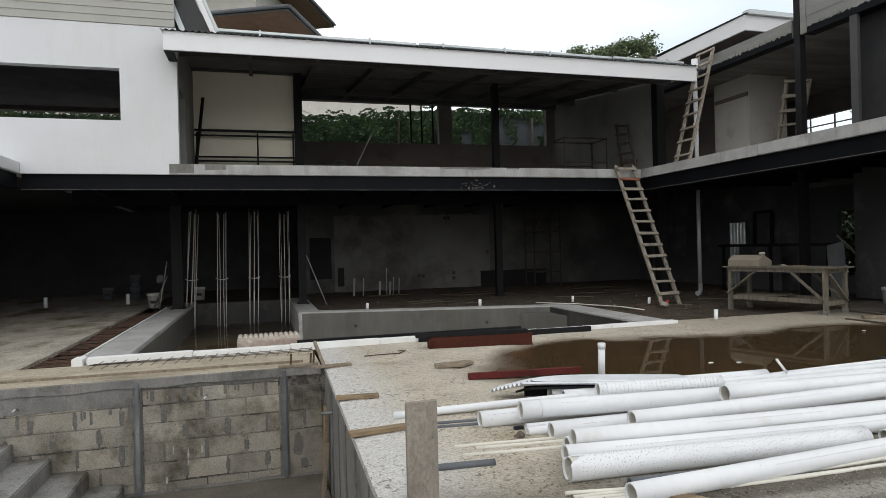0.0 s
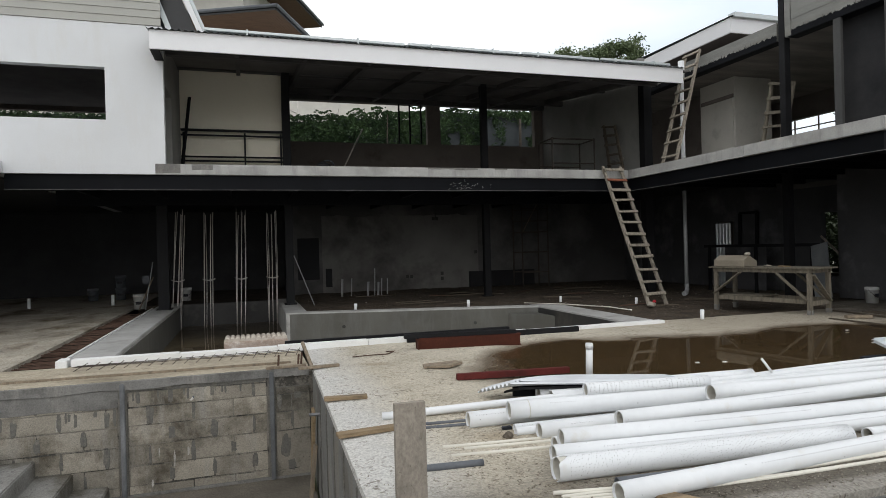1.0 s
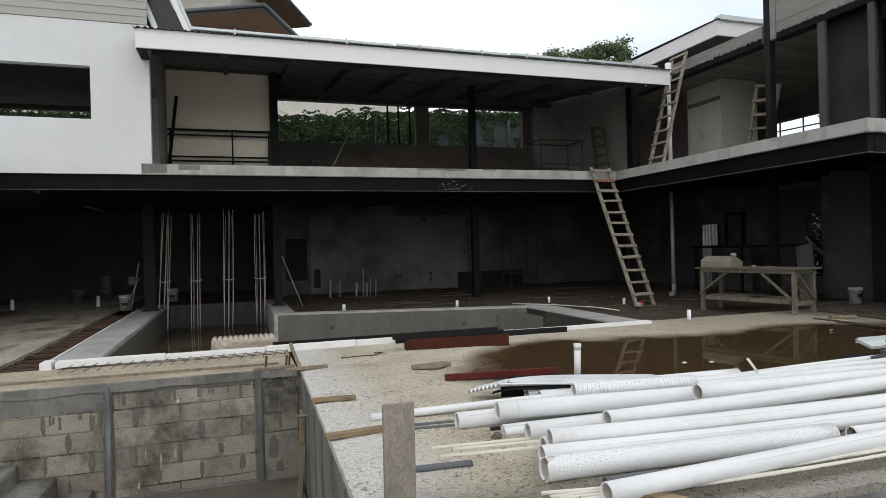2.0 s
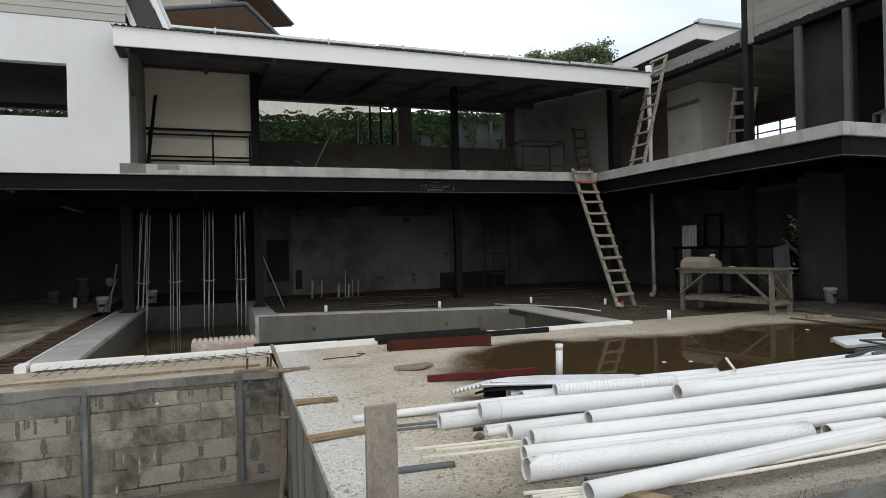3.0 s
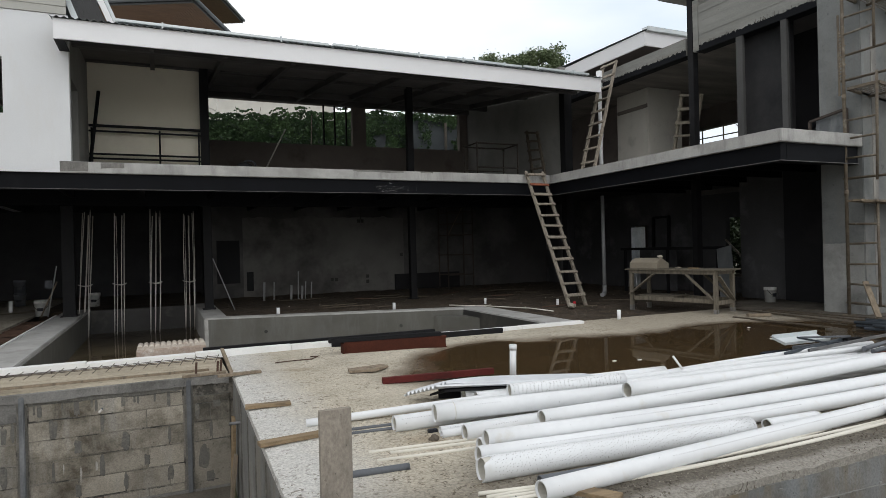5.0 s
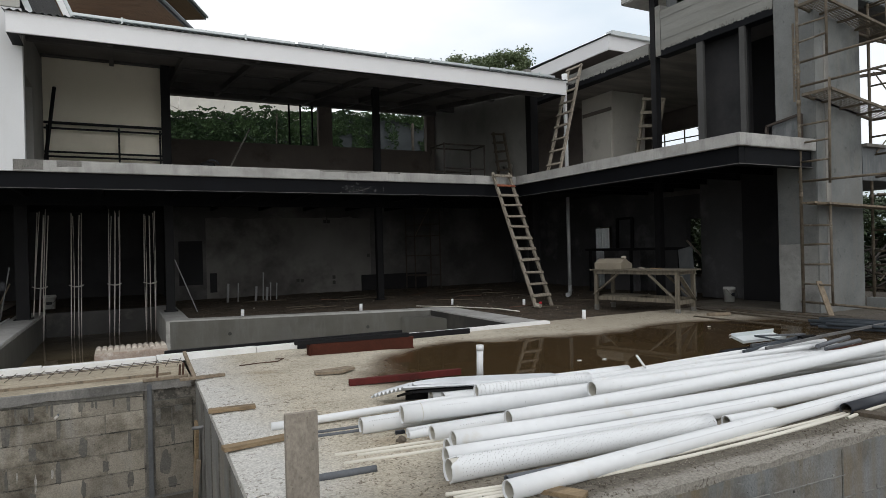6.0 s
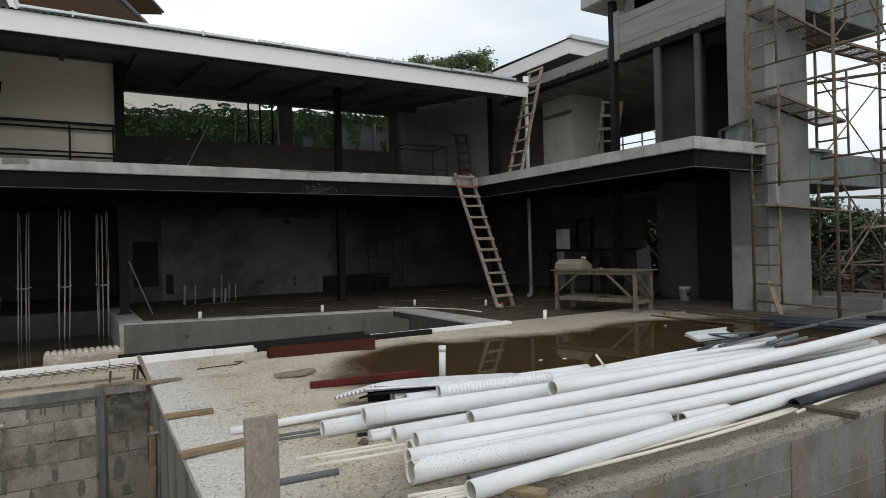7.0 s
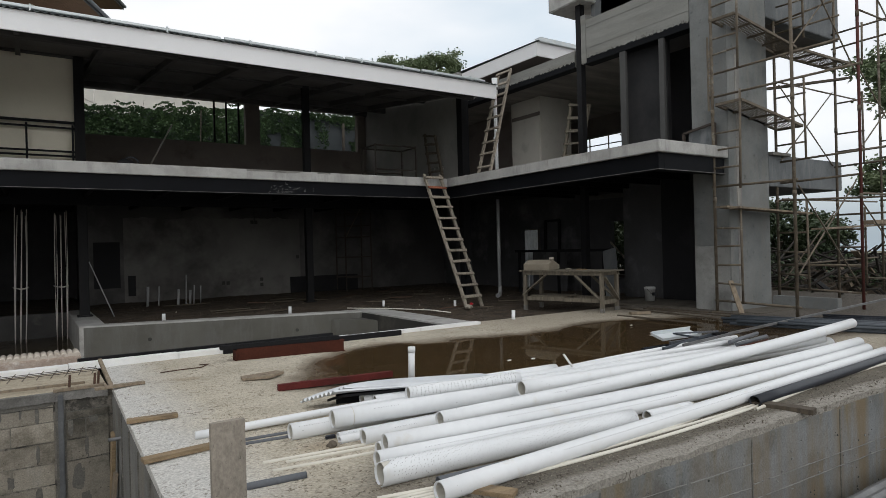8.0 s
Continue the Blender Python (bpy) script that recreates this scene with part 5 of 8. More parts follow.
pts = []
while len(pts) < 34000:
    x = rng.uniform(0.6, 12.6) if rng.random() < 0.72 else rng.uniform(-9.5, 0.6)
    top = vine_top(x) - 0.09
    low = 4.75 + 0.35 * noise.noise((x * 0.6, 7, 1)) + 0.35 * noise.noise((x * 2.5, 1, 1))
    z = low + (top - low) * rng.random() ** 0.85
    if z > top:
        continue
    if noise.noise((x * 0.8, z * 0.9, 4)) + 0.4 * noise.noise((x * 3, z * 3, 8)) > (0.42 if x > 5 else 0.60) and z < top - 0.25:
        continue
    if 9.4 < x < 11.7 and z < top - 0.22 and noise.noise((x * 2.2, z * 1.1, 6)) + 0.3 * noise.noise((x * 5, z * 4, 1)) > -0.22:
        continue
    bulge = max(0.0, 0.5 * noise.noise((x * 2.2, z * 2.6, 0)) + 0.3 * noise.noise((x * 5, z * 6, 2)))
    pts.append((x, 23.93 - bulge - rng.uniform(0, 0.10), z))
for _ in range(260):
    x = rng.choice((2.9, 5.0, 4.1, 6.6, 8.2)) + rng.gauss(0, 0.16)
    pts.append((x, 23.8, vine_top(x) + abs(rng.gauss(0, 0.035))))
for cx, cz, sx, sz, count in ((11.25, 6.75, 0.30, 0.16, 520), (10.75, 6.85, 0.35, 0.08, 260), (11.75, 5.05, 0.28, 0.26, 420), (10.0, 6.3, 0.10, 0.35, 140), (10.25, 5.9, 0.07, 0.4, 110), (9.55, 6.85, 0.3, 0.1, 260)):
    for _ in range(count):
        pts.append((rng.gauss(cx, sx), 23.85 - rng.random() * 0.12, rng.gauss(cz, sz)))
v, f = hanging_leaves(pts, 0.068, rng)
mesh_ob("climbing_vine", v, f, "leaf", "dense green creeper hanging over the retaining wall", "vine", "stuff")
twigs = bmesh.new()
for _ in range(26):
    x = rng.uniform(-10, 14)
    rod(twigs, (x, 23.9, 6.3), (x + rng.uniform(-0.12, 0.12), 23.8, vine_top(x) + rng.random() * 0.12), 0.006, 5)
rod(twigs, (10.95, 23.6, 4.7), (11.0, 23.7, 6.6), 0.06, 7)
rod(twigs, (5.28, 23.6, 5.2), (5.33, 23.6, 6.55), 0.022, 6)
piece("vine_stems", twigs, "bark", "thin bare stems of the creeper", "vine", kind="stuff")

nb = thing("neighbour_building", "pale cream neighbour building behind the garden wall", "house")
part("wall", boxed(-14.0, 30.0, 5.6, 7.85, 36.0, 9.0), "house", nb)
part("roof", boxed(-14.3, 29.7, 9.0, 8.1, 36.3, 9.2), "fascia", nb)
gr = thing("garden_rail", "thin grey garden stair railing", "railing")
for k in range(3):
    part("post", rodded((2.05 - 0.42 * k, 25.2, 6.1), (2.05 - 0.42 * k, 25.2, 7.4), 0.025), "greybar", gr)
part("handrail", rodded((1.0, 25.2, 7.4), (2.06, 25.2, 7.4), 0.022), "greybar", gr)
part("handrail", rodded((1.0, 25.2, 7.25), (2.06, 25.2, 6.8), 0.022), "greybar", gr)


def eave_house(corner, left, right, height, over, label):
    """Far house whose near eave corner is seen from below: gutters, boarded soffits, pale walls and a hipped roof."""
    h = thing("far_house", label, "house")
    u, w = Vector((-0.906, 0.425, 0)), Vector((0.425, 0.906, 0))
    c = Vector((corner[0], corner[1], height))

    def at(a, b, dz=0.0):
        return c + u * a + w * b + Vector((0, 0, dz))

    def slab_of(quad, thick):
        bm = bmesh.new()
        lo = [bm.verts.new(p) for p in quad]
        hi = [bm.verts.new(p + Vector((0, 0, thick))) for p in quad]
        bm.faces.new(lo), bm.faces.new(hi)
        for k in range(4):
            bm.faces.new((lo[k], lo[(k + 1) % 4], hi[(k + 1) % 4], hi[k]))
        bmesh.ops.recalc_face_normals(bm, faces=bm.faces)
        return bm

    n = max(8, round(over / 0.14))
    for k in range(n):
        a, b = over * k / n, over * (k + 1) / n - 0.012
        part("soffit_board", slab_of((at(a, a), at(left, a), at(left, b), at(b, b)), 0.03), "eavewood", h)
        part("soffit_board", slab_of((at(a, a), at(b, b), at(b, right), at(a, right)), 0.03), "eavewood", h)
    for p, q in ((at(0, 0), at(left, 0)), (at(0, 0), at(0, right))):
        part("fascia", barred(p + Vector((0, 0, 0.10)), q + Vector((0, 0, 0.10)), 0.05, 0.24, 0.006), "tarsheet", h, "dark fascia board")
        d = (q - p).normalized()
        out = Vector((d.y, -d.x, 0)) if (q - p).dot(u) < 0.5 else Vector((-d.y, d.x, 0))
        part("gutter", rodded(p - d * 0.08 + out * 0.09 + Vector((0, 0, 0.16)), q + out * 0.09 + Vector((0, 0, 0.16)), 0.085, 10), "greypvc", h, "dark grey half round gutter")
    for p, q in ((at(over, over), at(left, over)), (at(over, over), at(over, right))):
        part("frieze", barred(p + Vector((0, 0, -0.07)), q + Vector((0, 0, -0.07)), 0.06, 0.14, 0.004), "house", h, "pale frieze board under the soffit")
    ridge = 0.28 * min(left, right) / 2
    roof_bm = bmesh.new()
    half = min(left, right) / 2
    base = [roof_bm.verts.new(p) for p in (at(-0.12, -0.12, 0.24), at(left, -0.12, 0.24), at(left, right, 0.24), at(-0.12, right, 0.24))]
    apex = roof_bm.verts.new(at(half, half, 0.24 + ridge))
    for k in range(4):
        roof_bm.faces.new((base[k], base[(k + 1) % 4], apex))
    roof_bm.faces.new(base[::-1])
    bmesh.ops.recalc_face_normals(roof_bm, faces=roof_bm.faces)
    part("roof", roof_bm, "zincroof", h, "grey metal roof")
    walls = slab_of([p - Vector((0, 0, height - 5.8)) for p in (at(over, over), at(left - 0.3, over), at(left - 0.3, right - 0.3), at(over, right - 0.3))], height - 5.75)
    part("wall", walls, "house", h)
    return h


eave_house((1.56, 30.0), 9.0, 7.0, 12.70, 2.4, "far house with brown boarded eaves and dark gutters")
eave_house((0.95, 32.4), 10.0, 9.6, 16.0, 1.7, "taller far house with brown boarded eaves")


def tree(name, at, height, crown, spread, count, seed, label, size=0.16, squash=0.6, lean=0.0, dip=-0.1, leaf="leafdark", boughs=14, inner=0.5):
    r = random.Random(seed)
    t = thing(name, label, "tree")
    base = Vector(at)
    top = base + Vector((lean, 0, height))
    trunk = bmesh.new()
    swept(trunk, [base.lerp(top, k / 6) + Vector((0.1 * math.sin(k * 1.7), 0.1 * math.cos(k), 0)) for k in range(7)], 0.16, 8)
    part("trunk", trunk, "bark", t)
    limbs = bmesh.new()
    tips = []
    for k in range(boughs):
        a, e = r.uniform(0, 6.28), r.uniform(dip, 0.9)
        tip = top + Vector((math.cos(a) * spread * r.uniform(inner, 1), math.sin(a) * spread * r.uniform(inner, 1), crown * e * squash))
        rod(limbs, top - Vector((0, 0, crown * 0.3 * r.random())), tip, 0.06, 6, 0.015)
        tips.append(tip)
        for _ in range(3):
            t2 = tip + Vector((r.uniform(-1, 1), r.uniform(-1, 1), r.uniform(-0.3, 0.6))) * crown * 0.35
            rod(limbs, tip, t2, 0.018, 5, 0.006)
            tips.append(t2)
    part("limbs", limbs, "bark", t)
    pts = []
    for _ in range(count):
        c = r.choice(tips)
        pts.append((c.x + r.gauss(0, crown * 0.16), c.y + r.gauss(0, crown * 0.16), c.z + r.gauss(0, crown * 0.09)))
    v, f = leaves(pts, size, r, 0.35)
    mesh_ob("crown", v, f, leaf, parent=t)
    return t


tree("tree", (18.85, 30.0, 6.1), 4.85, 1.25, 2.35, 16000, 21, "flat crowned leafy tree rising behind the roofs", 0.075, 0.75, 0.0, -0.1, "leafdark", 30, 0.1)
tree("tree", (24.2, 7.6, -1.6), 7.6, 1.7, 2.0, 10000, 8, "leafy tree beyond the scaffold", 0.085, 0.9, 0.0, -0.5)
tree("tree", (23.6, 8.3, -1.6), 4.6, 0.9, 1.3, 3000, 15, "young tree with thin sprays of leaves", 0.075, 0.9, 0.0, -0.5)
tree("tree", (21.2, 10.9, -1.3), 2.7, 1.5, 1.5, 14000, 9, "broad leafed young tree behind the pillar", 0.075, 1.1, 0.0, -0.5, "shrubleaf")
tree("tree", (23.8, 13.6, -1.3), 1.7, 1.3, 1.4, 9000, 10, "broad leafed shrub behind the scaffold", 0.06, 1.3, 0.0, -0.7, "shrubleaf")
tree("tree", (17.7, 14.9, -0.7), 1.9, 1.9, 1.6, 12000, 12, "low leafy shrub behind the wing", 0.08, 0.8, 0.0, -0.8, "shrubleaf")

rr = random.Random(5)


def bank_z(x, y):
    q = 1 - ((x - 20.0) / 5.0) ** 2 - ((y - 10.5) / 6.5) ** 2
    return -0.95 + 1.5 * math.sqrt(q) if q > 0 else -1.2


pile = bmesh.new()
for _ in range(240):
    x, y = rr.uniform(15.6, 20.0), rr.uniform(5.5, 14.0)
    p = Vector((x, y, bank_z(x, y) + rr.random() * 0.5))
    q = p + Vector((rr.uniform(-1.3, 1.3), rr.uniform(-1.3, 1.3), rr.uniform(-0.2, 0.6)))
    rod(pile, p, q, rr.uniform(0.012, 0.04), 5)
piece("debris_heap", pile, "oldwood", "tangled heap of offcuts and branches", "debris", kind="stuff")
for k in range(60):
    x, y = rr.uniform(15.4, 19.5), rr.uniform(5.8, 10.5)
    p = Vector((x, y, bank_z(x, y) - 0.05))
    q = p + Vector((rr.uniform(-0.9, 0.9), rr.uniform(-0.9, 0.9), rr.uniform(0.1, 1.0)))
    piece("loose_plank", barred(p, q, rr.choice((0.05, 0.08, 0.18)), 0.03), rr.choice(("oldwood", "oldwood", "scaf", "wood", "oldwood", "tarsheet", "tarsheet", "bark")), "weathered plank leaning in the debris heap", "plank", "debris planks")
weeds = []
for _ in range(9000):
    x, y = rr.uniform(15.4, 22.0), rr.uniform(6.0, 15.5)
    if noise.noise((x * 0.7, y * 0.7, 3)) > -0.05:
        weeds.append((x, y, bank_z(x, y) + 0.05 + 0.35 * rr.random() ** 2))
v, f = leaves(weeds, 0.06, rr, 0.4)
mesh_ob("undergrowth", v, f, "shrubleaf", "low weeds growing over the earth bank", "weeds", "stuff")
bank = bmesh.new()
bmesh.ops.create_icosphere(bank, subdivisions=4, radius=1.0)
for vv in bank.verts:
    vv.co = Vector((20.0 + vv.co.x * 5.0, 10.5 + vv.co.y * 6.5, -0.95 + vv.co.z * 1.5)) * 1.0
    vv.co += Vector((0, 0, 0.35 * noise.noise(vv.co * 0.7)))
piece("earth_bank", bank, "soil", "overgrown earth bank behind the wing", "bank", kind="structure")
fence = thing("far_fence", "dark boundary fence beyond the site", "fence", kind="structure")
part("panel", boxed(25.6, -6.0, -1.5, 25.75, 14.0, 0.72), "oldwood", fence)
hills = []
for k in range(60):
    a = radians(-40 + 100 * k / 59)
    hills.append((a, -86 + 26 * noise.noise((k * 0.35, 0, 0)) + 10 * noise.noise((k * 1.3, 2, 0))))
hv, hf = [], []
for a, z in hills:
    hv += [(4000 * math.cos(a), 4000 * math.sin(a), -110), (4000 * math.cos(a), 4000 * math.sin(a), z)]
for k in range(59):
    hf.append((2 * k, 2 * k + 2, 2 * k + 3, 2 * k + 1))
M["haze"] = surf("hazy_hills", (0.36, 0.43, 0.50), (0.32, 0.39, 0.46), 1.0, scale=0.002, fine=0.01, grain=0.1, bump=0.0, spec=0.0)
mesh_ob("backdrop", hv, hf, "haze", "hazy blue hills on the horizon", "backdrop", "structure")


# ---- ladders ----
def ladder(foot_a, foot_b, top_a, top_b, rungs, label, w=0.052, d=0.075, material="ladderwood", first=0.07, last=0.97, red=-1):
    """A site-built ladder: two rails and nailed rungs."""
    fa, fb, ta, tb = (Vector(p) for p in (foot_a, foot_b, top_a, top_b))
    across = (fb - fa).normalized()
    t = thing("ladder", label, "ladder", at=(0, 0, 0))
    part("rail", barred(fa, ta, w, d, 0.004, across), material, t)
    part("rail", barred(fb, tb, w, d, 0.004, across), material, t)
    face = (ta - fa).normalized().cross(across)
    if face.y > 0 and abs(face.y) > abs(face.x) or face.x > 0 and abs(face.x) > abs(face.y):
        face = -face
    r = random.Random(len(label))
    for k in range(rungs):
        u = first + (last - first) * k / (rungs - 1) + r.uniform(-0.006, 0.006)
        p, q = fa.lerp(ta, u) + face * 0.05, fb.lerp(tb, u) + face * 0.05
        p, q = p - across * 0.035, q + across * 0.035 + Vector((0, 0, r.uniform(-0.012, 0.012)))
        part("rung", barred(p, q, 0.06 + r.uniform(-0.008, 0.012), 0.028, 0.003, (ta - fa).normalized().cross(across)), "redboard" if k == red else material, t)
    return t


ladder((7.88, 10.92, 0.0), (8.36, 11.0, 0.0), (8.01, 12.74, 3.12), (8.47, 12.74, 3.12), 12, "rough timber ladder leaning on the slab edge", red=10)
ladder((9.16, 12.08, ZT), (9.16, 11.62, ZT), (10.64, 13.0, 5.98), (10.64, 12.5, 5.98), 9, "rough timber ladder leaning on the wing roof beam")
ladder((10.95, 11.02, ZT), (10.95, 10.46, ZT), (11.2, 10.89, 4.8), (11.2, 10.32, 4.66), 6, "short timber ladder leaning on the black column", material="tablewood")
ladder((9.45, 14.62, ZT), (9.45, 14.02, ZT), (9.78, 15.45, 4.68), (9.78, 14.9, 4.56), 6, "dusty timber ladder leaning on the plastered wall", material="wetwood")

# ---- work table ----
table = thing("work_table", "long rough timber work table with cross braces", "table", at=(9.06, 8.14, 0.0))
table.rotation_euler = (0, 0, radians(14))
TW, TL, TH = 0.60, 1.76, 0.81
for k in range(4):
    a = -0.06 + (TW + 0.12) * k / 4
    part("top_board", boxed(a, -0.14, TH - 0.026, a + (TW + 0.12) / 4 - 0.008, TL + 0.12, TH, 0.004), "tablewood", table)
for x in (0.0, TW):
    part("apron", boxed(x - 0.02, -0.05, TH - 0.095, x + 0.02, TL + 0.05, TH - 0.027, 0.004), "tablewood", table)
    part("stretcher", boxed(x - 0.02, 0.05, 0.19, x + 0.02, TL - 0.05, 0.27, 0.004), "tablewood", table)
    for y in (0.0, TL):
        part("leg", boxed(x - 0.033, y - 0.036, 0.0, x + 0.033, y + 0.036, TH - 0.096, 0.006), "tablewood", table)
        part("shoe", boxed(x - 0.038, y - 0.041, -0.03, x + 0.038, y + 0.041, 0.10, 0.012), "cap", table, "cement stained foot")
    part("brace", barred((x - 0.035, 0.02, 0.25), (x - 0.035, 0.55, TH - 0.1), 0.025, 0.085, 0.003, (1, 0, 0)), "tablewood", table)
    if x == 0.0:
        part("brace", barred((x - 0.035, TL + 0.03, 0.30), (x - 0.035, TL - 0.52, TH - 0.1), 0.025, 0.085, 0.003, (1, 0, 0)), "tablewood", table)
for y in (0.0, TL):
    part("apron", boxed(0.02, y - 0.02, TH - 0.095, TW - 0.02, y + 0.02, TH - 0.027, 0.004), "tablewood", table)
    part("stretcher", boxed(0.02, y - 0.02, 0.16, TW - 0.02, y + 0.02, 0.24, 0.004), "tablewood", table)
part("brace", barred((0.03, -0.035, TH - 0.12), (TW - 0.02, -0.035, 0.22), 0.025, 0.085, 0.003, (0, 1, 0)), "tablewood", table)
part("lower_shelf", boxed(0.03, TL - 0.9, 0.272, TW - 0.03, TL - 0.1, 0.292, 0.003), "tablewood", table)
hood = bmesh.new()
prof = [(0.0, 0.0), (0.42, 0.0), (0.42, 0.10), (0.17, 0.215), (0.0, 0.125)]
rings = [[hood.verts.new((a, y, b)) for a, b in prof] for y in (0.0, 0.62)]
for k in range(5):
    hood.faces.new((rings[0][k], rings[0][(k + 1) % 5], rings[1][(k + 1) % 5], rings[1][k]))
hood.faces.new(rings[0][::-1]), hood.faces.new(rings[1])
bmesh.ops.recalc_face_normals(hood, faces=hood.faces)
bmesh.ops.bevel(hood, geom=list(hood.edges), offset=0.008, segments=1, affect="EDGES")
fbox = piece("fibre_box", hood, "card", "pale fibreboard box with sloping lid on the work table", "box")
fbox.matrix_world = pose(9.06, 8.14, 0.0, 0, 0, 14) @ pose(0.0, 1.18, 0.811)


def lump(x, y, z, r, squash, seed, material, name, label, cat):
    bm = bmesh.new()
    bmesh.ops.create_icosphere(bm, subdivisions=3, radius=r)
    for vv in bm.verts:
        k = 1 + 0.45 * noise.noise(vv.co * (2.2 / r) * 0.6 + Vector((seed, 0, 0)))
        vv.co = Vector((vv.co.x * k + x, vv.co.y * k + y, max(-r * squash, vv.co.z * k * squash) + z + r * squash))
    return piece(name, bm, material, label, cat)


lump(8.93, 9.36, 1.012, 0.05, 0.7, 2, "clothpale", "rag", "crumpled pale rag on the fibreboard box", "rag")
lump(9.1, 9.05, 0.81, 0.06, 0.3, 3, "clothpale", "rag", "crumpled pale rag on the work table", "rag")
piece("wood_offcut", boxed(9.15, 8.65, 0.811, 9.22, 8.88, 0.831, 0.003), "newwood", "small timber offcut on the work table", "offcut")
lump(7.78, 10.72, 0.0, 0.085, 0.6, 4, "clothpale", "cement_bag", "crumpled dirty paper bag at the ladder foot", "bag")
lump(7.83, 10.69, 0.085, 0.035, 0.8, 5, "clothred", "rag", "small red rag on the paper bag", "rag")


# ---- buckets ----
def bucket(x, y, z, label, material="bucket", h=0.36, r=0.15):
    t = thing("bucket", label, "bucket", "site buckets", (x, y, z))
    b = bmesh.new()
    seg = 24
    prof = [(r * 0.85, 0.0), (r * 0.97, h * 0.82), (r * 1.05, h * 0.83), (r * 1.05, h * 0.88), (r, h * 0.89), (r, h), (r * 0.95, h), (r * 0.80, 0.02)]
    rg = [[b.verts.new((pr * math.cos(6.28318 * k / seg), pr * math.sin(6.28318 * k / seg), pz)) for k in range(seg)] for pr, pz in prof]
    for u, w in zip(rg, rg[1:]):
        for k in range(seg):
            b.faces.new((u[k], u[(k + 1) % seg], w[(k + 1) % seg], w[k])).smooth = True
    b.faces.new(rg[0][::-1]), b.faces.new(rg[-1])
    part("body", b, material, t)
    hb = bmesh.new()
    swept(hb, [Vector((r * 1.06 * math.cos(a), -0.03 - 0.14 * math.sin(a), h * 0.86 - 0.16 * math.sin(a))) for a in [math.pi * k / 12 for k in range(13)]], 0.005, 6)
    part("handle", hb, "wire", t, "thin wire handle")
    lb = bmesh.new()
    for k in range(4):
        a = -math.pi / 2 - 0.35 + 0.2 * k
        box(lb, -0.02, -0.001, 0.12, 0.02, 0.002, 0.19, 0.0, Matrix.Rotation(a + math.pi / 2, 4, "Z") @ Matrix.Translation((0, -r * 0.935, 0)))
    part("label_mark", lb, "darkpvc", t, "faded dark print")
    return t


bucket(11.55, 8.98, 0.02, "white plastic bucket standing on the wing floor", "bucket", 0.31, 0.122)
bucket(-2.55, 16.75, 0.01, "dirty white plastic bucket beside the trench")
bucket(-1.70, 19.15, 0.0, "white plastic bucket behind the reinforcing bars")
bucket(-4.36, 20.5, 0.02, "grey dirty plastic bucket in the dark ground storey", "greypvc")
bucket(-3.62, 20.5, 0.02, "grey dirty plastic bucket in the dark ground storey", "greypvc")
bucket(-3.62, 20.5, 0.38, "grey plastic bucket stacked on another bucket", "greypvc")
shovel = thing("shovel", "shovel and hoe leaning by the basin column", "shovel")
part("handle", rodded((-2.35, 16.2, 0.02), (-2.15, 16.1, 1.15), 0.013), "dimpvc", shovel)
part("blade", boxed(-2.36, 15.95, 0.66, -2.22, 15.965, 0.84, 0.006), "darkpvc", shovel)
part("handle", rodded((-2.5, 16.3, 0.02), (-2.15, 16.1, 0.8), 0.016), "wood", shovel)
piece("long_stick", rodded((1.54, 15.45, -0.02), (1.085, 15.6, 1.22), 0.012), "dimpvc", "long grey stick leaning on the column", "stick")
piece("long_stick", rodded((2.44, 18.46, ZT), (3.58, 19.52, 5.15), 0.022), "greybar", "long pale pole leaning in the upper room", "stick")

# ---- down pipe and pipe stubs ----
down = thing("down_pipe", "white plastic drain pipe running up beside the ladder", "pipe")
part("pipe", rodded((10.3, 12.76, 0.25), (10.3, 12.76, 2.56), 0.046, 16), "dimpvc", down, "lower length coloured grey for the shade under the slab")
part("pipe", rodded((10.3, 12.76, 3.05), (10.3, 12.76, 5.3), 0.05, 16), "pvc", down)
part("socket", rodded((10.3, 12.76, 5.3), (10.3, 12.76, 5.75), 0.075, 16), "pvc", down)
part("collar", rodded((10.3, 12.76, 4.05), (10.3, 12.76, 4.2), 0.065, 16), "pvc", down)
eb = bmesh.new()
swept(eb, [Vector(p) for p in ((10.3, 12.76, 0.27), (10.3, 12.75, 0.14), (10.22, 12.68, 0.06), (10.05, 12.55, 0.05))], 0.055, 14)
part("elbow", eb, "dimpvc", down)
for x, y, h, r, lab in ((2.227, 13.55, 0.14, 0.035, "short white pipe stub by the basin rim"), (4.66, 13.0, 0.14, 0.035, "short white pipe stub by the basin rim"),
                        (7.2, 8.56, 0.17, 0.033, "short white pipe stub in the deck"), (7.9, 11.4, 0.14, 0.03, "short pipe stub in the earth floor"),
                        (-5.48, 18.7, 0.27, 0.045, "short pipe stub in the floor"), (-3.47, 18.5, 0.28, 0.045, "short pipe stub in the floor"),
                        (6.9, 12.9, 0.12, 0.03, "short pipe stub in the earth floor")):
    b = bmesh.new()
    tube(b, [Vector((x, y, -0.04)), Vector((x + 0.005, y, h))], r, 0.006, 14)
    piece("pipe_stub", b, "pvc", lab, "pipe stub", "pipe stubs")
vent = thing("stand_pipe", "white capped pipe standing out of the puddle", "pipe")
part("pipe", rodded((3.18, 5.40, -0.05), (3.19, 5.40, 0.30), 0.034, 18), "pvc", vent)
part("cap", rodded((3.19, 5.40, 0.28), (3.19, 5.40, 0.335), 0.038, 18), "pvc", vent)
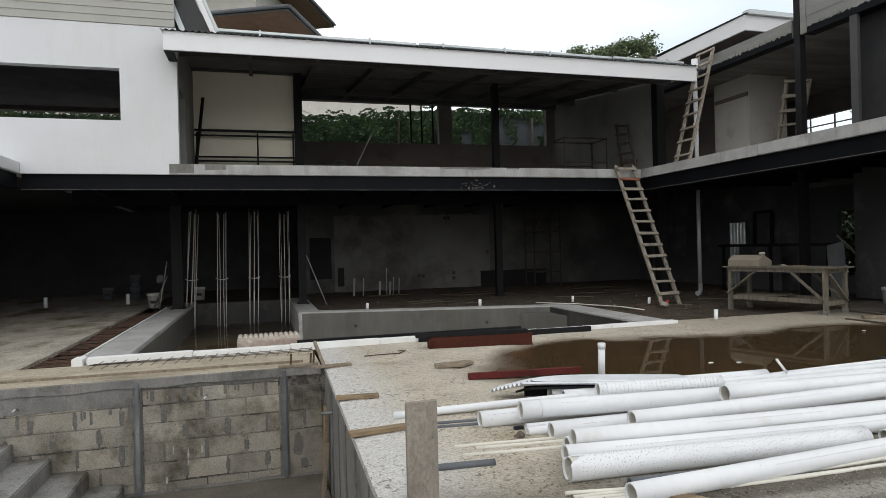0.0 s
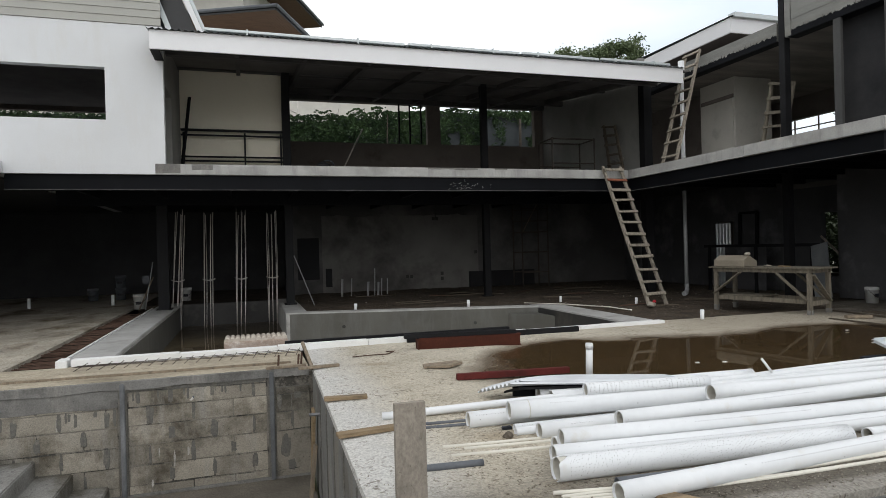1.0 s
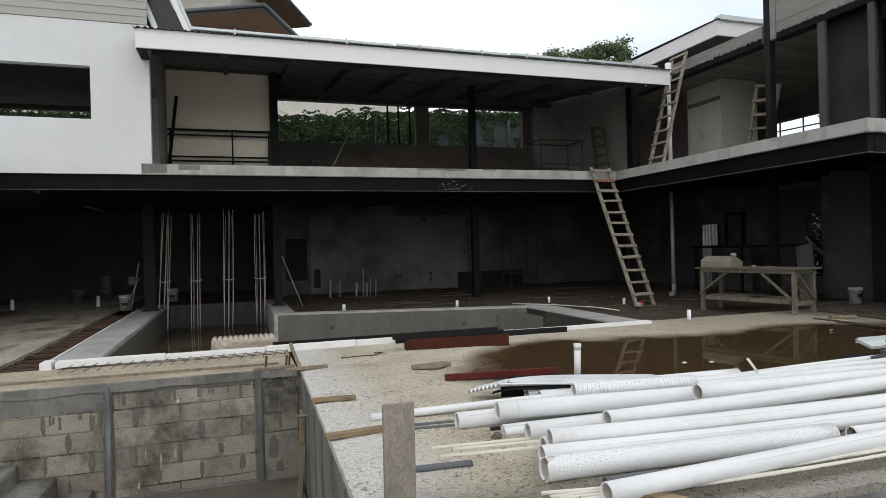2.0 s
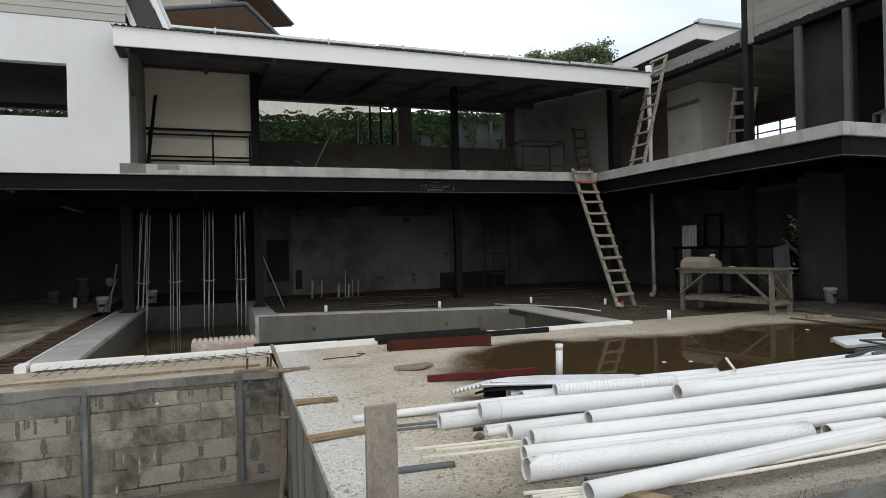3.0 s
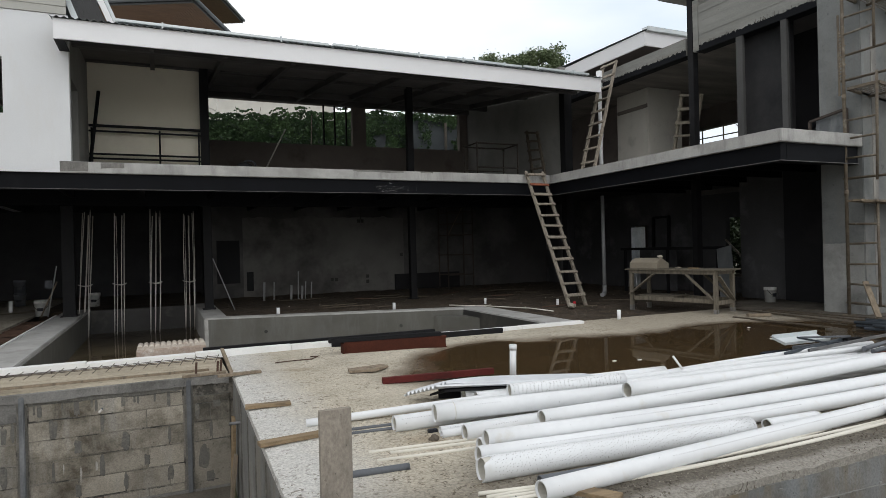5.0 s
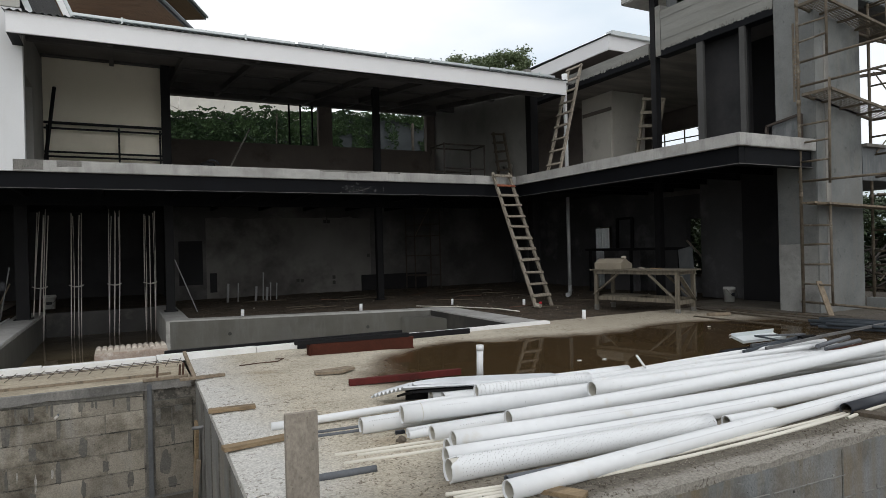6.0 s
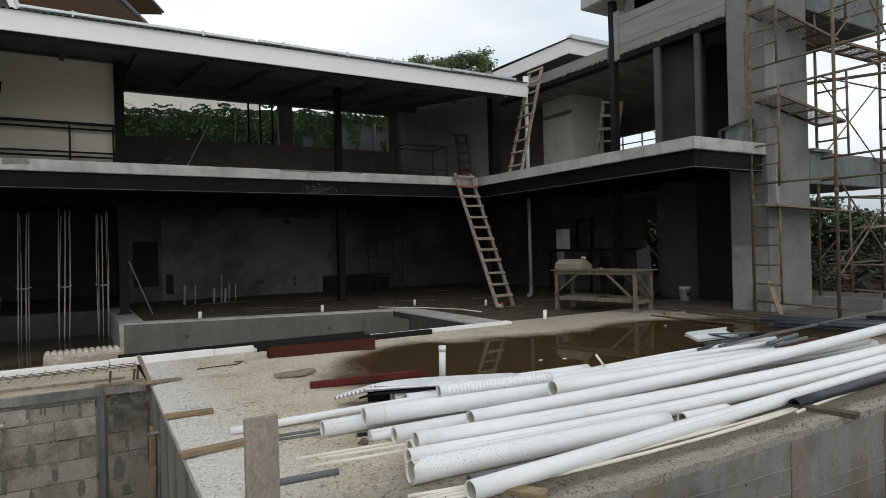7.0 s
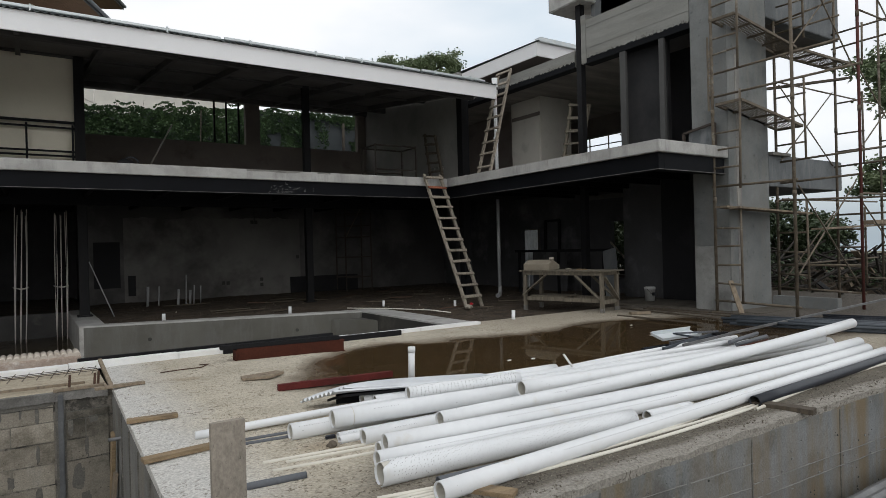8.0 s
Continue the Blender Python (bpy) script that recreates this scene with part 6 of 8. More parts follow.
for px, h, thick in ((2.55, 0.50, 1), (2.82, 0.50, 0), (3.30, 0.39, 1), (3.50, 0.77, 0), (3.60, 0.36, 1), (3.70, 0.48, 0), (3.87, 0.46, 0)):
    piece("upright_conduit", rodded((px, 17.8, -0.03), (px + 0.02, 17.8, h), 0.033 if thick else 0.017, 8), "dimpvc", "upright conduit rising from the earth floor", "conduit", "upright conduits")

# ---- starter bars rising from the basin ----
rb = random.Random(21)
for low_x, top_x, n in ((-1.745, -1.60, 6), (-0.985, -0.925, 4), (-0.20, -0.135, 6), (0.60, 0.615, 6)):
    t = thing("bar_bundle", "tall bundle of tied reinforcing bars standing in the basin", "rebar", "bar bundles")
    for k in range(n):
        a = 6.28 * k / n + 0.5
        dx, dy = 0.11 * math.cos(a), 0.1 * math.sin(a)
        top = 2.44 + rb.uniform(-0.16, 0.05)
        pts_ = bent((low_x + dx * 1.05, 16.9 + dy, -0.57), (top_x + dx * rb.uniform(0.7, 1.2) + rb.uniform(-0.03, 0.03), 16.9 + dy, top), (rb.uniform(-0.02, 0.02), 0, 0), 6)
        bb = bmesh.new()
        swept(bb, pts_, 0.0115, 6)
        part("bar", bb, "greybar", t)
    tie = bmesh.new()
    cx = low_x + (top_x - low_x) * 0.42
    swept(tie, [Vector((cx + 0.15 * math.cos(6.28318 * k / 12), 16.9 + 0.13 * math.sin(6.28318 * k / 12), 0.66 + 0.02 * math.cos(k))) for k in range(13)], 0.009, 5)
    part("tie", tie, "greybar", t)

# ---- foam strip, mesh, tubes along the basin front ----
foam = thing("foam_strip", "white foam boards laid along the basin edge", "foam board")
fx = -2.05
fr = random.Random(2)
while fx < 6.2:
    w = 1.2
    part("foam_board", boxed(fx, 8.40 + fr.uniform(-0.01, 0.01), 0.0, min(6.36, fx + w - 0.006), 8.55, (0.08 if fx < 2.0 else 0.06) + fr.uniform(-0.008, 0.006), 0.004), "foam", foam)
    fx += w
part("foam_board", boxed(-2.2, 8.36, 0.0, -2.08, 8.60, 0.09, 0.004), "foam", foam)
part("edge_strip", boxed(-2.232, 8.62, -0.12, -2.203, 16.4, 0.045, 0.004), "foam", foam)
core = thing("foam_block", "cut foam core panel with ribbed top on the basin edge", "panel")
for k in range(12):
    part("rib", rodded((-0.30 + 0.07 * k, 8.99, 0.105), (-0.30 + 0.07 * k, 9.42, 0.105), 0.036, 10), "dirtyfoam", core)
part("core", boxed(-0.34, 8.97, -0.07, 0.51, 9.44, 0.10, 0.012), "foamcore", core)
part("rest", boxed(-0.2, 9.05, -0.57, 0.4, 9.35, -0.07), "formed", core)
mesh_t = thing("wire_mesh", "strip of rusty wire mesh lying on the deck", "mesh")
for k in range(3):
    part("wire", rodded((-1.95, 8.28 - 0.12 * k, 0.03 + 0.012 * k), (0.62, 8.33 - 0.12 * k, 0.035), 0.0042, 5), "wire", mesh_t)
for k in range(20):
    x = -1.9 + 0.13 * k
    part("wire", rodded((x + 0.05, 8.34, 0.05), (x - 0.02, 7.98, 0.02), 0.0042, 5), "wire", mesh_t)
mat_t = thing("rebar_mat", "rusty reinforcing bars laid across the trench", "rebar")
src = None
for k in range(140):
    y = 8.46 + 0.053 * k
    if src is None:
        src = part("bar", rodded((-2.8, 0, -0.05), (-2.16, 0, -0.05), 0.0065, 6), "rebar", mat_t)
        src.location.y = y
    else:
        o = new("bar", src.data)
        o.parent = mat_t
        o.location = (fr.uniform(-0.05, 0.05), y + fr.uniform(-0.03, 0.03), fr.uniform(-0.02, 0.02))
        o.rotation_euler = (0, 0, fr.uniform(-0.022, 0.022))
for x in (-2.66, -2.5, -2.34):
    part("long_bar", rodded((x, 8.42, -0.075), (x, 16.0, -0.075), 0.011, 6), "rebar", mat_t)
for p, q, w, h, lab in (((2.08, 8.36, 0.045), (4.70, 8.26, 0.045), 0.06, 0.08, "long black square steel tube lying against the foam"),
                        ((0.45, 8.66, 0.045), (3.72, 8.60, 0.045), 0.06, 0.12, "long black square steel tube on the basin edge"),
                        ((1.90, 7.80, 0.178), (3.38, 7.61, 0.178), 0.10, 0.05, "short black square steel tube lying on the red channel")):
    piece("steel_tube", barred(p, q, w, h, 0.004, (0, 0, 1)), "black", lab, "steel tube", "black steel tubes")
chan = thing("steel_channel", "rusty red primed steel channel standing on edge", "steel beam")
part("web", barred((2.07, 7.72, 0.076), (3.42, 7.54, 0.076), 0.012, 0.13), "rust", chan)
part("flange", barred((2.09, 7.76, 0.006), (3.44, 7.58, 0.006), 0.09, 0.012), "rust", chan)
part("flange", barred((2.09, 7.76, 0.146), (3.44, 7.58, 0.146), 0.09, 0.012), "rust", chan)
part("stiffener", boxed(2.06, 7.68, 0.0, 2.075, 7.82, 0.14), "rust", chan)
piece("red_tube", barred((1.93, 5.78, 0.04), (3.10, 5.66, 0.035), 0.06, 0.06, 0.004), "redtube", "dark red primed square steel tube on the deck", "steel tube")
bp = thing("plywood_scrap", "weathered board scrap lying on the deck", "board")
bs = bmesh.new()
sh = [(1.78, 6.42), (2.05, 6.36), (2.24, 6.50), (2.20, 6.62), (1.80, 6.56)]
lo = [bs.verts.new((x, y, 0.02)) for x, y in sh]
hi = [bs.verts.new((x, y, 0.045)) for x, y in sh]
bs.faces.new(lo[::-1]), bs.faces.new(hi)
for k in range(5):
    bs.faces.new((lo[k], lo[(k + 1) % 5], hi[(k + 1) % 5], hi[k]))
part("board", bs, "wood", bp)
wire = bmesh.new()
swept(wire, [Vector(p) for p in ((1.18, 7.5, 0.02), (1.4, 7.47, 0.03), (1.62, 7.52, 0.02), (1.72, 7.62, 0.03), (1.64, 7.7, 0.02))], 0.007, 6)
piece("bent_wire", wire, "rebar", "bent rusty wire on the deck", "wire")
piece("timber_strip", barred((-5.2, 7.62, 0.018), (0.45, 7.50, 0.018), 0.035, 0.025, 0.003), "wood", "long thin timber strip bedded in the sandy concrete", "timber")
for p, q, w, lab, m_ in (((0.60, 5.44, 0.03), (0.97, 5.40, 0.03), 0.09, "pale timber offcut on the deck edge", "newwood"),
                         ((0.56, 4.33, 0.03), (1.02, 4.38, 0.03), 0.09, "pale timber offcut on the deck edge", "newwood"),
                         ((0.50, 6.98, 0.03), (0.95, 7.0, 0.03), 0.07, "weathered timber strip at the deck corner", "wood"),
                         ((0.16, 7.20, 0.02), (0.60, 7.21, 0.02), 0.05, "weathered timber strip on the block wall", "wood"),
                         ((2.25, 4.98, 0.02), (2.6, 5.0, 0.02), 0.07, "pale timber offcut below the corrugated sheets", "newwood")):
    piece("timber_offcut", barred(p, q, w, 0.028, 0.003), m_, lab, "timber", "timber offcuts")
piece("upright_stake", barred((0.66, 7.05, 0.0), (0.60, 7.6, 0.22), 0.035, 0.035, 0.003), "wood", "timber stake at the deck corner", "stake")
for x, y in ((0.52, 7.28), (0.30, 7.32), (0.56, 7.36)):
    piece("bar_end", rodded((x, y, 0.0), (x + 0.01, y, 0.14), 0.012, 6), "rebar", "rusty bar end standing out of the wall top", "rebar", "bar ends")
stub = bmesh.new()
rod(stub, (0.55, 6.35, -0.33), (0.73, 6.3, -0.32), 0.017, 10)
piece("wall_stub", stub, "greysteel", "dull grey pipe stub sticking out of the deck side", "pipe stub")
for x, z in ((-0.60, -0.224), (-2.39, -0.19)):
    t = thing("wall_outlet", "short pale pipe ends in the block wall", "pipe stub", "wall outlets")
    part("pipe", rodded((x, 7.22, z), (x, 7.165, z - 0.005), 0.011, 10), "greypvc", t)
    part("elbow", rodded((x, 7.17, z - 0.005), (x - 0.025, 7.15, z - 0.025), 0.012, 10), "greybar", t)
for x in (-1.29, 0.215):
    part("pier_strip", boxed(x - 0.02, 7.170, -1.225, x + 0.028, 7.2, -0.02, 0.008), "pier", block_wall, "blue grey cement strip")
    part("pier_margin", boxed(x - 0.04, 7.196, -1.225, x + 0.045, 7.212, -0.05, 0.003), "smear", block_wall, "dark cement margin")


def smear_mesh(seed):
    """A dab of mortar over an upright joint, with an uneven outline."""
    vs = []
    for k in range(28):
        a = 6.28318 * k / 28
        r = 1 + 0.4 * noise.noise((math.cos(a) * 1.6, math.sin(a) * 1.6, seed * 3.7)) + 0.10 * noise.noise((math.cos(a) * 6, math.sin(a) * 6, seed * 1.7))
        vs.append((0.026 * r * math.copysign(abs(math.cos(a)) ** 0.6, math.cos(a)), 7.2065, 0.095 * r * math.copysign(abs(math.sin(a)) ** 0.7, math.sin(a))))
    bm = bmesh.new()
    front = [bm.verts.new(v) for v in vs]
    back = [bm.verts.new((v[0] * 1.15, 7.2085, v[2] * 1.06)) for v in vs]
    bm.faces.new(front)
    for k in range(28):
        bm.faces.new((front[k], back[k], back[(k + 1) % 28], front[(k + 1) % 28]))
    bmesh.ops.recalc_face_normals(bm, faces=bm.faces)
    me = bpy.data.meshes.new("mortar_smear")
    bm.to_mesh(me)
    bm.free()
    me.materials.append(M["smear"])
    return me


part("pier_panel", boxed(0.26, 7.188, -1.2, 0.63, 7.214, -0.2, 0.003), "smear", block_wall)
for a, b, low, high in ((0.262, 0.632, -0.283, -0.205), (0.262, 0.425, -0.475, -0.288), (0.434, 0.632, -0.475, -0.286), (0.262, 0.442, -0.684, -0.481), (0.45, 0.632, -0.684, -0.478), (0.262, 0.632, -1.195, -0.692)):
    part("end_block", boxed(a, 7.184, low, b, 7.1885, high, 0.003), "endblock", block_wall)
for s, (x, z, w, h) in enumerate(((0.435, -0.57, 0.55, 0.95), (0.36, -0.86, 1.9, 1.35), (0.30, -0.36, 0.8, 0.8), (0.50, -0.30, 1.6, 0.35), (0.42, -1.08, 1.5, 0.6))):
    dab = new("mortar_smear", smear_mesh(20 + s))
    dab.parent = block_wall
    dab.location, dab.scale = (x, -0.0233, z), (w, 1, h)
post = thing("form_board", "upright weathered formwork board at the deck edge", "board")
part("board", boxed(0.487, 2.17, -1.25, 0.602, 2.195, 0.757, 0.001), "ply", post)
part("backing", boxed(0.575, 2.196, -1.25, 0.617, 2.235, 0.16, 0.003), "ply", post)
piece("form_plank", barred((0.60, 6.75, -1.22), (0.615, 6.6, -0.35), 0.16, 0.03, 0.003, (1, 0, 0)), "newwood", "brown plank leaning on the deck side", "plank")
piece("form_plank", barred((0.52, 6.2, -1.22), (0.60, 6.3, -0.62), 0.14, 0.03, 0.003, (1, 0, 0)), "wood", "grey plank leaning on the deck side", "plank")


# ---- the heap of plastic pipes ----
def pvc(p, q, r, label, bow=(0, 0, 0), material="pvc", wall=0.006, print_at=None, ring=None, group="plastic pipes"):
    t = thing("plastic_pipe", label, "pipe", group)
    pts = bent(p, q, bow)
    b = bmesh.new()
    tube(b, pts, r, wall, 28)
    part("body", b, material, t)
    d = (pts[1] - pts[0]).normalized()
    if r > 0.04:
        # a lining of its own colour gives the open end its inner shade
        lin = bmesh.new()
        swept(lin, [pts[0] + d * 0.012, pts[0] + d * 0.5], r - wall - 0.0015, 24, False)
        part("bore", lin, "pvcin" if material == "pvc" else "hole", t, "shaded bore")
    if ring:
        rg_ = bmesh.new()
        c = pts[0] + d * ring
        swept(rg_, [c, c + d * 0.006], r + 0.0012, 28, False)
        part("ring", rg_, "pvcin", t)
    if print_at:
        pr = bmesh.new()
        up = Vector((0, -0.75, 0.66)).normalized()
        r_ = random.Random(int(1000 * p[1]))
        s0, s1 = print_at
        k = s0
        while k < s1:
            wd = r_.uniform(0.003, 0.009)
            c = pts[0].lerp(pts[-1], k / (Vector(q) - Vector(p)).length) + Vector(bow) * 4 * (k / 6) * (1 - k / 6)
            side = d.cross(up).normalized()
            nrm = side.cross(d).normalized()
            m = Matrix((d, side, nrm)).transposed().to_4x4()
            m.translation = c + nrm * (r + 0.0006)
            box(pr, 0, -0.0026, -0.0005, wd, 0.0026, 0.0005, 0.0, m)
            k += wd + r_.uniform(0.006, 0.02)
        part("print_line", pr, "print", t, "faint row of print marks")
    return t


def perforate(t, p, q, r, step=0.05, seed=1, bore=1.15):
    rr_ = random.Random(seed)
    d = (Vector(q) - Vector(p))
    length = d.length
    m = along(p, q)
    hb = bmesh.new()
    n = int(length / step)
    for i in range(n):
        for k in range(22):
            a = 6.28318 * (k + 0.5 * (i % 2)) / 22 + rr_.uniform(-0.13, 0.13)
            nrm = Vector((math.cos(a), math.sin(a), 0))
            c = m @ (nrm * (r + 0.0008) + Vector((0, 0, step * (i + 0.5) + rr_.uniform(-0.008, 0.008))))
            w = m.to_3x3() @ nrm
            if w.z < -0.35 or w.y > 0.75:
                continue
            tng = m.to_3x3() @ Vector((-math.sin(a), math.cos(a), 0))
            ax = d.normalized()
            s = rr_.uniform(0.0017, 0.0028) * bore
            hb.faces.new([hb.verts.new(c + tng * s * math.cos(6.28318 * j / 6) + ax * s * math.sin(6.28318 * j / 6)) for j in range(6)])
    tagged(part("hole_pattern", hb, "perf", t, "rows of drilled holes"), kind="stuff")


pvc((1.745, 2.709, 0.057), (7.80, 2.975, 0.06), 0.055, "white drain pipe lying in front of the heap", (0, 0.0, 0.0), print_at=(0.9, 3.4))
pf = pvc((1.593, 3.09, 0.072), (3.55, 2.945, 0.072), 0.070, "white perforated drain pipe with a torn end")
for vv in pf.children[0].data.vertices:
    if vv.co.x < 1.613 and vv.co.z > 0.118:
        vv.co.x += 0.09 * (vv.co.z - 0.118) / 0.024
perforate(pf, (1.65, 3.086, 0.072), (3.54, 2.946, 0.072), 0.070, 0.021, 1)
pvc((1.656, 3.235, 0.10), (7.64, 3.085, 0.10), 0.055, "white drain pipe in the heap", (0, -0.06, -0.03), print_at=(0.3, 2.6))
pvc((1.766, 3.345, 0.152), (7.715, 3.195, 0.15), 0.055, "white drain pipe on top of the heap", (0, -0.05, -0.025), print_at=(0.9, 1.8))
pvc((1.803, 3.50, 0.057), (7.5, 3.36, 0.057), 0.055, "white drain pipe at the bottom of the heap")
pvc((2.263, 3.487, 0.175), (8.168, 3.452, 0.30), 0.055, "white drain pipe on top of the heap", (0, 0.0, -0.04), print_at=(1.0, 1.6))
pvc((1.85, 3.81, 0.057), (7.4, 3.72, 0.057), 0.055, "white drain pipe at the bottom of the heap", print_at=(0.2, 0.4))
pvc((1.76, 4.115, 0.132), (7.74, 3.52, 0.10), 0.066, "white drain pipe with a jointed end", ring=0.14, print_at=(0.3, 0.5))
pvc((1.49, 4.23, 0.062), (7.0, 4.05, 0.057), 0.06, "white drain pipe behind the heap", print_at=(0.05, 0.4))
pvc((3.188, 3.723, 0.205), (7.585, 3.53, 0.16), 0.062, "white drain pipe with an open end on top of the heap")
pvc((0.95, 4.67, 0.035), (6.93, 4.20, 0.13), 0.03, "thin white pipe lying along the back of the heap", (0, -0.02, 0.02))
pvc((3.6, 4.52, 0.05), (7.33, 4.42, 0.11), 0.03, "thin white pipe lying along the back of the heap", (0, 0.0, 0.03))
pvc((1.9, 4.40, 0.06), (7.5, 4.22, 0.06), 0.055, "white drain pipe at the back of the heap")
pvc((2.30, 4.74, 0.065), (4.4, 4.60, 0.065), 0.06, "short white pipe below the corrugated sheets")
pvc((2.34, 4.58, 0.07), (4.2, 4.42, 0.07), 0.055, "short white pipe below the corrugated sheets")
pvc((3.75, 2.97, 0.046), (4.22, 2.94, 0.046), 0.045, "short white pipe lying between the long pipes")
pf2 = pvc((2.47, 4.26, 0.18), (3.5, 4.12, 0.18), 0.055, "short white perforated pipe on the heap")
perforate(pf2, (2.48, 4.259, 0.18), (3.49, 4.121, 0.18), 0.055, 0.034, 2, 1.6)
pvc((1.76, 4.02, 0.03), (4.5, 3.95, 0.03), 0.029, "thin white pipe under the heap", print_at=(0.05, 0.4))
pvc((1.73, 3.93, 0.03), (4.5, 3.885, 0.03), 0.029, "thin white pipe under the heap")
piece("rubber_end", barred((1.69, 4.075, 0.02), (1.76, 4.07, 0.02), 0.03, 0.03, 0.004), "darkpvc", "short dark pipe offcut under the white pipes", "offcut")
for k, (y, z) in enumerate(((3.86, 0.012), (3.80, 0.013), (3.72, 0.012))):
    pvc((1.18 + 0.12 * (k == 1), y - 0.02 * k, z), (6.2, 3.3 - 0.12 * k, 0.02), 0.0125, "thin cream conduit under the pipe heap", material="creampvc", wall=0.002, group="cream conduits")
for k in range(4):
    pvc((1.48 + 0.03 * (k % 3), 2.90 - 0.035 * k, 0.014 + 0.012 * (k == 0)), (4.6 + 0.8 * ((k * 2) % 3), 2.86 - 0.05 * k, 0.016), 0.011, "thin cream conduit in front of the pipe heap", (0, (-0.15, -0.11, -0.13, -0.08)[k], 0), material="creampvc", wall=0.002, group="cream conduits")
for k in range(2):
    pvc((1.1, 4.42 - 0.1 * k, 0.016), (5.5, 4.0 - 0.1 * k, 0.013), 0.013, "thin grey conduit under the white pipes", material="greypvc", wall=0.003, group="grey conduits")
pvc((0.93, 3.50, 0.024), (1.31, 3.465, 0.024), 0.022, "dented grey pipe offcut on the deck", material="greypvc", wall=0.003, group="grey conduits")
pvc((1.84, 2.865, 0.036), (2.78, 2.80, 0.036), 0.034, "grey pipe between the white pipes", material="greypvc", wall=0.004, group="grey conduits")
pvc((4.736, 2.715, 0.05), (8.3, 2.87, 0.05), 0.045, "dark grey pipe beside the heap", material="darkpvc", wall=0.005, group="grey conduits")
pvc((4.62, 2.64, 0.02), (8.6, 2.72, 0.02), 0.0125, "thin cream conduit beside the dark pipe", (0, 0.1, 0), material="creampvc", wall=0.002, group="cream conduits")
piece("small_pipe_piece", rodded((4.37, 4.33, 0.14), (4.31, 4.385, 0.26), 0.011, 12), "pvc", "short pale pipe piece sticking up from the heap", "pipe")
lump(1.88, 2.74, 0.03, 0.05, 0.5, 7, "foam", "plastic_scrap", "scrap of clear plastic on the conduits", "scrap")
lump(1.66, 3.90, 0.0, 0.03, 0.8, 8, "rubble", "paper_scrap", "crumpled paper scrap by the pipes", "scrap")

# corrugated sheets on the heap, the far left corner sagging to the deck
def draped(a, b, c, d, waves, amp, thick, nu=14, per=8):
    """A sheet over corners a, b (left end, near and far) and c, d (right end), with ridges along its length."""
    a, b, c, d = (Vector(p) for p in (a, b, c, d))
    bm = bmesh.new()
    nv = waves * per if amp else 6
    rows = []
    for off in (0.0, -thick):
        grid = []
        for i in range(nu + 1):
            u = i / nu
            row = []
            for j in range(nv + 1):
                v = j / nv
                p = a.lerp(c, u).lerp(b.lerp(d, u), v)
                sag = (1 - u) ** 6 * v
                p.z = a.z + (c.z - a.z) * u + (d.z - c.z) * v * u + (b.z - a.z) * sag + off + amp * math.sin(6.28318 * v * waves)
                row.append(bm.verts.new(p))
            grid.append(row)
        rows.append(grid)
    top, low = rows
    for i in range(nu):
        for j in range(nv):
            bm.faces.new((top[i][j], top[i + 1][j], top[i + 1][j + 1], top[i][j + 1]))
            bm.faces.new((low[i][j + 1], low[i + 1][j + 1], low[i + 1][j], low[i][j]))
    for j in range(nv):
        for i in (0, nu):
            bm.faces.new((top[i][j], top[i][j + 1], low[i][j + 1], low[i][j]))
    for i in range(nu):
        for j in (0, nv):
            bm.faces.new((top[i][j], top[i + 1][j], low[i + 1][j], low[i][j]))
    bmesh.ops.recalc_face_normals(bm, faces=bm.faces)
    return bm


for k in range(2):
    o = Vector((0.10 * k, 0.008 * k, 0.012 * k))
    cs = draped(Vector((2.045, 4.73, 0.172)) + o, Vector((1.88, 5.06, 0.055)) + o, Vector((3.30 + 0.05 * k, 4.24, 0.17)) + o * 0.3, Vector((3.43, 4.62, 0.135)) + o * 0.4, 8, 0.015, 0.0015)
    piece("corrugated_sheet", cs, "zinc", "galvanised corrugated roof sheet lying on the pipes", "metal sheet", "corrugated sheets")
# two black fillers stand for the shadowed void below the corrugated sheets
piece("black_sheet", draped((2.12, 4.715, 0.14), (2.1, 5.0, 0.05), (3.5, 4.26, 0.14), (3.55, 4.60, 0.10), 1, 0.0, 0.02), "black", "black sheet filling the shaded gap under the corrugated sheets", "sheet")

piece("black_sheet", barred((2.16, 4.95, 0.055), (3.45, 4.64, 0.055), 0.012, 0.105), "black", "added black strip standing for the shade behind the pipes", "sheet")

# metal offcuts, long bar and bundle beyond the heap
OFFCUTS = (
    ((6.10, 4.88, 0.03), (6.75, 4.80, 0.04), 0.10, 0.05, "darkpvc"), ((6.20, 4.72, 0.03), (7.0, 4.62, 0.05), 0.07, 0.045, "bluepvc"),
    ((6.33, 4.67, 0.075), (6.78, 4.60, 0.085), 0.05, 0.05, "greypvc"), ((5.84, 4.40, 0.10), (7.16, 4.60, 0.13), 0.045, 0.03, "bluepvc"),
    ((6.08, 4.31, 0.125), (7.14, 4.36, 0.15), 0.04, 0.03, "greysteel"), ((6.52, 4.76, 0.17), (6.55, 4.34, 0.14), 0.025, 0.02, "bluepvc"),
    ((6.62, 4.80, 0.155), (7.10, 4.52, 0.165), 0.03, 0.02, "greypvc"), ((6.75, 5.10, 0.05), (7.45, 4.72, 0.07), 0.07, 0.012, "greysteel"),
    ((6.45, 4.55, 0.10), (7.05, 4.50, 0.11), 0.05, 0.03, "darkpvc"), ((7.0, 4.52, 0.12), (7.2, 4.48, 0.125), 0.09, 0.06, "black"),
    ((6.6, 4.95, 0.02), (7.5, 4.85, 0.02), 0.06, 0.03, "zinc"))
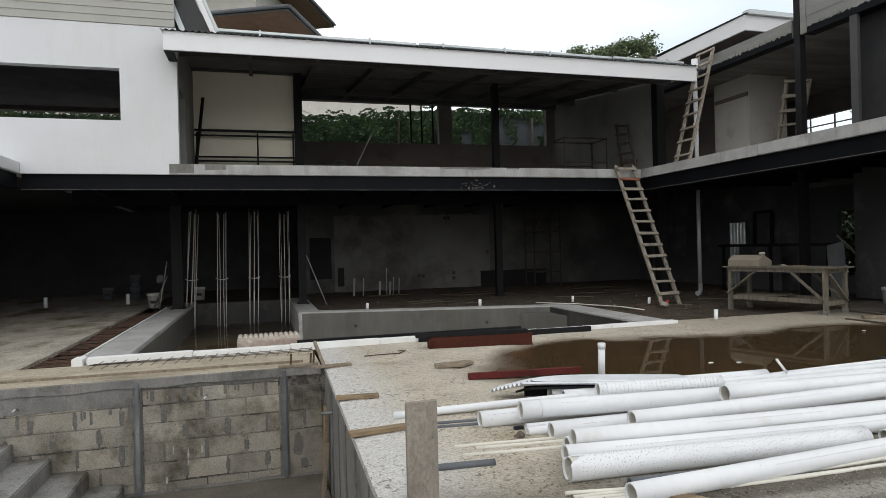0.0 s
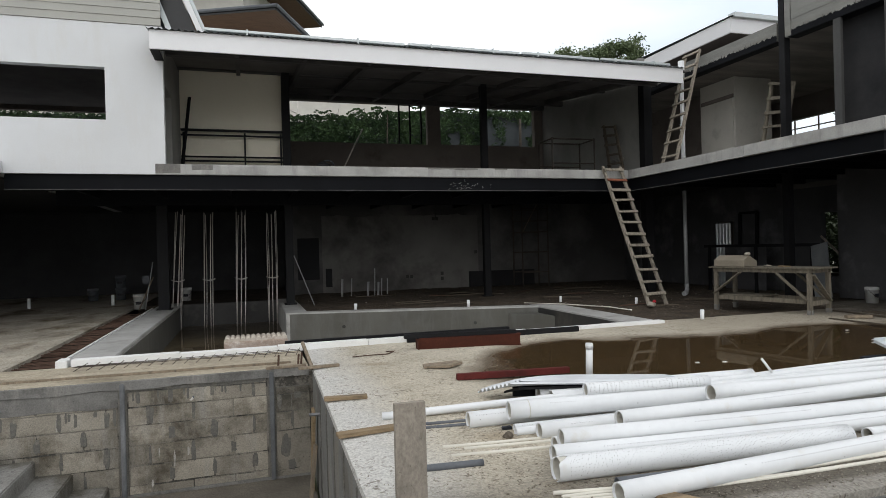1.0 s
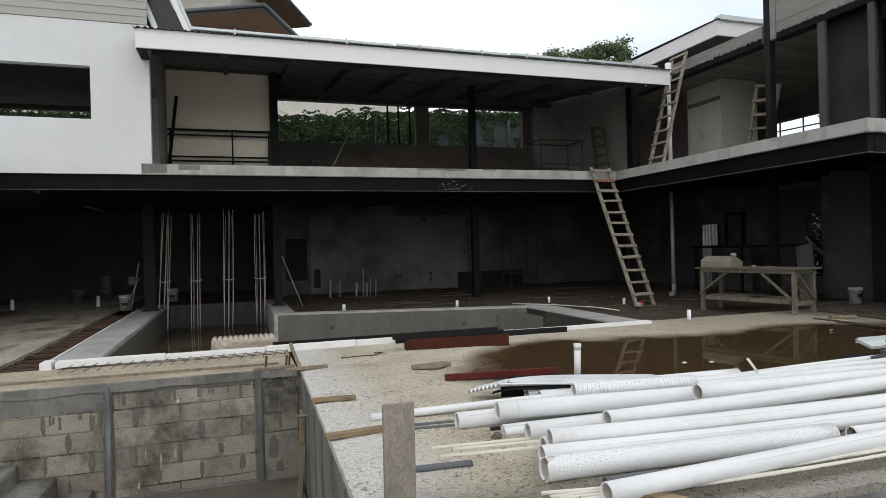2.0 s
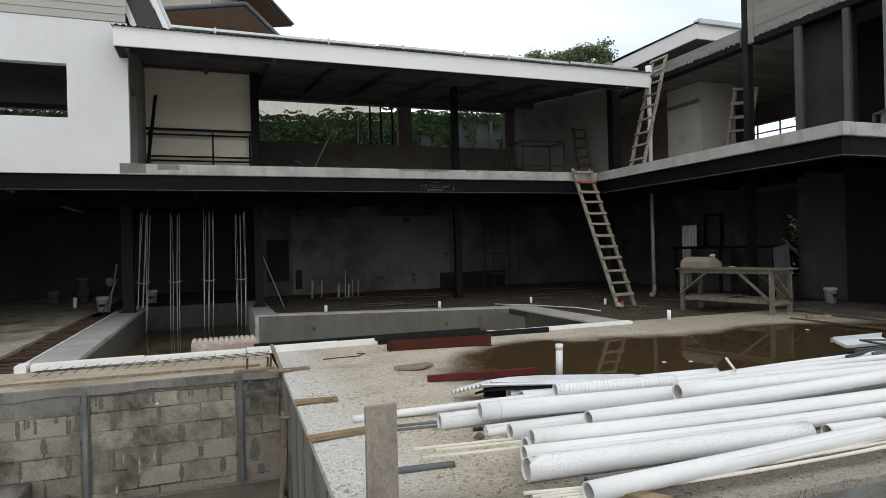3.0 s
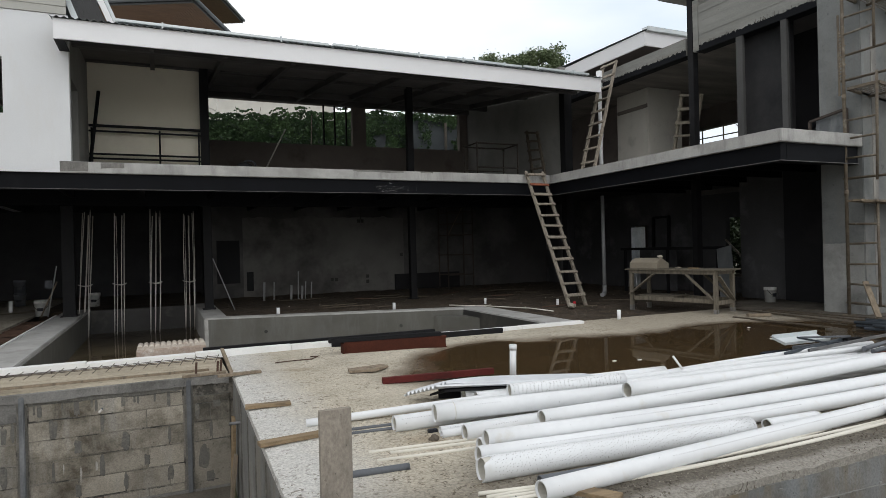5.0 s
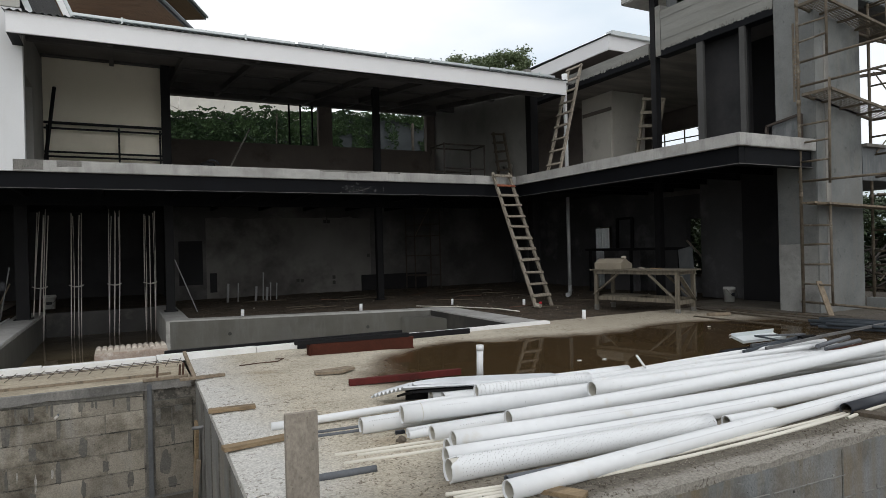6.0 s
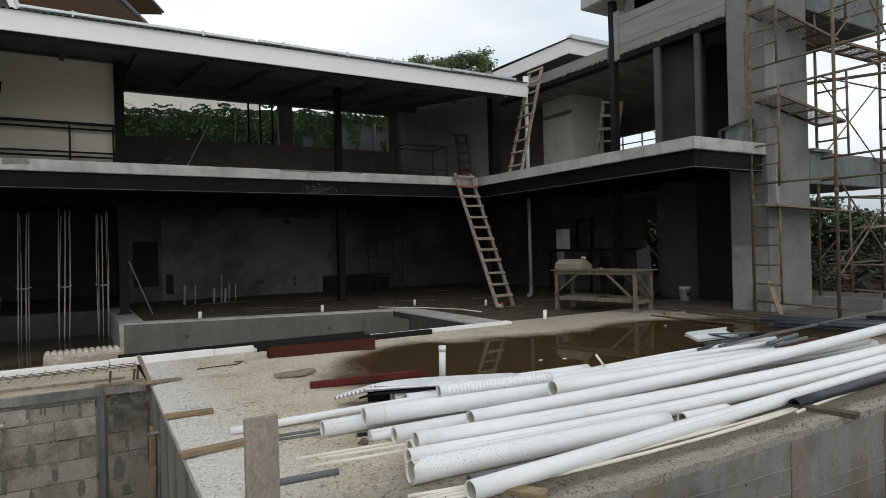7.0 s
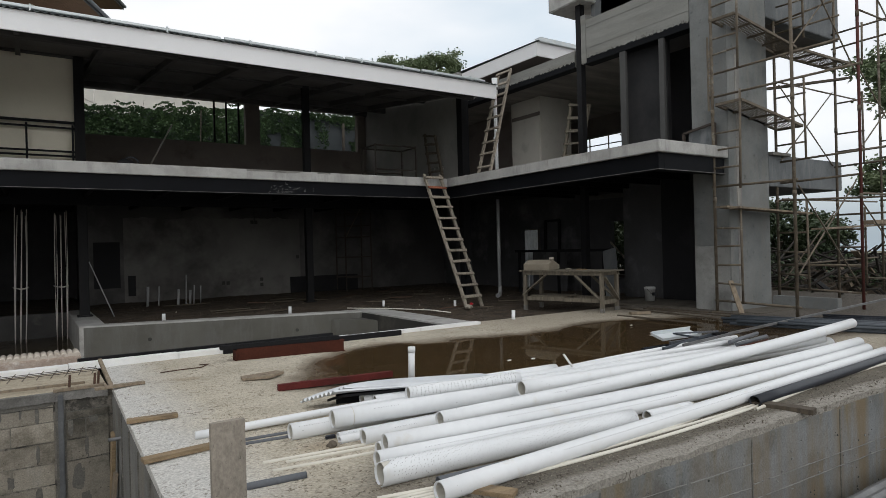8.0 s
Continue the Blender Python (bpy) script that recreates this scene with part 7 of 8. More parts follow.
for p, q, w, h, m_ in OFFCUTS:
    lift = Vector((0.02, 0.0, 0.0 if p[2] < 0.04 else 0.035))
    piece("metal_offcut", barred(Vector(p) + lift, Vector(q) + lift, w * 0.7, h, 0.003), m_, "narrow metal channel offcut in a loose pile", "metal offcut", "metal offcuts")
for p, q, m_, lab in (((6.7, 4.12, 0.15), (7.49, 4.24, 0.165), "greypvc", "grey conduit end on the pipe heap"), ((6.6, 3.97, 0.15), (7.36, 4.05, 0.16), "greypvc", "grey conduit end on the pipe heap"),
                      ((5.9, 3.80, 0.14), (7.23, 3.97, 0.13), "rust", "brown steel tube end on the pipe heap")):
    piece("conduit_end", rodded(p, q, 0.024, 14), m_, lab, "conduit")
tray = thing("metal_tray", "bent shiny galvanised sheet tray on the offcut pile", "metal sheet")
tm = along((6.36, 4.86, 0.155), (6.98, 4.74, 0.175), (0, -0.25, 1))
part("base", boxed(-0.10, -0.002, 0.0, 0.10, 0.002, 0.62, 0.0, tm), "flash", tray)
part("side", boxed(0.096, 0.002, 0.0, 0.10, 0.05, 0.62, 0.0, tm), "flash", tray)
part("side", boxed(-0.10, 0.002, 0.0, -0.096, 0.03, 0.62, 0.0, tm), "flash", tray)
part("end", boxed(-0.095, 0.002, 0.0, 0.095, 0.03, 0.004, 0.0, tm), "flash", tray)
piece("steel_angle", barred((7.6, 4.86, 0.05), (13.2, 5.0, 0.16), 0.028, 0.036, 0.003), "greysteel", "long dull grey steel angle resting on the bundle", "steel bar")
bd = thing("conduit_bundle", "bundle of dark grey conduits lying below the scaffold", "conduit")
for k in range(9):
    j, z0 = k % 5, 0.028 + 0.05 * (k // 5)
    tip = Vector((9.05 + 0.19 * j, 5.55 + 0.13 * j + 0.14 * math.sin(k * 2.3), z0))
    part("conduit", rodded(tip, tip + Vector((0.85 + 0.02 * j, -2.9, 0.0)), 0.024, 10), "bluepvc", bd)
for k in range(5):
    tip = Vector((10.25 + 0.2 * k, 5.0 + 0.12 * math.sin(k * 1.9), 0.028))
    part("conduit", rodded(tip, tip + Vector((0.9, -2.5, 0.0)), 0.024, 10), "darkpvc", bd)
for p, q in (((9.81, 8.35, 0.03), (9.5, 6.0, 0.03)), ((8.85, 7.6, 0.02), (8.85, 5.9, 0.02)), ((9.95, 7.9, 0.04), (9.75, 5.9, 0.05)), ((10.2, 8.0, 0.03), (10.1, 6.0, 0.05))):
    piece("loose_plank", barred(p, q, 0.045, 0.022, 0.003), "wetwood", "wet dark timber plank lying by the puddle", "plank", "loose planks")
piece("timber_offcut", barred((9.1, 7.52, 0.04), (9.45, 7.36, 0.04), 0.10, 0.05, 0.004), "wood", "short grey timber block on the wet floor", "timber")
tk = thing("timber_block", "short timber plank below the pipes at the deck edge", "timber")
part("plank", barred((4.80, 2.76, 0.02), (4.90, 2.34, 0.02), 0.11, 0.04, 0.003), "wetwood", tk)
piece("timber_offcut", barred((1.96, 2.73, 0.018), (2.10, 2.52, 0.018), 0.10, 0.03, 0.003), "newwood", "pale timber offcut below the front pipe", "timber")
st = thing("sheet_stack", "stack of corrugated metal sheets on the lower ground", "metal sheet")
for k in range(5):
    cs = wavy(-0.4, 0.4, 0.0, 3.2, 0.0, 0.076, 0.009, 0.0015)
    m = Matrix.Translation((3.7, 1.78, -0.60 - 0.022 * k)) @ Matrix.Rotation(radians(-90), 4, "Z")
    bmesh.ops.transform(cs, matrix=m, verts=cs.verts)
    part("sheet", cs, "greysteel", st)
for x in (4.1, 6.3):
    part("trestle", boxed(x, 1.40, -1.26, x + 0.2, 2.16, -0.70, 0.01), "wood", st)


# ---- scaffold ----
def platform(t, x0, x1, ya, yb, za, zb):
    """A mesh walking platform hooked on at za and zb."""
    dk = part("platform", barred((x0, ya, za), (x1, ya, zb), 0.04, 0.05, 0.004), "scaf", t, "metal mesh platform")
    part("edge_bar", barred((x0, yb, za), (x1, yb, zb), 0.04, 0.05, 0.004), "scaf", dk)
    for x, z in ((x0, za), (x1, zb)):
        part("edge_bar", barred((x, ya, z), (x, yb, z), 0.04, 0.05, 0.004), "scaf", dk)
    for k in range(3):
        u = (k + 1) / 4
        part("cross_bar", barred((x0 + (x1 - x0) * u, ya, za + (zb - za) * u - 0.02), (x0 + (x1 - x0) * u, yb, za + (zb - za) * u - 0.02), 0.05, 0.03), "scaf", dk)
    mb = bmesh.new()
    n = int((x1 - x0) / 0.05)
    for k in range(n):
        u = k / n
        bar(mb, (x0 + (x1 - x0) * u, ya, za + (zb - za) * u + 0.012), (x0 + (x1 - x0) * u, yb, za + (zb - za) * u + 0.012), 0.016, 0.005)
    n = int((yb - ya) / 0.05)
    for k in range(n):
        y = ya + (yb - ya) * k / n
        bar(mb, (x0, y, za + 0.018), (x1, y, zb + 0.018), 0.016, 0.005)
    tagged(part("mesh", mb, "scaf", dk), kind="stuff")


def scaffold_frame(t, x, y_wall, y_step, y_out, foot, lifts, rungs, cross, red=False, lean=0.0):
    """One upright frame across the wing: inner and outer standard, step posts lift by lift, rungs and cross tubes (z, near y, rise)."""
    mat = "scafred" if red else "scaf"
    top = 9.2
    part("standard", rodded((x, y_wall, foot - 0.02), (x, y_wall - lean, top), 0.027, 10), "scaf", t)
    part("standard", rodded((x, y_out, foot - 0.02), (x, y_out - lean, top), 0.027, 10), mat, t, "red painted standard" if red else "")
    for y in (y_wall, y_out):
        part("foot_plate", boxed(x - 0.07, y - 0.07, foot - 0.04, x + 0.07, y + 0.07, foot - 0.02), "scaf", t)
        for z in (2.07, 3.66, 5.36, 7.05):
            part("coupler", rodded((x, y - lean * z / top, z - 0.05), (x, y - lean * z / top, z + 0.05), 0.034, 8), "scaf", t)
            part("pin", rodded((x - 0.05, y - lean * z / top, z), (x + 0.05, y - lean * z / top, z), 0.009, 6), "scaf", t)
    for lo, hi in lifts:
        part("step_post", rodded((x, y_step + 0.012 * math.sin(lo * 9), lo), (x, y_step + 0.02 * math.sin(lo * 5), hi), 0.022, 8), "scaf", t)
    for z in rungs:
        part("rung", rodded((x, y_wall + 0.01, z + 0.01 * math.sin(z * 13)), (x, y_step - 0.01, z + 0.012 * math.sin(z * 7)), 0.018, 8), "scaf", t)
    for z, near, rise in cross:
        part("cross_tube", rodded((x + 0.03, y_wall + 0.06, z), (x + 0.03, near, z + rise), 0.021, 8), "scaf", t)


def pole(t, p, q, r=0.014, name="brace", material="scaf"):
    part(name, rodded(p, q, r, 6), material, t)


XA, XB, XC, XD = 10.42, 12.52, 14.70, 16.8
scaf = thing("scaffold", "rusty tubular scaffold with mesh platforms standing by the pillar", "scaffold", "scaffolds")
scaffold_frame(scaf, XA, 6.63, 6.12, 5.21, 0.06, ((0.2, 1.92), (2.24, 3.98), (4.36, 5.9), (6.05, 7.6)),
               (0.545, 0.888, 1.22, 1.545, 2.64, 2.96, 3.28, 4.71, 4.98, 5.58, 5.86, 6.4, 6.7, 7.0),
               ((0.235, 5.15, -0.04), (2.31, 5.17, -0.015), (3.945, 4.20, 0.0), (4.36, 4.50, 0.03), (6.05, 4.9, 0.03)))
scaffold_frame(scaf, XB, 6.60, 6.02, 5.09, 0.02, ((0.35, 2.08), (2.87, 4.45), (5.2, 6.9)),
               (0.62, 1.05, 1.45, 3.2, 3.72, 4.15, 5.62, 5.95, 6.3),
               ((0.36, 5.05, -0.06), (0.80, 5.08, 0.01), (2.10, 5.03, -0.06), (2.44, 5.05, 0.03), (2.86, 4.6, 0.05), (5.44, 5.40, 0.0), (5.66, 5.5, 0.08)), True)
scaffold_frame(scaf, XC, 6.45, 5.90, 4.98, -0.2, ((0.3, 1.95), (2.88, 4.4), (4.95, 5.85)),
               (0.7, 1.1, 1.5, 3.20, 3.57, 4.25), ((0.45, 4.9, 0.0), (1.82, 4.9, 0.0), (2.18, 4.8, -0.05), (2.87, 4.7, 0.05), (5.45, 4.9, 0.05), (5.77, 4.7, 0.05)), False, 0.02)
scaffold_frame(scaf, XD, 6.40, 5.85, 4.95, -0.6, ((0.3, 1.95), (2.88, 4.4), (4.95, 5.85)),
               (0.7, 1.1, 1.5, 3.20, 3.57, 4.25), ((0.45, 4.9, 0.0), (2.18, 4.8, 0.0), (2.87, 4.7, 0.05), (5.45, 4.9, 0.0)))
platform(scaf, XA, XB, 6.17, 6.60, 5.33, 5.06)
platform(scaf, XA, XB, 6.08, 6.56, 3.79, 3.51)
platform(scaf, XB, XC, 6.10, 6.54, 5.01, 5.02)
# a rope-bound stub on the inner standard
tie_b = bmesh.new()
for k in range(16):
    z = 3.95 + 0.055 * k + 0.01 * math.sin(k * 5)
    a = k * 2.1
    rod(tie_b, (XA - 0.03 + 0.012 * math.cos(a), 6.67, z), (XA + 0.015, 6.61 - 0.02 * math.sin(a), z + 0.03), 0.012, 6)
part("lashing", tie_b, "wood", scaf, "frayed rope lashing")
pole(scaf, (XA - 0.02, 6.69, 3.7), (XA - 0.02, 6.69, 5.05), 0.02, "stub_pole")
# cross braces between the frames, on both faces
for xa, xb, y, za, zb in ((XB, XC, 5.1, 2.9, 4.45), (XB, XC, 5.12, 4.45, 2.9), (XB, XC, 6.5, 2.9, 4.5), (XB, XC, 6.52, 4.4, 2.9),
                          (XA, XB, 5.15, 2.2, 0.45), (XA, XB, 5.17, 0.75, 2.35), (XB, XC, 5.1, 2.0, 0.5), (XB, XC, 6.5, 0.5, 1.9),
                          (XA, XB, 5.15, 6.2, 4.35), (XA, XB, 5.18, 4.5, 6.3), (XC, XD, 5.0, 4.4, 2.9), (XC, XD, 5.0, 0.5, 2.0), (XB, XC, 5.1, 6.4, 4.9)):
    pole(scaf, (xa, y, za), (xb, y, zb), 0.013)
for z, y in ((0.80, 6.5), (2.12, 5.1), (2.12, 6.5), (4.45, 6.5), (5.45, 5.1)):
    pole(scaf, (XB, y, z), (XD, y, z + 0.03), 0.018, "ledger")
for y0, z0 in ((6.08, 1.90), (6.33, 1.93)):
    piece("scaffold_plank", barred((XA - 0.12, y0 + 0.1, z0), (XB + 0.2, y0 + 0.05, z0 - 0.09), 0.22, 0.035, 0.004), "wood", "weathered plank laid across the scaffold", "plank", "scaffold planks")
piece("scaffold_plank", barred((XB - 0.35, 6.75, 4.31), (XC + 0.25, 6.3, 4.80), 0.16, 0.045, 0.004), "wetwood", "dark weathered plank laid between the scaffold frames", "plank", "scaffold planks")
piece("scaffold_plank", barred((XB + 0.1, 5.9, 1.50), (XD, 5.6, 1.62), 0.24, 0.035, 0.004), "wood", "weathered plank laid low on the scaffold", "plank", "scaffold planks")
piece("scaffold_plank", barred((XC - 0.3, 5.75, 1.62), (XC + 0.5, 5.6, 1.64), 0.24, 0.09, 0.004), "wood", "short plank pile on the scaffold", "plank", "scaffold planks")
piece("lean_board", barred((10.28, 6.08, 0.05), (10.45, 6.38, 0.60), 0.09, 0.025, 0.003), "wood", "pale board leaning at the scaffold foot", "board")
fr_t = thing("window_frame", "loose metal frame leaning on the wing wall", "frame")
for p, q in (((10.66, 6.75, 3.06), (10.66, 6.75, 3.52)), ((10.66, 7.4, 3.06), (10.66, 7.4, 3.42)), ((10.66, 6.75, 3.52), (10.66, 7.4, 3.42))):
    part("bar", barred(p, q, 0.05, 0.04), "wire", fr_t)
piece("cement_board", barred((10.70, 7.05, 3.06), (10.73, 7.05, 3.45), 0.56, 0.012, 0.0, (1, 0, 0)), "plaster", "grey cement board leaning inside the loose frame", "board")

sc3 = thing("scaffold", "thin scaffold frame standing outside the wing opening", "scaffold", "scaffolds")
for k in range(5):
    part("standard", rodded((16.6, 11.9 + 0.85 * k, -1.3), (16.6, 11.9 + 0.85 * k, 5.2), 0.024, 8), "scaf", sc3)
for z in (3.45, 4.1, 4.72):
    part("cross_tube", rodded((16.63, 11.7, z), (16.63, 15.6, z + 0.05), 0.02, 8), "scaf", sc3)
part("brace", rodded((16.65, 11.8, 3.0), (16.65, 14.0, 5.0), 0.015, 6), "scaf", sc3)
sc2 = thing("scaffold", "rusty scaffold frame standing in the dark ground storey", "scaffold", "scaffolds")
for x in (8.42, 9.33):
    for y in (18.2, 18.9):
        part("standard", rodded((x, y, -0.02), (x, y, 2.7), 0.024, 8), "wire", sc2)
for z in (0.45, 1.1, 1.75, 2.12, 2.5):
    for y in (18.2, 18.9):
        part("transom", rodded((8.42, y, z), (9.33, y, z), 0.02, 6), "wire", sc2)
part("brace", rodded((8.42, 18.15, 1.75), (8.95, 18.15, 2.66), 0.015, 6), "scaf", sc2)
trestle = thing("trestle", "rusty steel trestle in the upper room", "trestle")
for x in (8.0, 9.3):
    for y in (15.2, 16.0):
        part("leg", rodded((x, y, ZT), (x, y, 4.25), 0.022, 8), "wire", trestle)
    part("top_bar", rodded((x, 15.2, 4.22), (x, 16.0, 4.22), 0.022, 8), "wire", trestle)
for y in (15.2, 16.0):
    part("top_bar", rodded((8.0, y, 4.22), (9.3, y, 4.22), 0.022, 8), "wire", trestle)
    part("mid_bar", rodded((8.0, y, 3.55), (9.3, y, 3.55), 0.018, 8), "wire", trestle)
for k, y in enumerate((15.3, 15.08, 14.86)):
    piece("wall_box", rodded((9.94, y, 3.62), (9.999, y, 3.62), 0.065, 14), "cap", "round recessed socket box in the plastered wall", "socket", "socket boxes")
for x in (4.81, 5.17, 5.55):
    piece("window_bar", boxed(x - 0.024, 19.6, 4.74, x + 0.024, 19.66, 6.04), "black", "dark upright steel bar in the rear opening", "post", "window bars", "structure")

# under the wing
tin = thing("tin_sheet", "shiny corrugated sheet standing in the wing opening", "metal sheet")
cs = wavy(-0.31, 0.31, 0.0, 1.80, 0.0, 0.125, 0.045, 0.002, per=12)
bmesh.ops.transform(cs, matrix=Matrix.Translation((13.12, 14.63, 0.0)) @ Matrix.Rotation(radians(90), 4, "Z") @ Matrix.Rotation(radians(90), 4, "X"), verts=cs.verts)
part("sheet", cs, "tin", tin)
piece("grey_panel", barred((11.62, 10.1, 0.02), (11.82, 10.36, 1.18), 0.42, 0.02, 0.002, (1, 0, 0)), "plaster", "pale grey board leaning under the wing", "board")
piece("grey_panel", boxed(12.6, 12.6, 0.0, 12.63, 14.0, 1.15, 0.003), "dimplaster", "grey board standing under the wing", "board")
piece("leaning_plank", barred((13.1, 9.95, 0.02), (13.14, 11.46, 1.36), 0.05, 0.025, 0.003, (1, 0, 0)), "ladderwood", "pale timber plank braced across the wing opening", "plank")
fr2 = thing("door_frame", "loose black steel door frame under the wing", "frame")
for p, q in (((13.05, 13.95, 0.0), (13.1, 13.95, 2.05)), ((13.05, 13.35, 0.0), (13.1, 13.35, 2.05)), ((13.1, 13.95, 2.05), (13.1, 13.35, 2.05))):
    part("bar", barred(p, q, 0.07, 0.07), "black", fr2)
br = thing("steel_trestle", "black steel rail on legs under the wing", "trestle")
part("rail", boxed(11.9, 10.4, 1.13, 11.96, 14.0, 1.2), "black", br)
for y in (10.6, 12.2, 13.8):
    part("leg", boxed(11.9, y, -0.05, 11.96, y + 0.06, 1.13), "black", br)

# rubble on the earth floor and deck
rub = random.Random(77)
rv, rf = [], []


def chip(x, y, z, s):
    k = len(rv)
    m = Euler((rub.uniform(0, 3), rub.uniform(0, 3), rub.uniform(0, 3))).to_matrix()
    for p in ((1, 0, -0.5), (-0.5, 0.9, -0.4), (-0.5, -0.9, -0.4), (0.1, 0.0, 0.7)):
        q = m @ (Vector(p) * s)
        rv.append((x + q.x, y + q.y, z + q.z + s * 0.3))
    rf.extend([(k, k + 1, k + 2), (k, k + 1, k + 3), (k + 1, k + 2, k + 3), (k + 2, k, k + 3)])


for _ in range(7500):
    x, y = rub.uniform(1.3, 12.9), rub.uniform(8.8, 19.0)
    if x < 6.7 and y < AY + (x - AX) * math.tan(ang) + 0.5:
        continue
    chip(x, y, soil_z(x, y), 0.004 + 0.016 * rub.random() ** 3)
mesh_ob("rubble", rv, rf, "rubble", "scattered stone and mortar chips on the earth floor", "rubble", "stuff")
rv, rf = [], []
for _ in range(70):
    x, y = rub.uniform(1.4, 12.5), rub.uniform(9.0, 18.5)
    if x < 6.7 and y < AY + (x - AX) * math.tan(ang) + 0.5:
        continue
    chip(x, y, soil_z(x, y), 0.008 + 0.02 * rub.random() ** 2)
mesh_ob("litter", rv, rf, "clothpale", "pale scraps of paper and plaster on the earth floor", "litter", "stuff")
for k in range(26):
    x, y, a = rub.uniform(2.5, 9.8), rub.uniform(9.4, 17.5), rub.uniform(-0.8, 0.8)
    if x < 6.7 and y < AY + (x - AX) * math.tan(ang) + 0.7:
        continue
    d = Vector((math.cos(a), math.sin(a), 0)) * rub.uniform(0.5, 1.4)
    p = Vector((x, y, 0.02))
    piece("stray_stick", rodded(p, p + d, 0.014, 6), rub.choice(("wetwood", "rebar", "wetwood", "wetwood")), "thin stick lying on the earth floor", "stick", "stray sticks")
hose = bmesh.new()
swept(hose, [Vector(p) for p in ((5.9, 12.75, 0.03), (6.25, 12.4, 0.02), (6.48, 11.99, 0.03), (6.78, 11.4, 0.025), (6.94, 10.95, 0.03), (7.03, 10.3, 0.02))], 0.011, 8)
piece("pale_hose", hose, "creampvc", "pale flexible conduit lying along the basin rim", "hose")
rv, rf = [], []
for _ in range(4200):
    x, y = rub.uniform(0.66, 9.0), rub.uniform(2.32, 8.3)
    if rub.random() < 0.5:
        y = 2.42 + abs(rub.gauss(0, 0.35))
    if shore_distance(x, y) > -0.05:
        continue
    chip(x, y, deck_z(x, y), 0.002 + 0.006 * rub.random() ** 3)
mesh_ob("deck_grit", rv, rf, "grit", "loose grit and mortar crumbs on the deck", "grit", "stuff")
rv, rf = [], []
for _ in range(4500):
    x, y = rub.uniform(1.3, 9.5), 2.44 + abs(rub.gauss(0, 0.22))
    if noise.noise((x * 1.3, y * 3.0, 21.0)) + 0.25 * rub.random() < 0.02:
        continue
    chip(x, y, deck_z(x, y) - 0.001, 0.002 + 0.008 * rub.random() ** 4)
mesh_ob("mud_clods", rv, rf, "clod", "dark clods of mud trodden along the deck edge", "mud", "stuff")
for p in ((4.62, 5.6, -0.012), (4.9, 5.5, -0.012), (7.4, 5.75, -0.012), (7.6, 5.9, -0.012), (8.0, 6.6, 0.0), (6.35, 2.78, 0.0), (6.52, 2.72, 0.0), (6.75, 2.82, 0.0), (6.6, 2.95, 0.0)):
    piece("foam_chip", boxed(p[0], p[1], p[2], p[0] + 0.05, p[1] + 0.035, p[2] + 0.007, 0.004), "foam", "white foam chip lying on the deck", "scrap", "foam chips")

# ---- the blocks of the retaining wall, one by one, with smeared joints ----
def block_mesh(length, height):
    bm = boxed(0.003, 7.209, 0, length - 0.004, 7.23, height - 0.007, 0.005)
    me = bpy.data.meshes.new("block")
    bm.to_mesh(me)
    bm.free()
    me.materials.append(M["block"])
    return me


bx = random.Random(6)
made = {}
smears = [smear_mesh(s) for s in range(6)]
for row, (low, high) in enumerate(((-0.28, -0.06), (-0.475, -0.28), (-0.682, -0.475), (-0.897, -0.682), (-1.108, -0.897), (-1.2, -1.108))):
    for left, right in ((-3.8, -1.335), (-1.245, 0.165)):
        x = -3.76 - 0.21 * (row % 2)
        while x < right - 0.02:
            a, b = max(x, left), min(x + 0.42, right)
            x += 0.42
            if b - a < 0.05:
                continue
            key = (round(b - a, 3), round(high - low, 3))
            if key not in made:
                made[key] = block_mesh(*key)
            o = new("block", made[key])
            o.parent = block_wall
            o.location = (a, bx.uniform(-0.002, 0.004), low + bx.uniform(-0.003, 0.003))
            if b < right - 0.05 and bx.random() < 0.93 and high - low > 0.15:
                s = new("mortar_smear", bx.choice(smears))
                s.parent = block_wall
                s.location = (b + bx.uniform(-0.01, 0.01), 0, (low + high) / 2 + bx.uniform(-0.02, 0.02))
                s.scale = (bx.uniform(0.45, 1.2), 1, bx.uniform(0.6, 1.05))


def lime_run(x, z, w, h, seed):
    """A thin white lime run down the blocks."""
    vs = []
    for k in range(24):
        a = 6.28318 * k / 24
        r = 1 + 0.5 * noise.noise((math.cos(a) * 2, math.sin(a) * 2, seed * 5.1))
        vs.append((x + w * r * math.cos(a), 7.2068, z + h * r * math.sin(a)))
    bm = bmesh.new()
    front = [bm.verts.new(v) for v in vs]
    back = [bm.verts.new((v[0], 7.2095, v[2])) for v in vs]
    bm.faces.new(front)
    for k in range(24):
        bm.faces.new((front[k], back[k], back[(k + 1) % 24], front[(k + 1) % 24]))
    bmesh.ops.recalc_face_normals(bm, faces=bm.faces)
    return part("lime_run", bm, "cap_pale", block_wall, "whitish lime run")


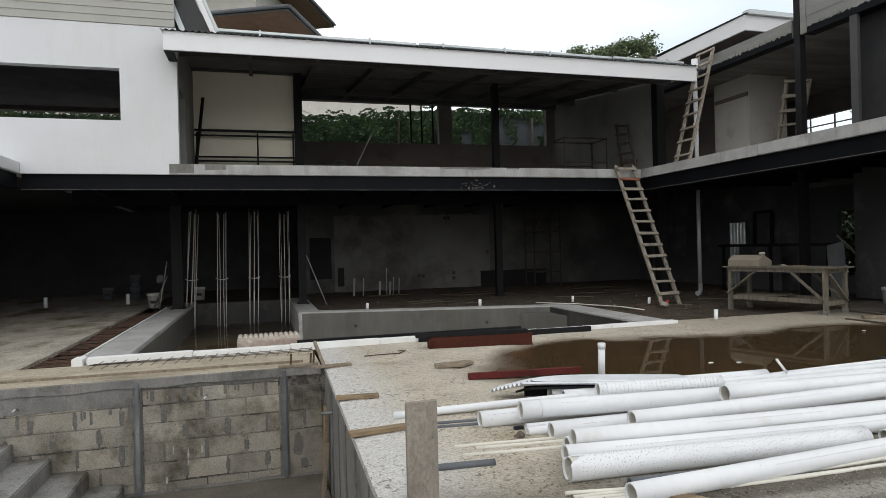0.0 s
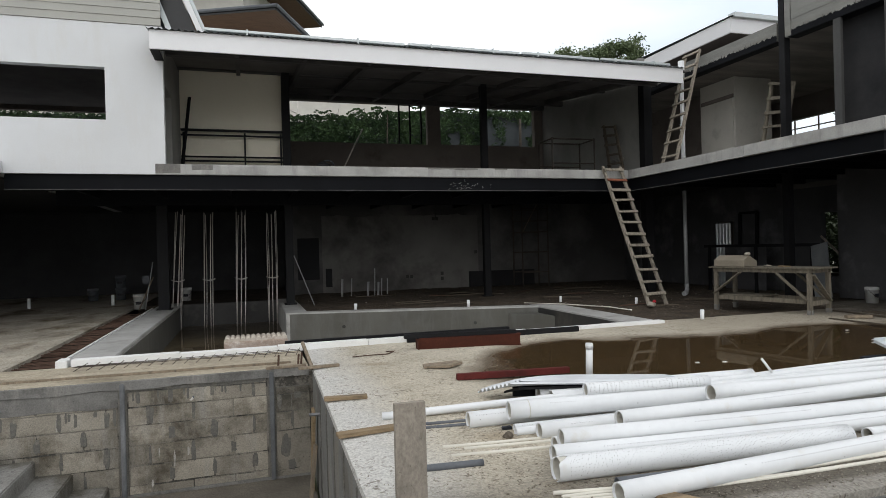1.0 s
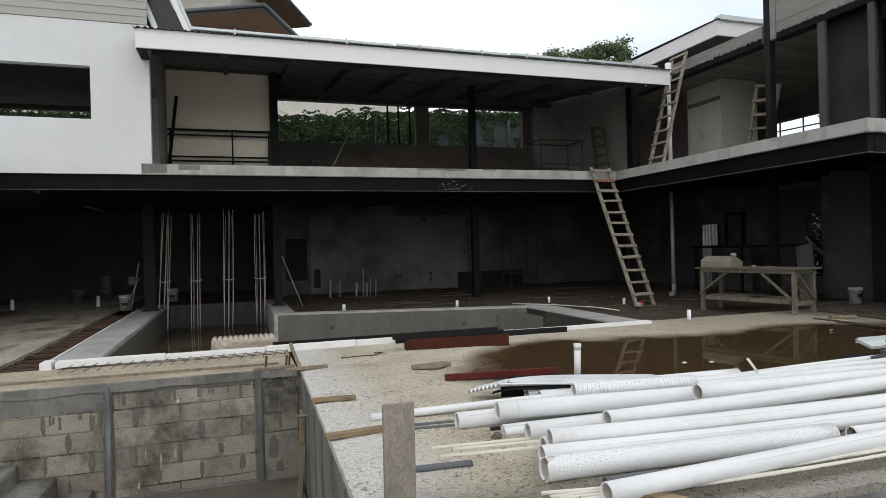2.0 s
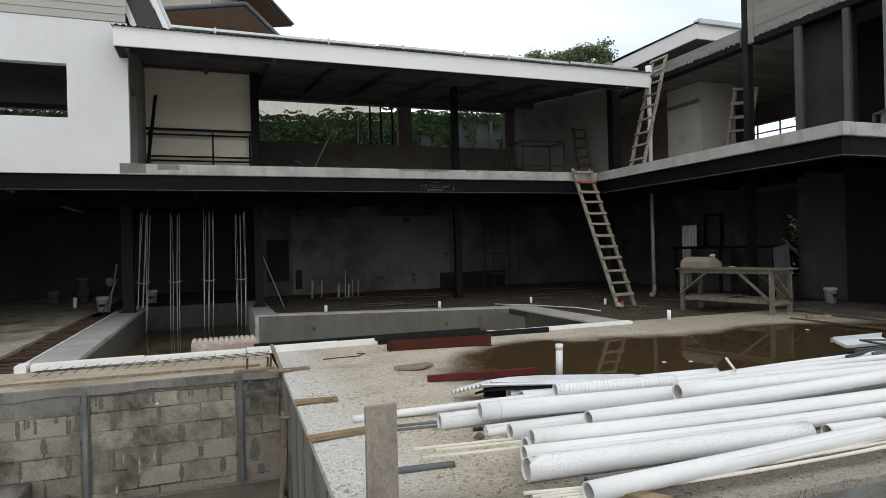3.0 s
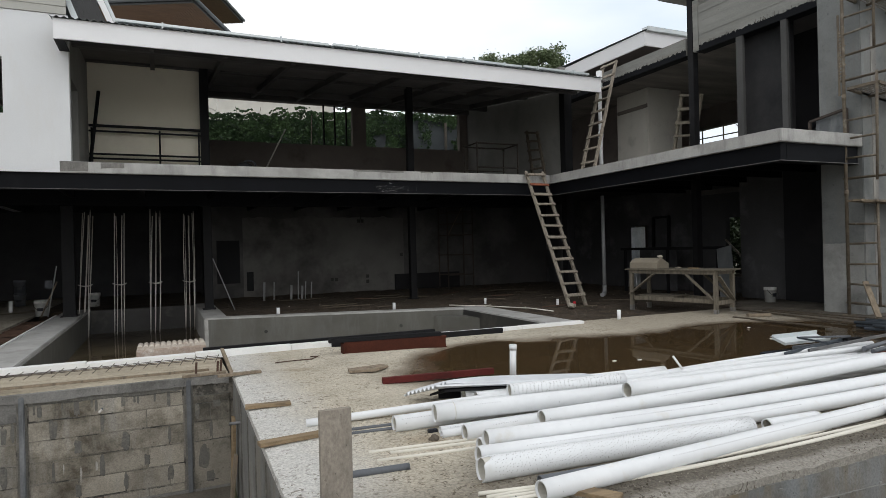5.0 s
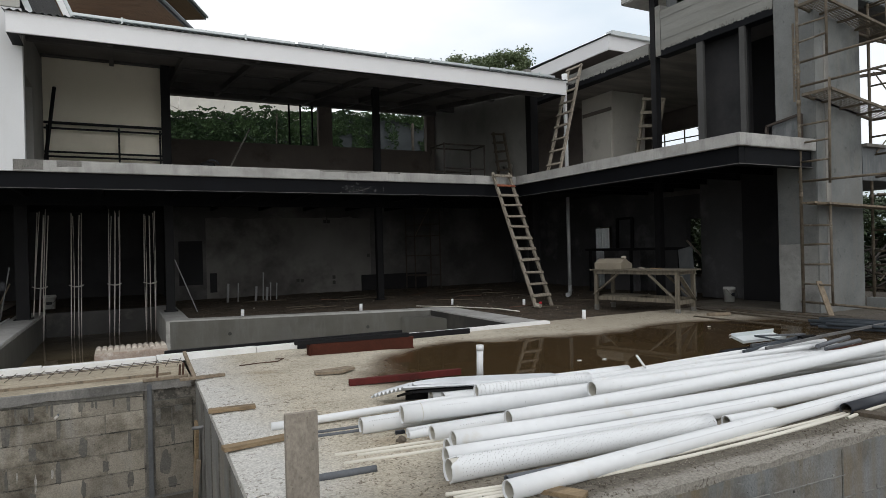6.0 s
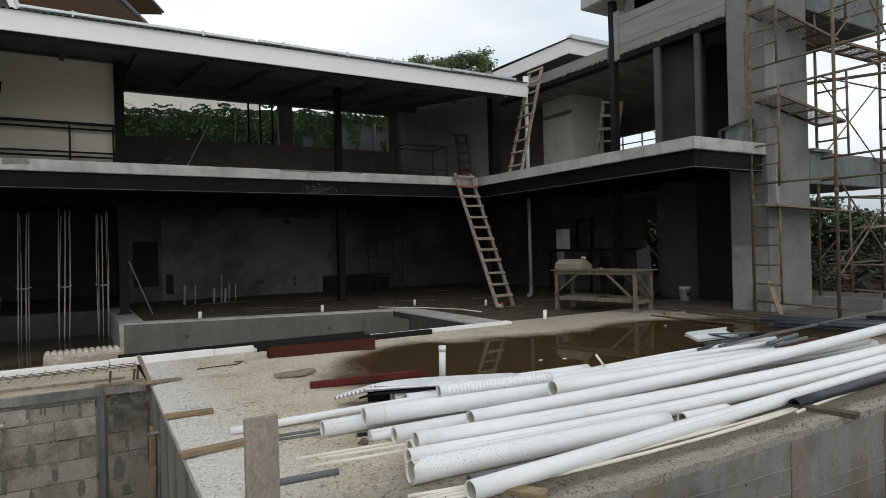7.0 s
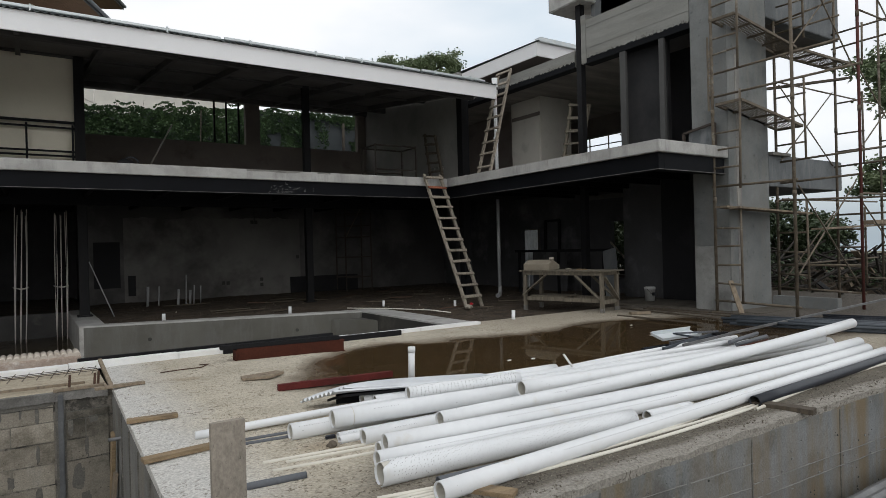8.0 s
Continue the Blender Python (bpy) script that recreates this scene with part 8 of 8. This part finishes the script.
def crack(x0, x1, z, drop, seed, y=7.2055):
    """A broken dark gap along a bed joint, with a crumbling lip."""
    bm = bmesh.new()
    n = int((x1 - x0) / 0.012)
    cols = []
    for i in range(n + 1):
        x = x0 + (x1 - x0) * i / n
        zz = z + drop * i / n + 0.007 * noise.noise((x * 9, seed, 0)) + 0.004 * noise.noise((x * 37, seed, 2))
        h_ = max(0.0004, 0.0045 * (0.35 + noise.noise((x * 5, seed, 5)) + 0.5 * noise.noise((x * 31, seed, 8))))
        cols.append([bm.verts.new(p) for p in ((x, y, zz - h_), (x, y, zz + h_), (x, y + 0.003, zz + h_), (x, y + 0.003, zz - h_))])
    for a, b in zip(cols, cols[1:]):
        for k in range(4):
            bm.faces.new((a[k], b[k], b[(k + 1) % 4], a[(k + 1) % 4]))
    bmesh.ops.recalc_face_normals(bm, faces=bm.faces)
    part("crack", bm, "hole", block_wall, "dark broken joint")


for s, (x0, x1, z, drop) in enumerate(((-0.78, -0.30, -0.672, 0.0), (-1.22, 0.16, -0.108, -0.03), (-2.5, -1.36, -0.10, -0.01), (-2.2, -1.36, -0.69, 0.0), (-0.2, 0.15, -0.475, -0.005), (-1.2, -0.5, -0.282, 0.0), (0.3, 0.6, -0.47, 0.0), (0.3, 0.62, -0.72, 0.01), (-0.62, 0.1, -1.112, -0.01))):
    crack(x0, x1, z, drop, s + 3)
for s, (x0, x1, z, drop) in enumerate(((0.27, 0.62, -0.688, 0.01), (0.27, 0.43, -0.478, 0.003), (0.30, 0.60, -0.285, 0.015), (0.28, 0.5, -1.13, 0.01), (0.33, 0.42, -0.26, 0.03))):
    crack(x0, x1, z, drop, s + 40, 7.181)
runs = random.Random(44)
for k in range(18):
    x = runs.uniform(-1.2, 0.14) if k < 12 else runs.uniform(-2.4, -1.36)
    z1 = -0.11 if k < 12 else -0.285
    w, hgt = runs.uniform(0.006, 0.02), runs.uniform(0.06, 0.15)
    s = new("cement_run", runs.choice(smears))
    s.parent = block_wall
    s.location = (x, 0.0006 * (k % 3), z1 - hgt / 2)
    s.scale = (w / 0.03, 1, hgt / 0.19)
M["cap_pale"] = surf("lime_deposit", (0.52, 0.50, 0.46), (0.40, 0.38, 0.34), 0.95, scale=12, fine=70, grain=0.35, bump=0.4, dist=0.003, stain=(0.33, 0.31, 0.265), stain_at=(0.5, 0.6), stain_scale=14)
for s, (x, z, w, h) in enumerate(((-0.80, -0.86, 0.010, 0.085), (-0.66, -0.80, 0.011, 0.05), (-1.02, -1.10, 0.012, 0.04), (-0.95, -0.78, 0.006, 0.05), (-1.9, -0.4, 0.006, 0.06))):
    lime_run(x, z, w, h, s)
